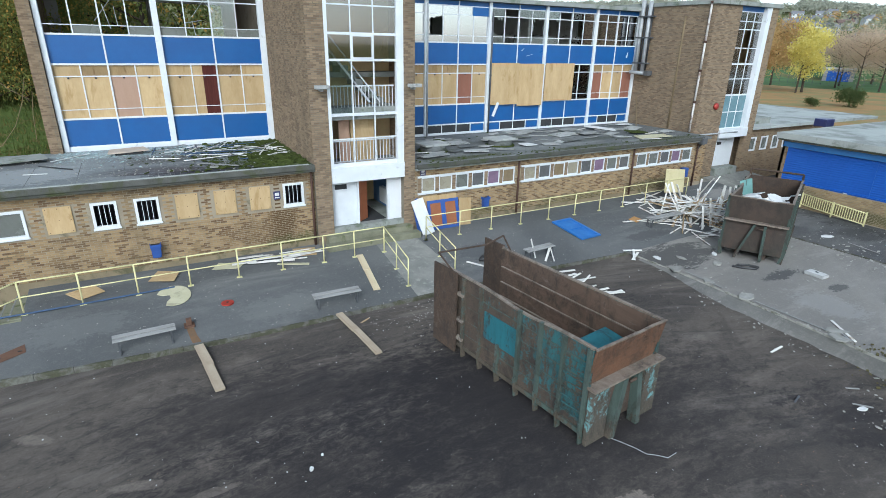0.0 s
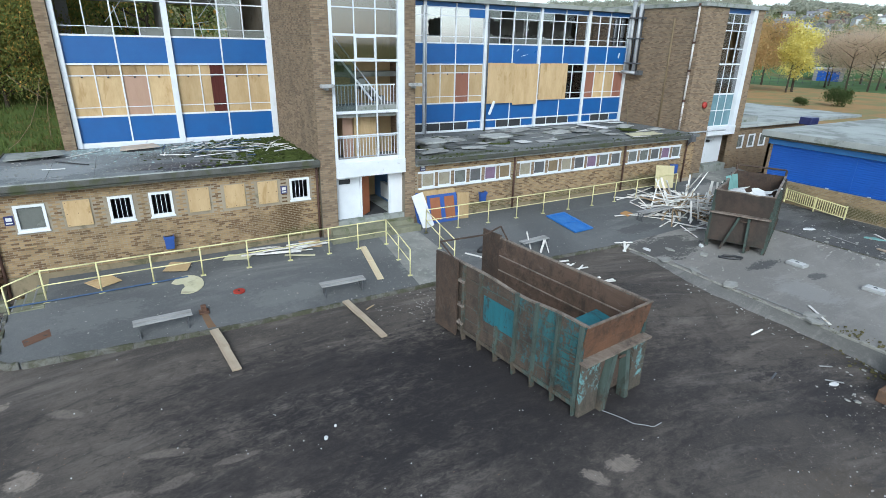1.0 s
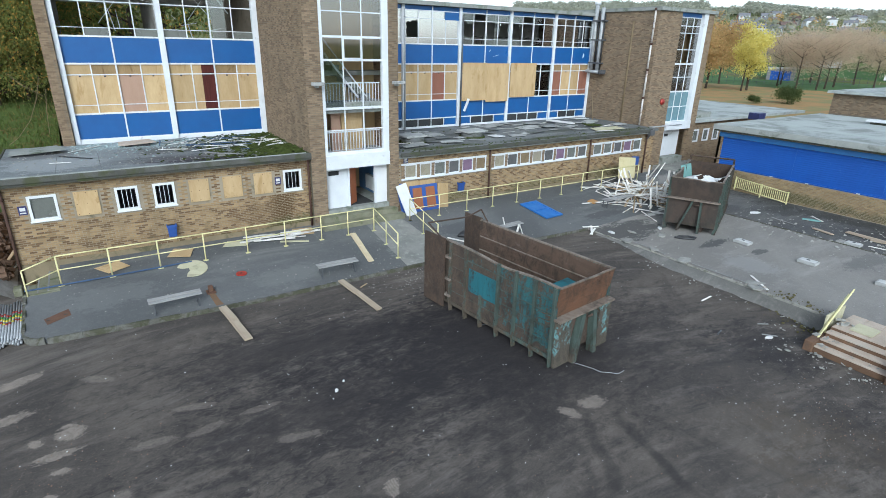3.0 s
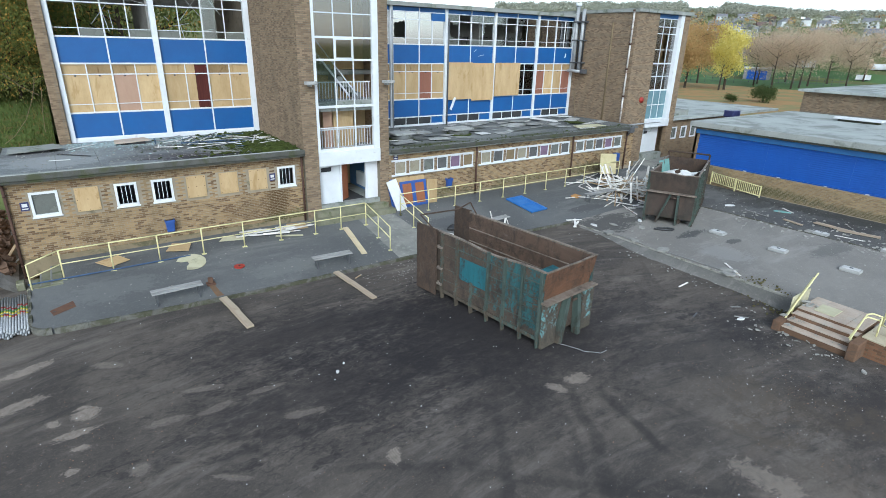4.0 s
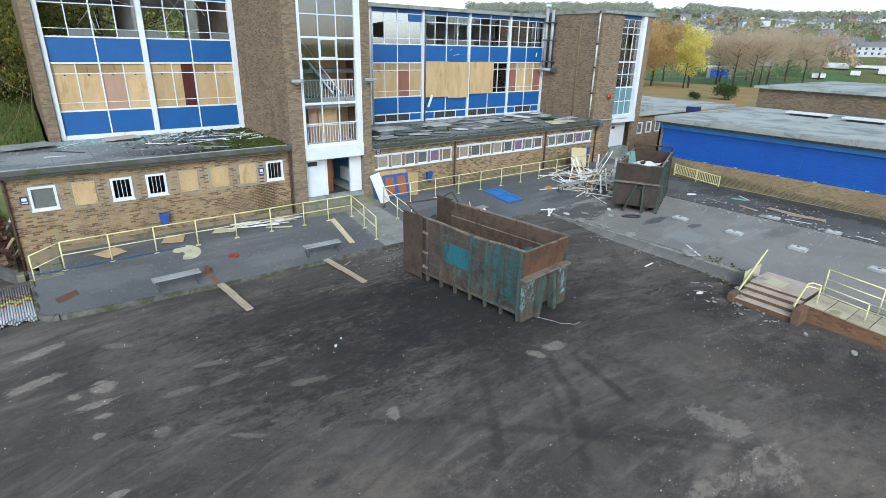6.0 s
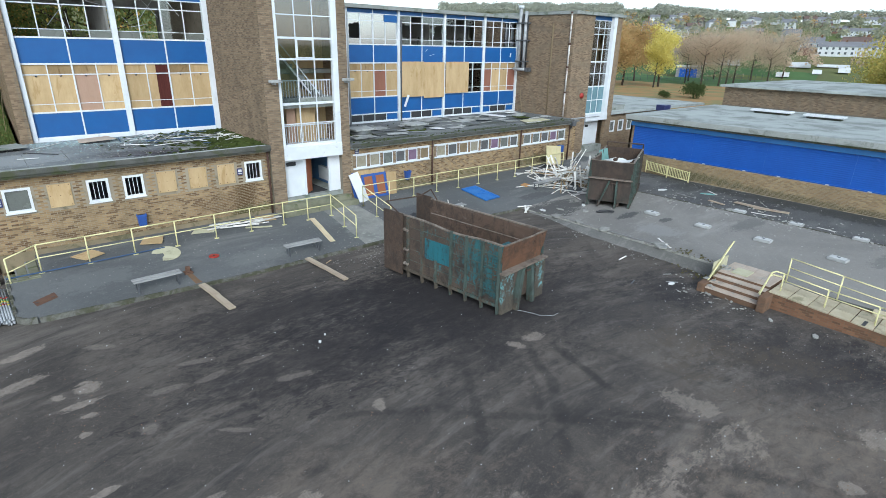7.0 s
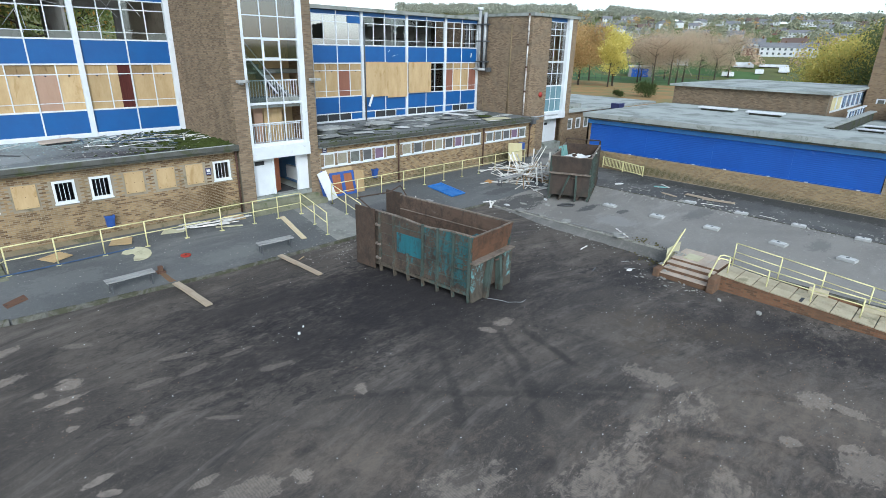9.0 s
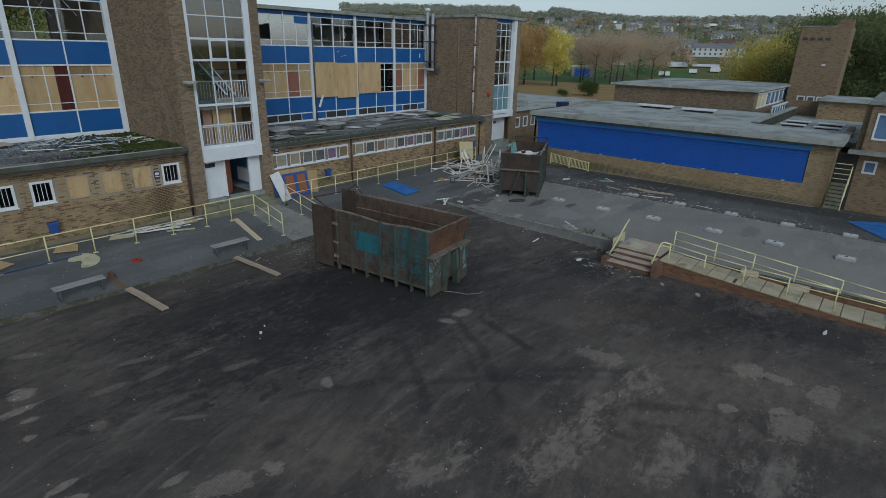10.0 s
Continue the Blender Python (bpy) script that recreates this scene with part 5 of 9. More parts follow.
poly(bm, [(31.2, -2.6), (36.2, -2.6), (36.2, 3.05), (45.0, 3.05), (45.0, 17.1), (31.2, 17.1)], 0.011, pose(0, 0, 4.361))
rf = part("roof_block_felt", bm, M_ROOF)
tagged(rf, "pale grey felt on the flat roof", "roof", kind="structure")
rf = box("roof_low", (36.35, -3.0, 3.45), (53.0, 2.6, 3.72), M_ROOF)
tagged(rf, "lower grey flat roof behind the shuttered block", "roof", kind="structure")
pp = thing("roof_parapet", "long pale coping on a dark upstand between two flat roofs", "parapet", kind="structure")
box("upstand", (36.6, 2.66, 3.72), (52.0, 2.88, 4.40), M_GUTTERSHADE, pp)
box("coping", (36.4, 2.52, 4.40), (52.2, 3.02, 4.50), M_EDGE2, pp, edge=0.02)
lg = thing("roof_lantern", "low white framed glazed lantern beside the hall", "rooflight", kind="structure")
for k in range(6):
    box("mullion", (46.6 + 1.1 * k, 3.5, 3.72), (46.72 + 1.1 * k, 3.6, 4.75), M_WHITE, lg)
    box("pane", (46.72 + 1.1 * k, 3.54, 3.8), (47.7 + 1.1 * k, 3.55, 4.68), M_BLUEPANE, lg)
box("head", (46.5, 3.46, 4.7), (53.4, 3.64, 4.82), M_WHITE, lg)
for x, y, l in ((41.2, 11.25, 1.3), (40.8, 7.7, 1.15)):
    s = thing("rooflight", "low white rooflight on the flat roof", "rooflight", "rooflights")
    box("kerb", (x - 0.25, y - l * 0.9, 4.37), (x + 0.3, y + l * 0.9, 4.52), M_GUTTERSHADE, s)
    box("cover", (x - 0.45, y - l - 0.1, 4.52), (x + 0.45, y + l + 0.1, 4.66), M_UPVC, s, edge=0.03)
# hall block
wall("wall_hall", "y", 46.0, 0.4, 4.9, 17.0, 3.0, 5.85, M_BRICK_T, (), "brown brick wall of the hall behind")
wall("wall_hall_end", "x", 4.9, 0.4, 46.4, 62.0, 3.0, 5.85, M_BRICK_T, [(47.2, 61.0, 4.4, 5.7)], "brick hall end with a row of tall windows")
rf = box("roof_hall", (45.6, 4.6, 5.85), (63.5, 17.3, 6.03), M_ROOF)
tagged(rf, "flat pale roof of the hall", "roof", kind="structure")
hw = thing("hall_window", "row of tall white hall windows", "window", kind="structure")
for k in range(7):
    a = 47.2 + k * 1.971
    part("frame", frame_bm(a, a + 1.971, 4.4, 5.7, 4.92, 0.14, 0.1), M_WHITE, hw)
    box("pane", (a + 0.14, 4.97, 4.54), (a + 1.83, 4.98, 5.56), M_CREAM if k < 2 else M_BLUEPANE, hw)
# roofs and blocks further on
rf = box("roof_far", (45.0, -14.0, 3.4), (64.0, 4.3, 3.6), M_ROOF)
tagged(rf, "low flat roofs between the hall and the chimney", "roof", kind="structure")
ch = wall("wall_chimney", "y", 60.0, 3.6, 0.72, 4.75, 3.0, 11.4, M_BRICK_T, (), "tall square brick boiler house chimney")
box("flue", (60.02, 0.72, 11.4), (61.6, 1.85, 12.05), M_BRICK_T, ch, "taller brick flue")
box("coping", (59.95, 1.86, 11.4), (63.65, 4.8, 11.5), M_CONC, ch, "thin concrete cap", edge=0.02)
# blocks proud of the brick, coloured dark like the shade in recessed slots
for k in range(4):
    box("vent_slot", (59.97, 2.2 + 0.62 * k, 10.2), (60.02, 2.62 + 0.62 * k, 10.45), M_GUTTERSHADE, ch, "near-black block painted as the shade in a vent slot")
box("wall_lamp", (59.9, 2.1, 7.9), (60.0, 2.4, 8.05), M_UPVC, ch, "small white lamp")
lw = wall("wall_low_far", "y", 58.0, 0.3, -6.0, 4.2, 3.0, 5.3, M_BRICK_T, [(2.9 - 0.8 * k, 3.5 - 0.8 * k, 4.4, 5.1) for k in range(4)], "far brick wall with four small square windows")
for k in range(4):
    t = thing("far_window", "small square white window far off", "window", "far windows", "structure")
    box("pane", (58.1, 2.95 - 0.8 * k, 4.45), (58.12, 3.45 - 0.8 * k, 5.05), OBSCURE, t)
    bm = bmesh.new()
    for a, b, c, d in ((2.86, 3.54, 4.36, 4.46), (2.86, 3.54, 5.04, 5.14), (2.86, 2.96, 4.46, 5.04), (3.44, 3.54, 4.46, 5.04)):
        slab(bm, (57.95, a - 0.8 * k, c), (58.1, b - 0.8 * k, d))
    part("frame", bm, M_UPVC, t)
# two-storey block to the south with a side stair
wall("wall_south", "y", 34.0, 0.3, -16.0, -3.45, 0.0, 6.2, M_BRICK_T, [(-4.95, -3.75, 4.25, 5.75), (-4.4, -3.75, 2.3, 3.05), (-6.2, -5.5, 2.3, 3.05), (-7.6, -5.4, 4.25, 5.75)], "brick wall of the two-storey block with white windows")
wall("wall_south_end", "x", -3.45, 0.3, 34.3, 42.0, 0.0, 6.2, M_BRICK_T, (), "brick end wall of the two-storey block")
rf = box("roof_south", (33.8, -16.0, 6.2), (46.0, -3.25, 6.4), M_CONC)
tagged(rf, "flat roof of the two-storey block", "roof", kind="structure")
rf = box("canopy_south", (33.2, -16.0, 3.45), (34.0, -2.9, 3.62), M_CONC)
tagged(rf, "thin concrete canopy along the two-storey block", "canopy", kind="structure")
for a, b, c, d in ((-4.95, -3.75, 4.25, 5.75), (-4.4, -3.75, 2.3, 3.05), (-6.2, -5.5, 2.3, 3.05), (-7.6, -5.4, 4.25, 5.75)):
    t = thing("south_window", "white framed window of the two-storey block", "window", "south windows", "structure")
    bm = bmesh.new()
    for p, q, r, s in ((a, b, c, c + 0.1), (a, b, d - 0.1, d), (a, a + 0.1, c + 0.1, d - 0.1), (b - 0.1, b, c + 0.1, d - 0.1)):
        slab(bm, (33.96, p, r), (34.1, q, s))
    part("frame", bm, M_UPVC, t)
    box("pane", (34.05, a + 0.1, c + 0.1), (34.06, b - 0.1, d - 0.1), M_BLUEPANE, t)

# ---- skips ----
def skip_paint(name, paint, paint2, rust, rust2, amount, streak=(3.0, 3.0, 0.35), scuff=0.0):
    """Flaking paint over rust: streaks, chips and grime, and pale scuffs where loads have scraped."""
    m, nt, bs = start(name)
    vec = place(nt, False)
    flake = speck(nt, vec, 2.4, 10.0, 0.8, 0.6)
    run = speck(nt, scaled(nt, vec, streak), 1.6, 6.0, 0.7, 0.3)
    chips = speck(nt, vec, 11.0, 6.0, 0.75)
    fine = speck(nt, vec, 45.0, 3.0, 0.7)
    sep = nt.nodes.new("ShaderNodeSeparateXYZ")
    put(nt, sep.inputs[0], vec)
    bare = calc(nt, "ADD", calc(nt, "MULTIPLY", flake, 0.68), calc(nt, "MULTIPLY", run, 0.32))
    bare = calc(nt, "ADD", bare, calc(nt, "MULTIPLY", calc(nt, "SUBTRACT", chips, 0.5), 0.3))
    low = ramp(nt, sep.outputs[2], 0.25, 0.7, 0.10, 0.0)
    bare = calc(nt, "ADD", bare, ramp(nt, sep.outputs[1], 0.6, 4.4, -0.07, 0.06))
    mask = ramp(nt, calc(nt, "ADD", bare, low), 0.60 - amount * 0.25, 0.68 - amount * 0.25)
    coat = blend(nt, ramp(nt, run, 0.3, 0.7), paint, paint2)
    metal = blend(nt, ramp(nt, fine, 0.3, 0.7), rust, rust2)
    metal = blend(nt, ramp(nt, speck(nt, vec, 1.1, 6.0, 0.7, 0.4), 0.35, 0.65, 0.0, 0.6), metal, rust2)
    grime = ramp(nt, speck(nt, scaled(nt, vec, (1.0, 1.0, 0.6)), 1.9, 8.0, 0.75, 0.6), 0.46, 0.66, 0.0, 0.65)
    smear = blend(nt, grime, blend(nt, mask, coat, metal), (0.032, 0.028, 0.024))
    if scuff:
        worn = ramp(nt, speck(nt, scaled(nt, vec, (1.0, 0.5, 1.4)), 2.6, 9.0, 0.82, 0.5), 0.55, 0.72, 0.0, scuff)
        smear = blend(nt, worn, smear, (0.30, 0.265, 0.235))
    put(nt, bs.inputs["Base Color"], smear)
    put(nt, bs.inputs["Roughness"], ramp(nt, mask, 0.0, 1.0, 0.6, 0.9))
    bs.inputs["Specular IOR Level"].default_value = 0.2
    relief(nt, bs, calc(nt, "ADD", calc(nt, "MULTIPLY", mask, -0.6), fine), 0.45, 0.01)
    return m


TEAL, TEAL2 = (0.04, 0.13, 0.14), (0.03, 0.082, 0.086)
RUST, RUST2 = (0.115, 0.07, 0.048), (0.05, 0.037, 0.03)
M_TEAL = skip_paint("flaking_teal_paint", TEAL, TEAL2, (0.125, 0.09, 0.066), (0.06, 0.048, 0.04), 0.76)
M_TEALNEW = skip_paint("fresh_teal_paint", (0.034, 0.14, 0.165), (0.028, 0.11, 0.13), (0.05, 0.09, 0.095), RUST2, 0.2)
M_TEALGREY = skip_paint("grimy_teal_paint", (0.08, 0.108, 0.094), (0.055, 0.074, 0.064), (0.13, 0.105, 0.078), (0.07, 0.06, 0.048), 0.42)
M_RUSTHEAD = skip_paint("orange_rusted_head", (0.16, 0.082, 0.048), (0.10, 0.058, 0.038), (0.135, 0.08, 0.052), (0.07, 0.046, 0.034), 0.5, (0.5, 0.5, 1.6), 0.25)
M_RUST = skip_paint("rusted_steel_plate", (0.082, 0.058, 0.044), (0.058, 0.043, 0.035), (0.105, 0.068, 0.047), (0.055, 0.042, 0.034), 0.5, (1.0, 1.0, 0.6), 0.1)
M_RUSTIN = skip_paint("scraped_rusty_plate", (0.125, 0.083, 0.06), (0.095, 0.064, 0.047), (0.14, 0.095, 0.07), (0.07, 0.05, 0.039), 0.45, (0.5, 0.25, 1.8), 0.4)
M_DARKRUST = skip_paint("dark_rusted_plate", (0.07, 0.05, 0.04), (0.05, 0.042, 0.035), (0.05, 0.058, 0.048), (0.05, 0.042, 0.034), 0.42, (1.0, 1.0, 0.5), 0.1)
M_PEEL = skip_paint("peeling_cyan_paint", (0.16, 0.31, 0.31), (0.09, 0.20, 0.205), (0.12, 0.10, 0.078), (0.065, 0.057, 0.046), 0.98, (2.0, 2.0, 0.8))
M_RIM = skip_paint("worn_steel_rim", (0.25, 0.21, 0.17), (0.15, 0.115, 0.09), (0.11, 0.08, 0.062), (0.30, 0.265, 0.225), 0.42, (1.5, 1.5, 1.5), 0.3)
M_GREENGREY = skip_paint("dark_green_skip_paint", (0.055, 0.08, 0.066), (0.045, 0.06, 0.052), (0.085, 0.062, 0.048), (0.05, 0.043, 0.036), 0.5)


def bent(bm, amp, freq, seed):
    """Dents: pushes the vertices a little along y and x."""
    for v in bm.verts:
        n = noise.noise_vector(Vector((v.co.x * freq + seed, v.co.y * freq, v.co.z * freq)))
        v.co += Vector((n.x, n.y * 0.3, n.z * 0.25)) * amp


def plate(name, a, b, material, parent, cuts=(1, 1, 1), amp=0.02, seed=0.0, label="", dent=None):
    """A steel plate cut into cells, so that it can bow and dent."""
    bm = bmesh.new()
    slab(bm, a, b)
    for axis, n in enumerate(cuts):
        lo, hi = min(a[axis], b[axis]), max(a[axis], b[axis])
        for k in range(1, n):
            no = Vector((0, 0, 0))
            no[axis] = 1
            co = Vector((0, 0, 0))
            co[axis] = lo + (hi - lo) * k / n
            bmesh.ops.bisect_plane(bm, geom=bm.verts[:] + bm.edges[:] + bm.faces[:], plane_co=co, plane_no=no)
    bent(bm, amp, 1.1, seed)
    if dent:
        for v in bm.verts:
            v.co += dent(v.co)
    return part(name, bm, material, parent, label)


def rolloff(at, L, W, H, coat, coat2, name_label, doors=True, clean=True, face=None):
    face = face or M_RUSTHEAD
    sk = thing("skip_container", name_label, "skip", "skips", at=at)
    base = 0.32

    def sag(co):
        return Vector((0, 0, -0.10 * math.exp(-((co.y - 2.2) / 0.9) ** 2) * max(0.0, co.z - 1.5)))

    # plates
    plate("side_plate", (0.0, 0.0, base), (0.05, L, H), coat, sk, (1, 10, 5), 0.02, 1.0, "", sag)
    plate("side_plate", (W - 0.05, 0.0, base), (W, L, H), coat, sk, (1, 10, 5), 0.02, 5.0)
    plate("inner_lining", (0.052, 0.06, base + 0.06), (0.062, L, H - 0.03), M_RUSTIN, sk, (1, 10, 5), 0.02, 1.0, "rusty brown inner face", sag)
    plate("inner_lining", (W - 0.062, 0.06, base + 0.06), (W - 0.052, L, H - 0.03), M_RUSTIN, sk, (1, 10, 5), 0.02, 5.0, "rusty brown inner face")
    plate("floor_plate", (0.06, 0.05, base), (W - 0.06, L, base + 0.05), M_RUST, sk, (3, 6, 1), 0.015, 2.0)
    for z in (H - 0.62, H - 1.15, H - 1.65):
        box("inner_ridge", (W - 0.10, 0.08, z), (W - 0.06, L - 0.05, z + 0.035), M_RIM, sk)
        box("inner_ridge", (0.06, 0.08, z), (0.10, L - 0.05, z + 0.035), M_RIM, sk)
    # rims
    plate("rim", (-0.025, -0.02, H - 0.015), (0.065, L, H + 0.03), M_RIM, sk, (1, 12, 1), 0.02, 1.0, "pale worn rim", sag)
    plate("rim", (W - 0.065, -0.02, H - 0.015), (W + 0.025, L, H + 0.03), M_RIM, sk, (1, 12, 1), 0.025, 5.0, "pale worn rim")
    # front end: raked upper plate, ledge, lower face with the hook recess
    zl = H - 0.95

    def rake(co):
        return Vector((0, -0.16 * (co.z - zl) / (H - zl) + 0.05 * math.exp(-((co.x - 0.72 * W) / 0.35) ** 2) * (co.z - zl), -0.10 * math.exp(-((co.x - 0.68 * W) / 0.3) ** 2) * max(0.0, co.z - zl - 0.5)))

    plate("front_plate", (0.0, 0.06, zl), (W, 0.11, H + 0.03), face, sk, (8, 1, 4), 0.015, 7.0, "raked rusty head plate", rake)
    plate("rim", (-0.02, 0.045, H), (W + 0.02, 0.115, H + 0.04), M_RIM, sk, (10, 1, 1), 0.015, 7.0, "bent head rim", rake)
    plate("ledge", (-0.06, -0.22, zl - 0.055), (W + 0.06, 0.06, zl), M_RIM, sk, (6, 1, 1), 0.012, 3.0, "scuffed steel ledge")
    plate("front_plate", (0.0, -0.02, base), (W, 0.04, zl - 0.09), M_RUST if doors else face, sk, (4, 1, 3), 0.012, 9.0)
    for x0, x1 in ((-0.03, 0.62), (W - 0.52, W + 0.03)) if doors else ():
        plate("corner_plate", (x0, -0.12, 0.03), (x1, -0.02, zl - 0.09), M_PEEL, sk, (2, 1, 4), 0.012, 11.0 + x0, "peeling pale cyan corner plate")
    for x0, x1, lean in ((0.62, 0.80, 0.34), (W - 0.86, W - 0.70, -0.10)) if doors else ((0.55, 0.65, 0.5), (1.5, 1.6, -0.06)):
        bm = bmesh.new()
        pts = [(x0 + lean, -0.20, zl - 0.1), (x1 + lean, -0.20, zl - 0.1), (x1, -0.28, 0.04), (x0, -0.28, 0.04)]
        front = [bm.verts.new(p) for p in pts]
        back = [bm.verts.new((p[0], -0.02, p[2])) for p in pts]
        bm.faces.new(front)
        bm.faces.new(back[::-1])
        for k in range(4):
            n = (k + 1) % 4
            bm.faces.new((front[k], back[k], back[n], front[n]))
        part("hook_frame", bm, coat2, sk, "lifting frame channel")
    bar("hook_bar", (W * 0.52, -0.16, zl - 0.25), (W * 0.70, -0.16, zl - 0.25), 0.035, M_RUST, sk)
    # ribs with feet
    ribs = [0.0, 0.72, 1.46, 2.19, 2.95, 3.69, 4.46]
    ribs = [r for r in ribs if r < L - 0.2]
    for side in (0, 1):
        for k, y in enumerate(ribs):
            short = side == 0 and k == 4
            top = H - 0.02 if not short else 1.15
            bm = bmesh.new()
            x0, x1 = (-0.10, 0.0) if side == 0 else (W, W + 0.10)
            vs = slab(bm, (x0, y + 0.02, 0.55), (x1, y + 0.10, top))
            slab(bm, (x0 - (0.05 if side == 0 else 0), y + 0.035, 0.0), (x1 + (0 if side == 0 else 0.05), y + 0.085, 0.60))
            for v in bm.verts:
                if v.co.z < 0.01:
                    v.co.x += 0.07 if side == 0 else -0.07
            part("rib", bm, coat2, sk)
        for z in (0.75, 1.2, 1.65, 2.1):
            x = -0.012 if side == 0 else W + 0.012
            box("crease", (x - 0.012, 0.1, z), (x + 0.012, ribs[-1], z + 0.03), coat2, sk)
        x0, x1 = (-0.06, 0.03) if side == 0 else (W - 0.03, W + 0.06)
        box("bottom_rail", (x0, 0.05, base - 0.06), (x1, L - 0.1, base + 0.06), coat2, sk)
    for x in (0.55, W - 0.65):
        box("runner", (x, 0.1, 0.06), (x + 0.12, L - 0.1, base), M_RUST, sk, "underside runner")
    for k in range(8):
        z = 0.62 + 0.2 * k
        bar("rung", (-0.07, 0.14, z + 0.02), (-0.07, 0.72, z), 0.016, coat, sk, sides=6)
    if clean:
        box("paint_square", (-0.026, 2.32, 1.08), (-0.006, 3.62, 1.88), M_TEALNEW, sk, "cleaner bright teal square")
        box("cover_plate", (0.9, 0.5, 1.60), (2.15, 1.45, 1.64), M_TEALNEW, sk, "loose teal plate across the head end", m=pose(0, 0, 0, 5, -2, 0))
        box("prop", (1.6, 0.9, 0.37), (1.72, 1.02, 1.72), M_RUST, sk)
    if doors:
        plate("rear_door", (-0.20, 4.70, 0.12), (-0.14, L + 0.05, H + 0.10), M_RUST, sk, (1, 2, 4), 0.03, 13.0, "rusty door leaf folded back along the side")
        for z in (0.55, 1.15, 1.95):
            box("hinge_arm", (-0.15, 4.45, z), (-0.08, 4.78, z + 0.07), M_RIM, sk)
            box("hinge_arm", (-0.14, 4.70, z), (0.0, 4.76, z + 0.07), M_RIM, sk)
        plate("rear_door", (W - 0.02, L, 0.15), (W + 0.04, L + 0.92, H + 0.08), M_RUST, sk, (1, 2, 4), 0.025, 17.0, "rusty door leaf swung straight back")
        box("door_edge", (W - 0.06, L - 0.04, 0.4), (W + 0.0, L + 0.0, H + 0.05), M_RIM, sk, "pale worn edge")
        bm = bmesh.new()
        tube(bm, [(-0.16, 4.9, H + 0.08), (-0.10, L - 0.02, H + 0.38), (0.8, L - 0.05, H + 0.33), (1.7, L - 0.02, H + 0.26), (W - 0.05, L, H + 0.42), (W, L - 0.32, H + 0.02)], 0.028, 6)
        part("top_bar", bm, M_RUST, sk, "bent cross bar over the rear")
    else:
        bm = bmesh.new()
        tube(bm, [(0.03, L - 0.05, H), (0.03, L - 0.05, H + 0.28), (W - 0.03, L - 0.05, H + 0.28), (W - 0.03, L - 0.05, H)], 0.05, 6)
        part("top_bar", bm, M_RUST, sk, "hoop over the rear end")
        plate("rear_plate", (0.0, L - 0.05, base), (W, L, H - 0.02), M_RUST, sk, (4, 1, 3), 0.012, 21.0)
    return sk


rolloff(pose(7.8, 7.05, 0.0, 0, 0, 6.0), 5.72, 2.45, 2.52, M_TEAL, M_TEALGREY, "large empty roll-off skip, flaking teal paint over rust, doors open", True, True)
sk2 = rolloff(pose(21.35, 13.1, 0.27, 0, 0, -65.0), 5.2, 2.25, 2.6, M_GREENGREY, M_GREENGREY, "rusty dark green roll-off skip loaded with white waste boards", False, False, M_DARKRUST)
# waste in the second skip
M2 = sk2.matrix_basis
random.seed(8)
rub = thing("waste_heap", "white boards and torn sheets heaped in the rusty skip", "waste", at=M2)
bm = bmesh.new()
xs, ys = span(0.10, 2.15, 12), span(0.15, 5.0, 18)
g = [[bm.verts.new((x, y, 1.95 - 0.75 * min(1.0, max(0.0, (y - 1.5) / 1.4)) + 0.35 * noise.noise(Vector((x * 1.2, y * 1.0, 3.3))) + 0.12 * noise.noise(Vector((x * 4, y * 4, 1))))) for x in xs] for y in ys]
for j in range(len(ys) - 1):
    for i in range(len(xs) - 1):
        bm.faces.new((g[j][i], g[j][i + 1], g[j + 1][i + 1], g[j + 1][i]))
part("rubble", bm, M_RUBBLE, rub, "grey crumbled rubble")
for k in range(26):
    x, y = random.uniform(0.5, 1.75), 0.65 + 2.3 * random.random() ** 1.3
    w, l = random.uniform(0.15, 0.4), random.uniform(0.25, 0.6)
    bm = bmesh.new()
    pts = [(-w, -l), (w * random.uniform(0.6, 1.1), -l * random.uniform(0.7, 1)), (w * 1.1, l * random.uniform(0.4, 1)), (0, l * random.uniform(0.9, 1.2)), (-w * random.uniform(0.7, 1), l * 0.6)]
    poly(bm, pts, 0.02, pose(x, y, 2.2 - 0.6 * max(0.0, y - 1.6) / 1.4 + random.uniform(-0.1, 0.2), random.uniform(-22, 22), random.uniform(-22, 22), random.uniform(0, 180)))
    part("board_scrap", bm, M_WHITEBOARD if random.random() < 0.75 else M_PALEWOOD, rub)
for k in range(2):
    box("teal_board", (-0.12, -0.015, 0), (0.12, 0.015, 1.0), M_TEALBOARD, rub, "pale teal board", m=pose(0.25 + 0.12 * k, 3.2 + 0.4 * k, 1.75, 8, -20 + 6 * k, 20))
bar("white_tube", (2.0, 2.6, 2.35), (2.32, 1.9, 2.62), 0.035, M_WHITEBOARD, rub)

# ---- things on the front pavement ----
def rail_run(pts, label, group="yellow railings", bars=(1.08, 0.58), foot=True):
    """Tubular railing: a post at each point, a top rail and a middle rail."""
    t = thing("railing", label, "railing", group)
    for x, y, z in pts:
        bar("post", (x, y, z), (x, y, z + bars[0]), 0.026, M_YELLOW, t)
        if foot:
            box("foot_plate", (x - 0.09, y - 0.06, z - 0.005), (x + 0.09, y + 0.06, z + 0.018), M_YELLOW, t)
    for h, r in zip(bars, (0.024, 0.02)):
        for p, q in zip(pts, pts[1:]):
            bar("rail", (p[0], p[1], p[2] + h), (q[0], q[1], q[2] + h), r, M_YELLOW, t)
    return t


def on_pave(x, y):
    return (x, y, pave(x, y))


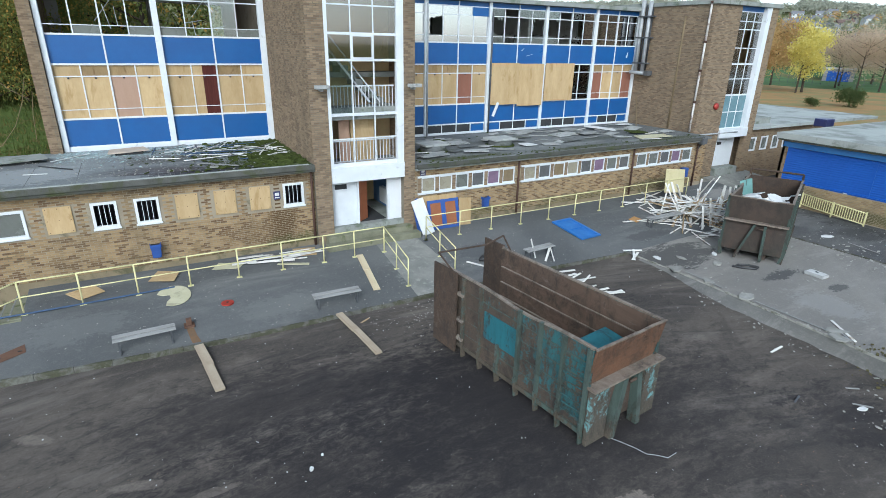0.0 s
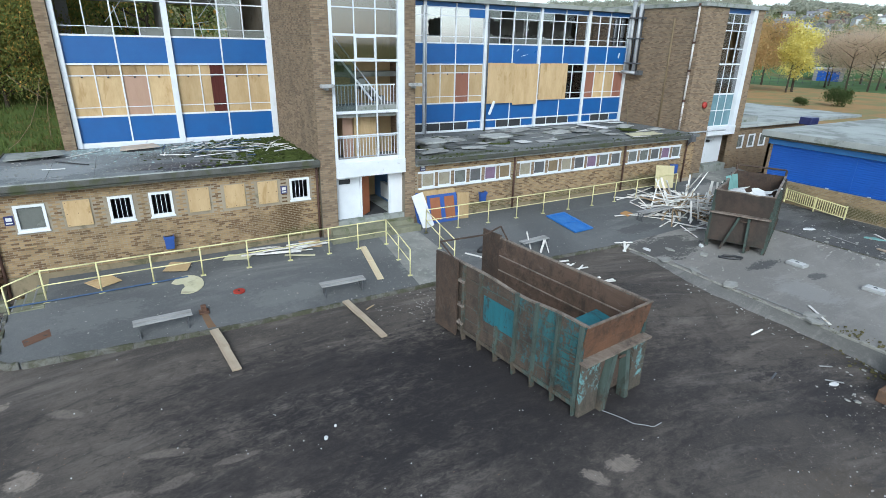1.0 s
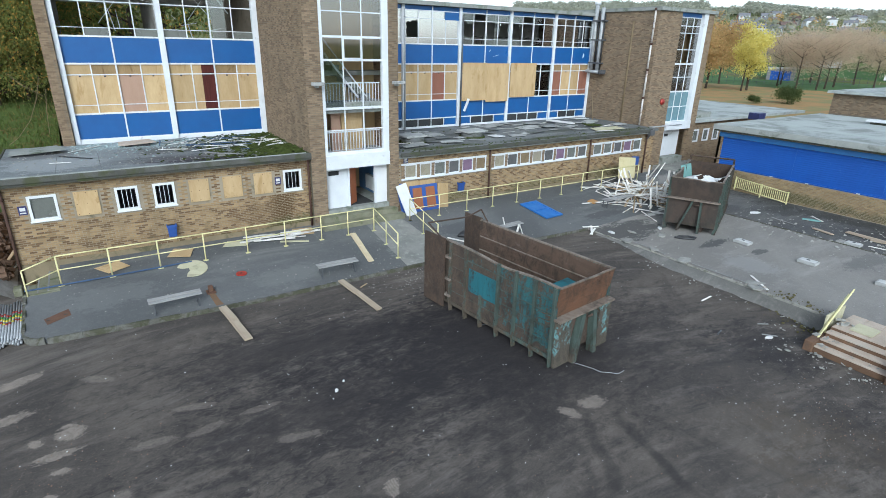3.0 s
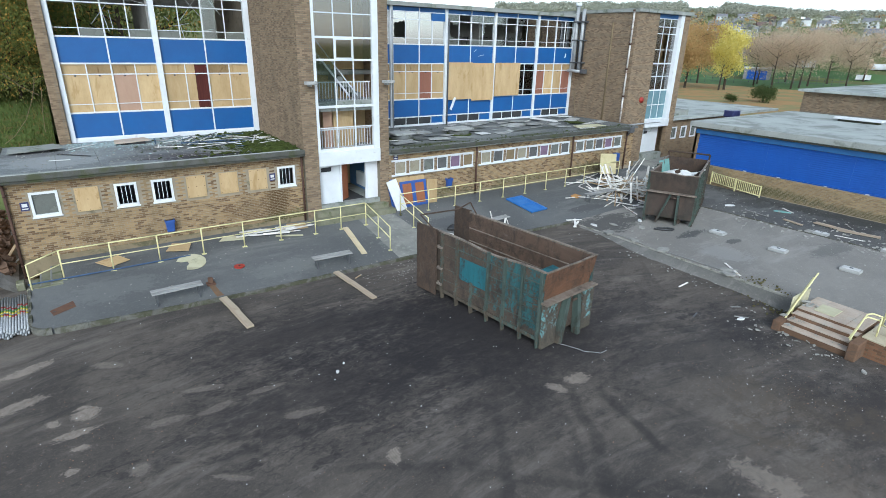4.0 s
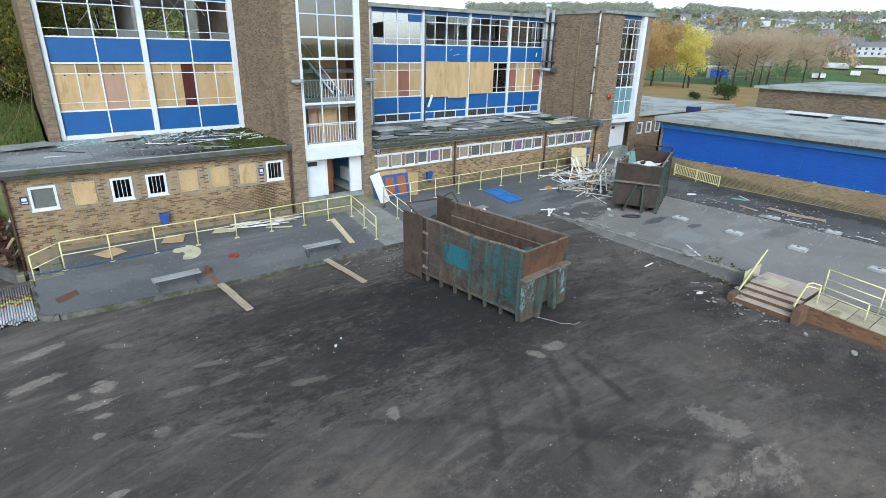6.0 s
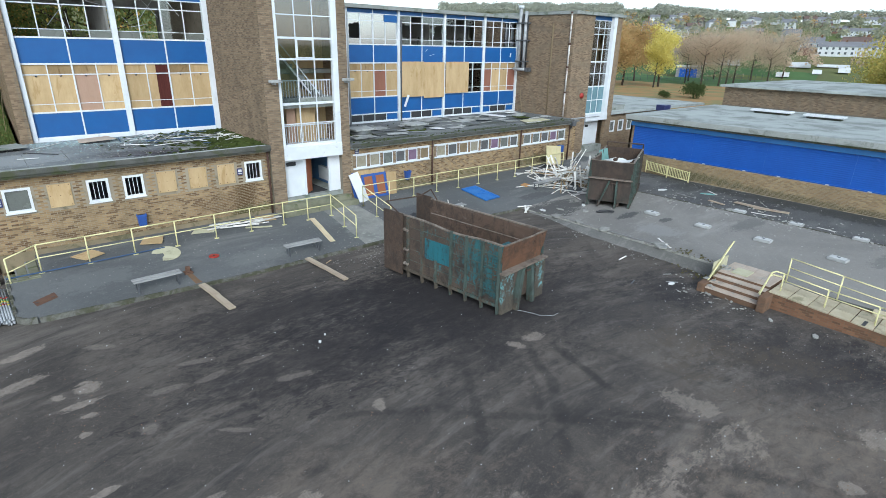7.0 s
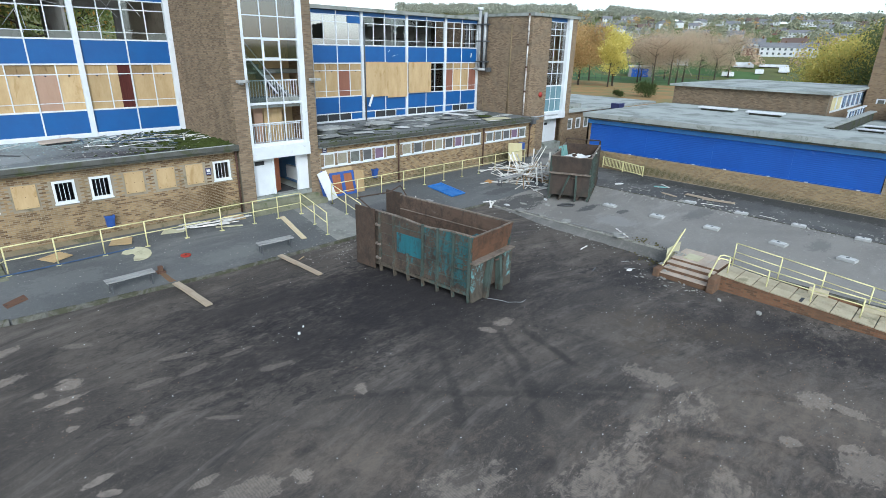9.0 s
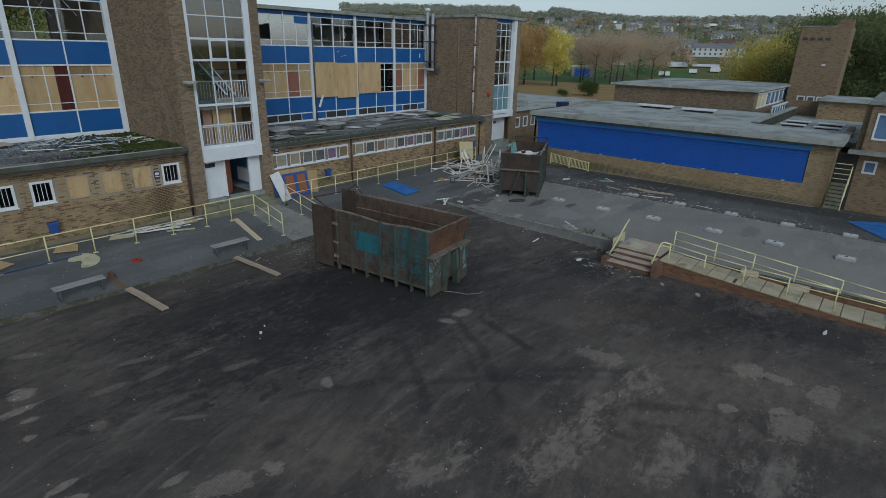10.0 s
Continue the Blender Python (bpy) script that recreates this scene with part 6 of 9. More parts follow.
XS = [-3.86, -2.34, -0.78, 0.80, 2.40, 3.95, 5.52, 6.76, 8.02]
rail_run([(-4.80, 18.55, 0.40)] + [on_pave(x, 18.9) for x in XS], "cream yellow tubular railing along the pavement")
rail_run([on_pave(8.02, 18.88), on_pave(7.93, 17.5), on_pave(7.83, 16.25)], "cream yellow railing beside the concrete path")
rail_run([on_pave(10.15, 19.3), on_pave(10.0, 17.8), on_pave(9.9, 16.4)], "cream yellow railing on the far side of the path")
rail_run([on_pave(x, 19.3) for x in span(10.15, 27.0, 10)], "long cream yellow railing in front of the window strip")
bm = bmesh.new()
tube(bm, [(-4.9, 18.84, 0.66), (-2.4, 18.86, 0.655), (-0.2, 18.9, 0.66), (0.3, 18.92, 0.66)], 0.03, 6)
tagged(part("pipe_length", bm, M_BLUEPIPE), "blue plastic pipe lying along the railing", "pipe")

# concrete path between the railings
bm = bmesh.new()
ys = span(15.5, 19.7, 8)
rows_ = [[bm.verts.new((x, y, pave(x, y) + 0.014)) for x in span(7.98 - 0.03 * (20 - y), 10.1 + 0.06 * (16 - y), 4)] for y in ys]
for j in range(8):
    for i in range(4):
        bm.faces.new((rows_[j][i], rows_[j][i + 1], rows_[j + 1][i + 1], rows_[j + 1][i]))
tagged(part("pavement_path", bm, M_PATH), "gritty pale concrete path down from the entrance", "pavement", kind="structure")

# side steps at the left end
ss = thing("side_steps", "three mossy concrete steps at the end of the pavement", "steps", kind="structure")
for k in range(3):
    box("step", (-4.96 + 0.35 * k, 18.68, 0.0), (-4.61 + 0.35 * k, 20.57, 0.20 + 0.203 * k), M_STEP, ss, edge=0.02)
    box("nosing", (-4.97 + 0.35 * k, 18.68, 0.18 + 0.203 * k), (-4.91 + 0.35 * k, 20.57, 0.206 + 0.203 * k), M_PATH, ss, "worn pale nosing", edge=0.008)
box("cheek", (-4.95, 18.56, 0.0), (-3.9, 18.68, 0.585), M_STEP, ss, "low concrete edge beside the steps", edge=0.015)


def bench(x, y, ang, length=1.62):
    z = pave(x, y)
    t = thing("bench", "weathered grey slatted bench on thin metal legs", "bench", "yard benches", at=pose(x, y, z, 4, 0, ang))
    for k in range(2):
        d = -0.19 + 0.215 * k
        box("slat", (-length / 2, d, 0.415), (length / 2, d + 0.16, 0.455), M_GREYWOOD, t, edge=0.008)
    for s in (-1, 1):
        xx = s * (length / 2 - 0.14)
        box("leg", (xx - 0.02, -0.17, 0.0), (xx + 0.02, -0.13, 0.415), M_GALVDARK, t)
        box("leg", (xx - 0.02, 0.13, 0.0), (xx + 0.02, 0.17, 0.415), M_GALVDARK, t)
        box("crossbar", (xx - 0.02, -0.17, 0.38), (xx + 0.02, 0.17, 0.414), M_GALVDARK, t)
        box("foot", (xx - 0.03, -0.2, -0.01), (xx + 0.03, 0.2, 0.02), M_GALVDARK, t)
    return t


bench(-0.72, 16.03, 1.5)
bench(5.05, 16.08, -2)
bench(22.3, 16.85, 0, 2.4)
bench(13.95, 16.35, 4, 1.5)


def plank(name, p, q, w, th, material, label, lift=0.0, cat="plank"):
    """A board laid from p to q."""
    p, q = Vector(p), Vector(q)
    d = q - p
    turn = Matrix((d.normalized(), Vector((0, 0, 1)).cross(d).normalized(), d.cross(Vector((0, 0, 1)).cross(d)).normalized())).transposed().to_4x4()
    ob = box(name, (0, -w / 2, 0), (d.length, w / 2, th), material, None, edge=min(0.006, th / 3))
    ob.matrix_basis = Matrix.Translation(p + Vector((0, 0, lift))) @ turn
    return tagged(ob, label, cat)


plank("plank", (0.60, 15.42, 0.13), (0.74, 14.25, 0.078), 0.26, 0.06, M_PLANK, "short weathered plank lapped over a longer one at the kerb")
plank("plank", (0.70, 14.45, 0.085), (0.84, 13.0, 0.02), 0.25, 0.06, M_PLANK, "thick weathered plank lying off the kerb onto the asphalt")
plank("plank", (4.90, 15.45, 0.13), (5.03, 14.25, 0.08), 0.24, 0.06, M_PLANK, "short weathered plank lapped over a longer one at the kerb")
plank("plank", (5.03, 14.42, 0.085), (5.18, 12.75, 0.02), 0.22, 0.06, M_PLANK, "thick weathered plank lying off the kerb onto the asphalt")
plank("plank", (6.98, 18.95, 0.63), (6.82, 17.75, 0.47), 0.26, 0.035, M_PALEPLANK, "short pale board lapped over a longer one on the tarmac slope")
plank("plank", (6.86, 17.95, 0.47), (6.64, 16.36, 0.255), 0.25, 0.035, M_PALEPLANK, "cream stained board lying on the tarmac slope")
plank("stick", (5.4, 14.75, 0.01), (5.75, 14.95, 0.01), 0.05, 0.03, M_WOOD, "short timber offcut on the asphalt", cat="offcut")
stump = thing("post_stump", "sawn rusty post stump with a rust streak running from it", "stump")
box("post", (0.40, 16.5, 0.2), (0.56, 16.66, 0.52), M_RUSTPLATE, stump, edge=0.015)
box("base", (0.33, 16.43, 0.25), (0.63, 16.73, 0.32), M_RUSTPLATE, stump, edge=0.01)
bm = bmesh.new()
pts = [(0.38, 16.45), (0.58, 16.45), (0.63, 15.98), (0.70, 15.64), (0.46, 15.64), (0.42, 15.98)]
vs = [bm.verts.new((x, y, pave(x, y) + 0.006)) for x, y in pts]
bm.faces.new(vs)
part("rust_streak", bm, M_RUSTSTAIN, stump, "brown rust streak")
bm = bmesh.new()
rod(bm, (1.74, 17.4, 0.38), (1.74, 17.4, 0.425), 0.2, 18)
disc = thing("red_disc", "round red plastic base plate lying on the tarmac", "disc")
part("plate", bm, M_REDPLASTIC, disc)
bar("hub", (1.74, 17.4, 0.42), (1.74, 17.4, 0.44), 0.04, M_RUBBER, disc)
mh = thing("cover_plate", "rusty rectangular inspection cover in the tarmac", "cover")
bm = bmesh.new()
vs = [bm.verts.new((x, y, pave(x, y) + 0.012)) for x, y in ((-4.37, 16.95), (-4.28, 16.6), (-3.65, 16.9), (-3.72, 17.3))]
bm.faces.new(vs)
part("lid", bm, M_RUSTPLATE, mh)
bm = bmesh.new()
for x, y in ((-4.25, 16.85), (-3.8, 17.0)):
    slab(bm, (x - 0.05, y - 0.02, pave(x, y) + 0.012), (x + 0.05, y + 0.02, pave(x, y) + 0.02))
part("lifting_slot", bm, M_RUBBER, mh)


def flat_board(pts, material, label, tilt=0.015, th=0.018, cat="board"):
    """A sheet lying on the pavement, its outline given corner by corner."""
    bm = bmesh.new()
    lo = [bm.verts.new((x, y, pave(x, y) + tilt)) for x, y in pts]
    hi = [bm.verts.new((v.co.x, v.co.y, v.co.z + th)) for v in lo]
    bm.faces.new(lo[::-1])
    bm.faces.new(hi)
    for k in range(len(pts)):
        n = (k + 1) % len(pts)
        bm.faces.new((lo[k], lo[n], hi[n], hi[k]))
    return tagged(part("loose_board", bm, material), label, cat, "loose boards")


flat_board([(-2.86, 19.73), (-2.44, 19.15), (-1.74, 19.47), (-2.08, 20.05)], M_PLY, "square plywood sheet lying behind the railing", 0.03)
flat_board([(-0.46, 19.62), (0.32, 19.34), (0.55, 19.99), (-0.13, 20.26)], M_PLY, "square plywood sheet lying behind the railing", 0.05)
cres = [(0.22 + 0.62 * math.cos(radians(a)) * 0.85, 18.42 + 0.62 * math.sin(radians(a))) for a in range(-122, 160, 20)]
flat_board(cres + [(-0.12, 18.52), (0.1, 18.5), (0.12, 18.28), (0.0, 18.12)], M_CREAMGREY, "round cream table top with a bite broken out of it", 0.02)
flat_board([(1.6, 19.75), (2.5, 19.55), (2.75, 19.85), (1.9, 20.2)], M_CREAMGREY, "grey green board lying by the wall", 0.02)
flat_board([(4.6, 19.75), (5.45, 19.6), (5.55, 20.25), (4.7, 20.4)], M_PLY, "plywood sheet lying below the wall", 0.02)
random.seed(21)
for k in range(12):
    x, y = random.uniform(2.3, 4.6), random.uniform(19.5, 20.3)
    a = random.uniform(-0.25, 0.15)
    l = random.uniform(0.8, 1.7)
    plank("timber_strip", (x, y, pave(x, y) + 0.02 + 0.02 * (k % 4)), (x + l, y + a, pave(x, y + a) + 0.03 + 0.02 * (k % 3)), random.uniform(0.06, 0.16), 0.025, M_PALEWOOD, "pale painted timber strip piled below the brick wall", cat="timber strip")
plank("timber_strip", (3.85, 19.35, 0.67), (4.95, 18.95, 0.63), 0.16, 0.03, M_CREAMGREY, "grey board lying on the tarmac by the railing", cat="timber strip")


def litter_bin(x, y, z, label):
    t = thing("litter_bin", label, "bin", "litter bins")
    bm = bmesh.new()
    slab(bm, (x - 0.165, y - 0.24, z), (x + 0.165, y, z + 0.48))
    for v in bm.verts:
        if v.co.z < z + 0.1:
            v.co.x = x + (v.co.x - x) * 0.86
            v.co.y = y + (v.co.y - y) * 0.86
    bmesh.ops.bevel(bm, geom=list(bm.edges), offset=0.02, segments=2, affect="EDGES")
    part("body", bm, M_BIN, t)
    # the body is closed; a black plate stands for the shade inside
    box("mouth", (x - 0.13, y - 0.20, z + 0.478), (x + 0.13, y - 0.03, z + 0.484), M_RUBBER, t, "black plate painted as the shaded open mouth")
    bm = bmesh.new()
    slab(bm, (x - 0.18, y - 0.255, z + 0.40), (x + 0.18, y - 0.235, z + 0.51))
    slab(bm, (x - 0.18, y - 0.235, z + 0.40), (x - 0.16, y + 0.0, z + 0.51))
    slab(bm, (x + 0.16, y - 0.235, z + 0.40), (x + 0.18, y + 0.0, z + 0.51))
    part("rim", bm, M_BIN, t)
    box("bracket", (x - 0.1, y - 0.01, z + 0.2), (x + 0.1, y + 0.05, z + 0.4), M_GALV, t)
    return t


litter_bin(-0.05, 20.55, 1.27, "blue plastic litter bin fixed to the brick wall")
litter_bin(13.85, 20.45, 1.38, "blue plastic litter bin fixed to the brick wall")
for x, z, y in ((-4.55, 2.95, 20.6), (4.33, 3.0, 20.6), (10.6, 3.34, 20.5)):
    sg = thing("wall_sign", "small dark blue camera sign with pale marks on the brick", "sign", "wall signs")
    box("plate", (x - 0.13, y - 0.02, z - 0.16), (x + 0.13, y - 0.003, z + 0.16), M_SIGN, sg, edge=0.004)
    box("mark", (x - 0.08, y - 0.026, z - 0.02), (x + 0.08, y - 0.021, z + 0.1), M_WHITEBOARD, sg)
    box("mark", (x - 0.09, y - 0.026, z - 0.11), (x + 0.09, y - 0.021, z - 0.07), M_WHITEBOARD, sg)

# doors and panels leaning by the entrance
def leaning(x0, x1, h, base_y, material, label, rake=16, roll=0.0, extra=None):
    t = thing("propped_door", label, "door", "propped doors", at=pose((x0 + x1) / 2, base_y, pave(x0, base_y) + 0.01, -rake, roll, 0))
    w = (x1 - x0) / 2
    box("sheet", (-w, 0, 0), (w, 0.035, h), material, t, edge=0.004)
    if extra:
        extra(t, w, h)
    return t


def blue_frame(t, w, h):
    for a, b, c, d in ((-w, w, 0, 0.13), (-w, w, h - 0.13, h), (-w, -w + 0.15, 0.13, h - 0.13), (w - 0.15, w, 0.13, h - 0.13), (-0.11, 0.11, 0.13, h - 0.13)):
        box("frame", (a, -0.02, c), (b, -0.001, d), M_BIN, t, "blue painted frame")


leaning(10.75, 12.35, 1.32, 20.10, M_ORANGE, "brown panel in a blue frame leaning on the wall", 14, 0, blue_frame)
leaning(10.55, 12.3, 1.5, 20.22, M_PLY, "plywood sheet leaning on the brick wall", 10, 0)
leaning(10.28, 10.86, 1.62, 19.78, M_WHITEBOARD, "white door leaf leaning aslant on the stack", 18, -14)
leaning(12.3, 12.95, 1.25, 20.15, M_PLY, "plywood offcut leaning on the wall", 12, 6)
leaning(10.18, 10.5, 1.5, 20.1, M_BIN, "blue door edge leaning on the stack", 14, -6)

# blue panel lying on the slope
bp = thing("blue_door", "bright blue door frame lying flat on the tarmac", "door")
tilt = pose(17.42, 17.9, pave(17.4, 17.9) + 0.03, 8.0, 0, 4)
for a, b, c, d in ((-0.62, 0.62, -1.0, -0.88), (-0.62, 0.62, 0.88, 1.0), (-0.62, -0.5, -0.88, 0.88), (0.5, 0.62, -0.88, 0.88), (-0.5, 0.5, -0.05, 0.05)):
    box("frame", (a, c, 0), (b, d, 0.07), M_BLUESHEET, bp, m=tilt)
box("sheet", (-0.6, -0.98, 0.0), (0.6, 0.98, 0.03), M_BLUESHEET, bp, m=tilt)

# ---- steps and ramp between the yard and the court ----
rs = thing("yard_steps", "worn red brick steps up from the asphalt to the court", "steps", kind="structure")
TOP = 0.66
for k in range(3):
    z = 0.2 + 0.155 * k
    x0 = 15.38 + 0.30 * k
    box("step", (x0, 1.55, 0.0), (x0 + 0.36, 3.45, z), M_STEPBRICK, rs, edge=0.012)
    box("tread", (x0 - 0.02, 1.55, z), (x0 + 0.34, 3.45, z + 0.045), M_STEPTOP, rs, "worn stone tread", edge=0.012)
box("landing", (16.28, 1.55, 0.0), (17.82, 3.45, TOP - 0.03), M_STEPBRICK, rs)
for i in range(4):
    for j in range(4):
        box("tile", (16.29 + 0.38 * i, 1.56 + 0.472 * j, TOP - 0.03), (16.662 + 0.38 * i, 2.02 + 0.472 * j, TOP), M_STEPTOP, rs, edge=0.006)
box("cheek", (15.30, 3.45, 0.0), (17.3, 3.72, 0.36), M_STEPBRICK, rs, "broken brick cheek wall", edge=0.02)
box("cheek", (15.24, 1.28, 0.0), (16.2, 1.55, 0.60), M_STEPBRICK, rs, "brick cheek wall", edge=0.02)
box("slab_loose", (16.5, 2.45, TOP + 0.004), (17.2, 3.05, TOP + 0.035), M_CREAMGREY, rs, m=pose(0, 0, 0), edge=0.006)


def ramp_z(y):
    """Top of the ramp, an even fall that flattens towards its foot."""
    return 0.64 - 0.063 * (1.3 - y) if y > -5.0 else max(0.12, 0.243 - 0.02 * (-5.0 - y))


RXW = 15.90          # near face of the ramp wall
rw = thing("ramp_wall", "low red brick retaining wall beside the paved ramp", "wall", kind="structure")
bm = bmesh.new()
ys = span(1.4, -12.0, 20)
ring = [[bm.verts.new((x, y, z)) for x, z in ((RXW, -0.02), (RXW + 0.22, -0.02), (RXW + 0.22, ramp_z(y) - 0.035), (RXW, ramp_z(y) - 0.035))] for y in ys]
for p, q in zip(ring, ring[1:]):
    for k in range(4):
        n = (k + 1) % 4
        bm.faces.new((p[k], p[n], q[n], q[k]))
bm.faces.new(ring[0][::-1])
bm.faces.new(ring[-1])
part("brickwork", bm, M_BRICK_R, rw)
fl = thing("ramp_paving", "pale square paving flags on the sloping ramp", "paving", kind="structure")
random.seed(6)
y = 1.45
while y > -11.6:
    slope = math.atan2(ramp_z(y) - ramp_z(y - 0.62), 0.62)
    for x0, x1 in ((RXW - 0.04, RXW + 0.62), (RXW + 0.63, RXW + 1.27)):
        b = box("flag", (x0 + 0.008, y - 0.612, 0), (x1 - 0.008, y - 0.008, 0.05), M_SLAB, fl, edge=0.008)
        b.matrix_basis = Matrix.Translation((0, y, ramp_z(y) - 0.05)) @ Matrix.Rotation(slope, 4, "X") @ Matrix.Translation((0, -y, random.uniform(-0.008, 0.008)))
    y -= 0.63
# solid black strip laid on the flags for the shade in a gap
box("open_joint", (RXW - 0.02, -1.46, ramp_z(-1.5)), (RXW + 0.42, -1.36, ramp_z(-1.4) + 0.012), M_RUBBER, fl, "black strip painted as the shaded gap between two flags")
for y, l in ((-1.7, 0.62), (-3.4, 0.7)):
    sl = box("leaning_slab", (-0.03, -l / 2, 0), (0.03, l / 2, 0.25), M_SLAB, None, edge=0.012)
    sl.matrix_basis = pose(17.02, y, ramp_z(y) + 0.01, 0, 22, 3)
    tagged(sl, "pale paving slab leaning on the dark retaining wall", "slab", "leaning slabs")
bed = box("ramp_bed", (RXW + 0.22, -12.0, -0.05), (17.2, 1.5, 0.22), M_CONC)
tagged(bed, "concrete bed under the ramp", "ramp", kind="structure")
rt = wall("wall_retaining", "y", 17.20, 0.10, -12.0, 1.2, -0.02, 0.52, M_BRICK_R, (), "low dark brick retaining wall at the edge of the court")
box("coping", (17.17, -12.0, 0.52), (17.36, 1.2, 0.56), M_KERB, rt, "thin coping", edge=0.01)


def court_rail(pts, label, bars=(1.02, 0.55)):
    return rail_run(pts, label, "yellow court railings", bars, False)


court_rail([(17.30, y, 0.56 - 0.086 * (1.37 - y)) for y in (1.37, -0.29, -1.72, -3.17, -4.65, -6.1, -7.6)], "cream yellow tubular railing at the court edge above the ramp", (1.02, 0.66))
court_rail([(16.25, y, 0.25 + 0.31 * math.exp(0.42 * (y - 1.5))) for y in (1.2, -0.2, -1.64, -3.12, -4.6, -6.1, -7.6)], "cream yellow tubular railing down the ramp", (0.77, 0.53))
hr = thing("hand_rail", "bent cream yellow handrail down the brick steps", "railing", "step handrails")
bm = bmesh.new()
tube(bm, [(16.25, 1.2, 1.30), (16.1, 1.42, 1.36), (15.95, 1.5, 1.34), (15.84, 1.52, 1.22), (15.62, 1.62, 0.62), (15.58, 1.62, 0.5)], 0.026, 8)
tube(bm, [(16.3, 1.25, 1.14), (16.12, 1.5, 1.2), (16.0, 1.56, 1.16), (15.72, 1.7, 0.5)], 0.024, 8)
tube(bm, [(16.25, 1.2, 0.58), (16.25, 1.2, 1.30)], 0.024, 8)
part("rail", bm, M_YELLOW, hr)
hr = thing("hand_rail", "leaning cream yellow handrail beside the brick steps", "railing", "step handrails")
bm = bmesh.new()
tube(bm, [(15.75, 3.55, 0.32), (17.72, 3.6, 1.52)], 0.028, 8)
tube(bm, [(15.95, 3.62, 0.34), (17.6, 3.66, 1.36)], 0.024, 8)
tube(bm, [(16.3, 3.58, 0.36), (16.3, 3.57, 0.68)], 0.026, 8)
part("rail", bm, M_YELLOW, hr)
bd = box("leaning_board", (16.3, 3.64, 0.35), (17.6, 3.67, 0.95), M_CREAMGREY, None)
tagged(bd, "cream board fixed between the handrails", "board")

# loose concrete pads in rows across the court
def pad(x, y, ang, s=1.0, label="pale concrete pad with a bolt socket on the tarmac"):
    t = thing("concrete_pad", label, "pad", "concrete pads", at=pose(x, y, court(x, y), 0, 0, ang))
    box("block", (-0.22 * s, -0.36 * s, 0), (0.22 * s, 0.36 * s, 0.13 * s), M_PADSTONE, t, edge=0.02)
    box("lid", (-0.17 * s, -0.30 * s, 0.13 * s), (0.17 * s, 0.30 * s, 0.15 * s), M_PADTOP, t, edge=0.008)
    box("socket", (-0.05, -0.06, 0.15 * s), (0.05, 0.06, 0.165 * s), M_GALVDARK, t)
    return t


random.seed(12)
for x, y in ((22.4, 9.65), (22.15, 6.74), (22.1, 3.93), (22.05, 0.94), (22.05, -1.7), (21.95, -4.43), (21.95, -7.2)):
    pad(x, y, random.uniform(-9, 9))
for x, y in ((26.35, 3.9), (26.2, 1.1), (26.12, -1.62), (26.22, -4.28), (26.5, 6.75), (26.2, -7.0)):
    pad(x, y, random.uniform(-9, 9), 0.9)

# yellow guard fence by the shuttered wall
fence = thing("guard_fence", "low cream yellow steel fence below the shutter wall", "fence")


def fence_z(y):
    return 0.42 + 0.085 * (y - 12.0)


for y in span(11.98, 15.05, 27):
    box("picket", (31.04, y - 0.013, fence_z(y) + 0.08), (31.07, y + 0.013, fence_z(y) + 0.66), M_YELLOW, fence)
for h in (0.08, 0.66):
    bar("rail", (31.055, 11.95, fence_z(11.95) + h), (31.055, 15.1, fence_z(15.1) + h), 0.026, M_YELLOW, fence)
for y in (11.95, 13.5, 15.1):
    box("post", (31.02, y - 0.025, fence_z(y) - 0.1), (31.09, y + 0.025, fence_z(y) + 0.72), M_YELLOW, fence)
# side stair at the end of the shuttered block
sst = thing("side_stair", "narrow steel stair with yellow rails at the end of the block", "stairs")
for k in range(7):
    box("tread", (31.6 + 0.26 * k, -3.30, 0.45 + 0.18 * k), (31.9 + 0.26 * k, -2.5, 0.58 + 0.18 * k), M_STEP, sst, edge=0.01)
bm = bmesh.new()
for h in (0.35, 0.65, 0.95):
    tube(bm, [(31.55, -3.33, 0.5 + h), (33.4, -3.33, 1.75 + h)], 0.025)
for k in range(3):
    tube(bm, [(31.55 + 0.9 * k, -3.33, 0.42 + 0.6 * k), (31.55 + 0.9 * k, -3.33, 1.45 + 0.6 * k)], 0.028)
part("rail", bm, M_YELLOW, sst)
bm = bmesh.new()
for h in (0.3, 0.6, 0.9, 1.2):
    tube(bm, [(33.45, -3.3, 1.6 + h), (33.45, -2.5, 1.6 + h)], 0.025)
part("gate_rail", bm, M_YELLOW, sst)
# flat near-black panel, its colour stands for the shade of the recess
box("wall_stair_back", (34.0, -3.45, 0.0), (34.1, -2.43, 3.4), M_DARK)
tagged(bpy.data.objects["wall_stair_back"], "near-black panel painted as the shaded recess behind the side stair", "wall", kind="structure")

# blue sheeting dropped on the court
bm = bmesh.new()
xs, ys = span(-1.6, 1.6, 16), span(-1.0, 1.0, 12)
g = [[bm.verts.new((x + 0.1 * noise.noise(Vector((x, y, 5))), y, 0.08 + 0.22 * abs(noise.noise(Vector((x * 1.3, y * 1.6, 2)))) * (1 - (x / 1.7) ** 2) * (1 - (y / 1.05) ** 2))) for x in xs] for y in ys]
for j in range(len(ys) - 1):
    for i in range(len(xs) - 1):
        bm.faces.new((g[j][i], g[j][i + 1], g[j + 1][i + 1], g[j + 1][i]))
tp = part("tarpaulin", bm, M_BLUESHEET, None, smooth=True)
tp.matrix_basis = pose(28.6, -5.6, court(28.6, -5.6) - 0.04, 0, 0, 35)
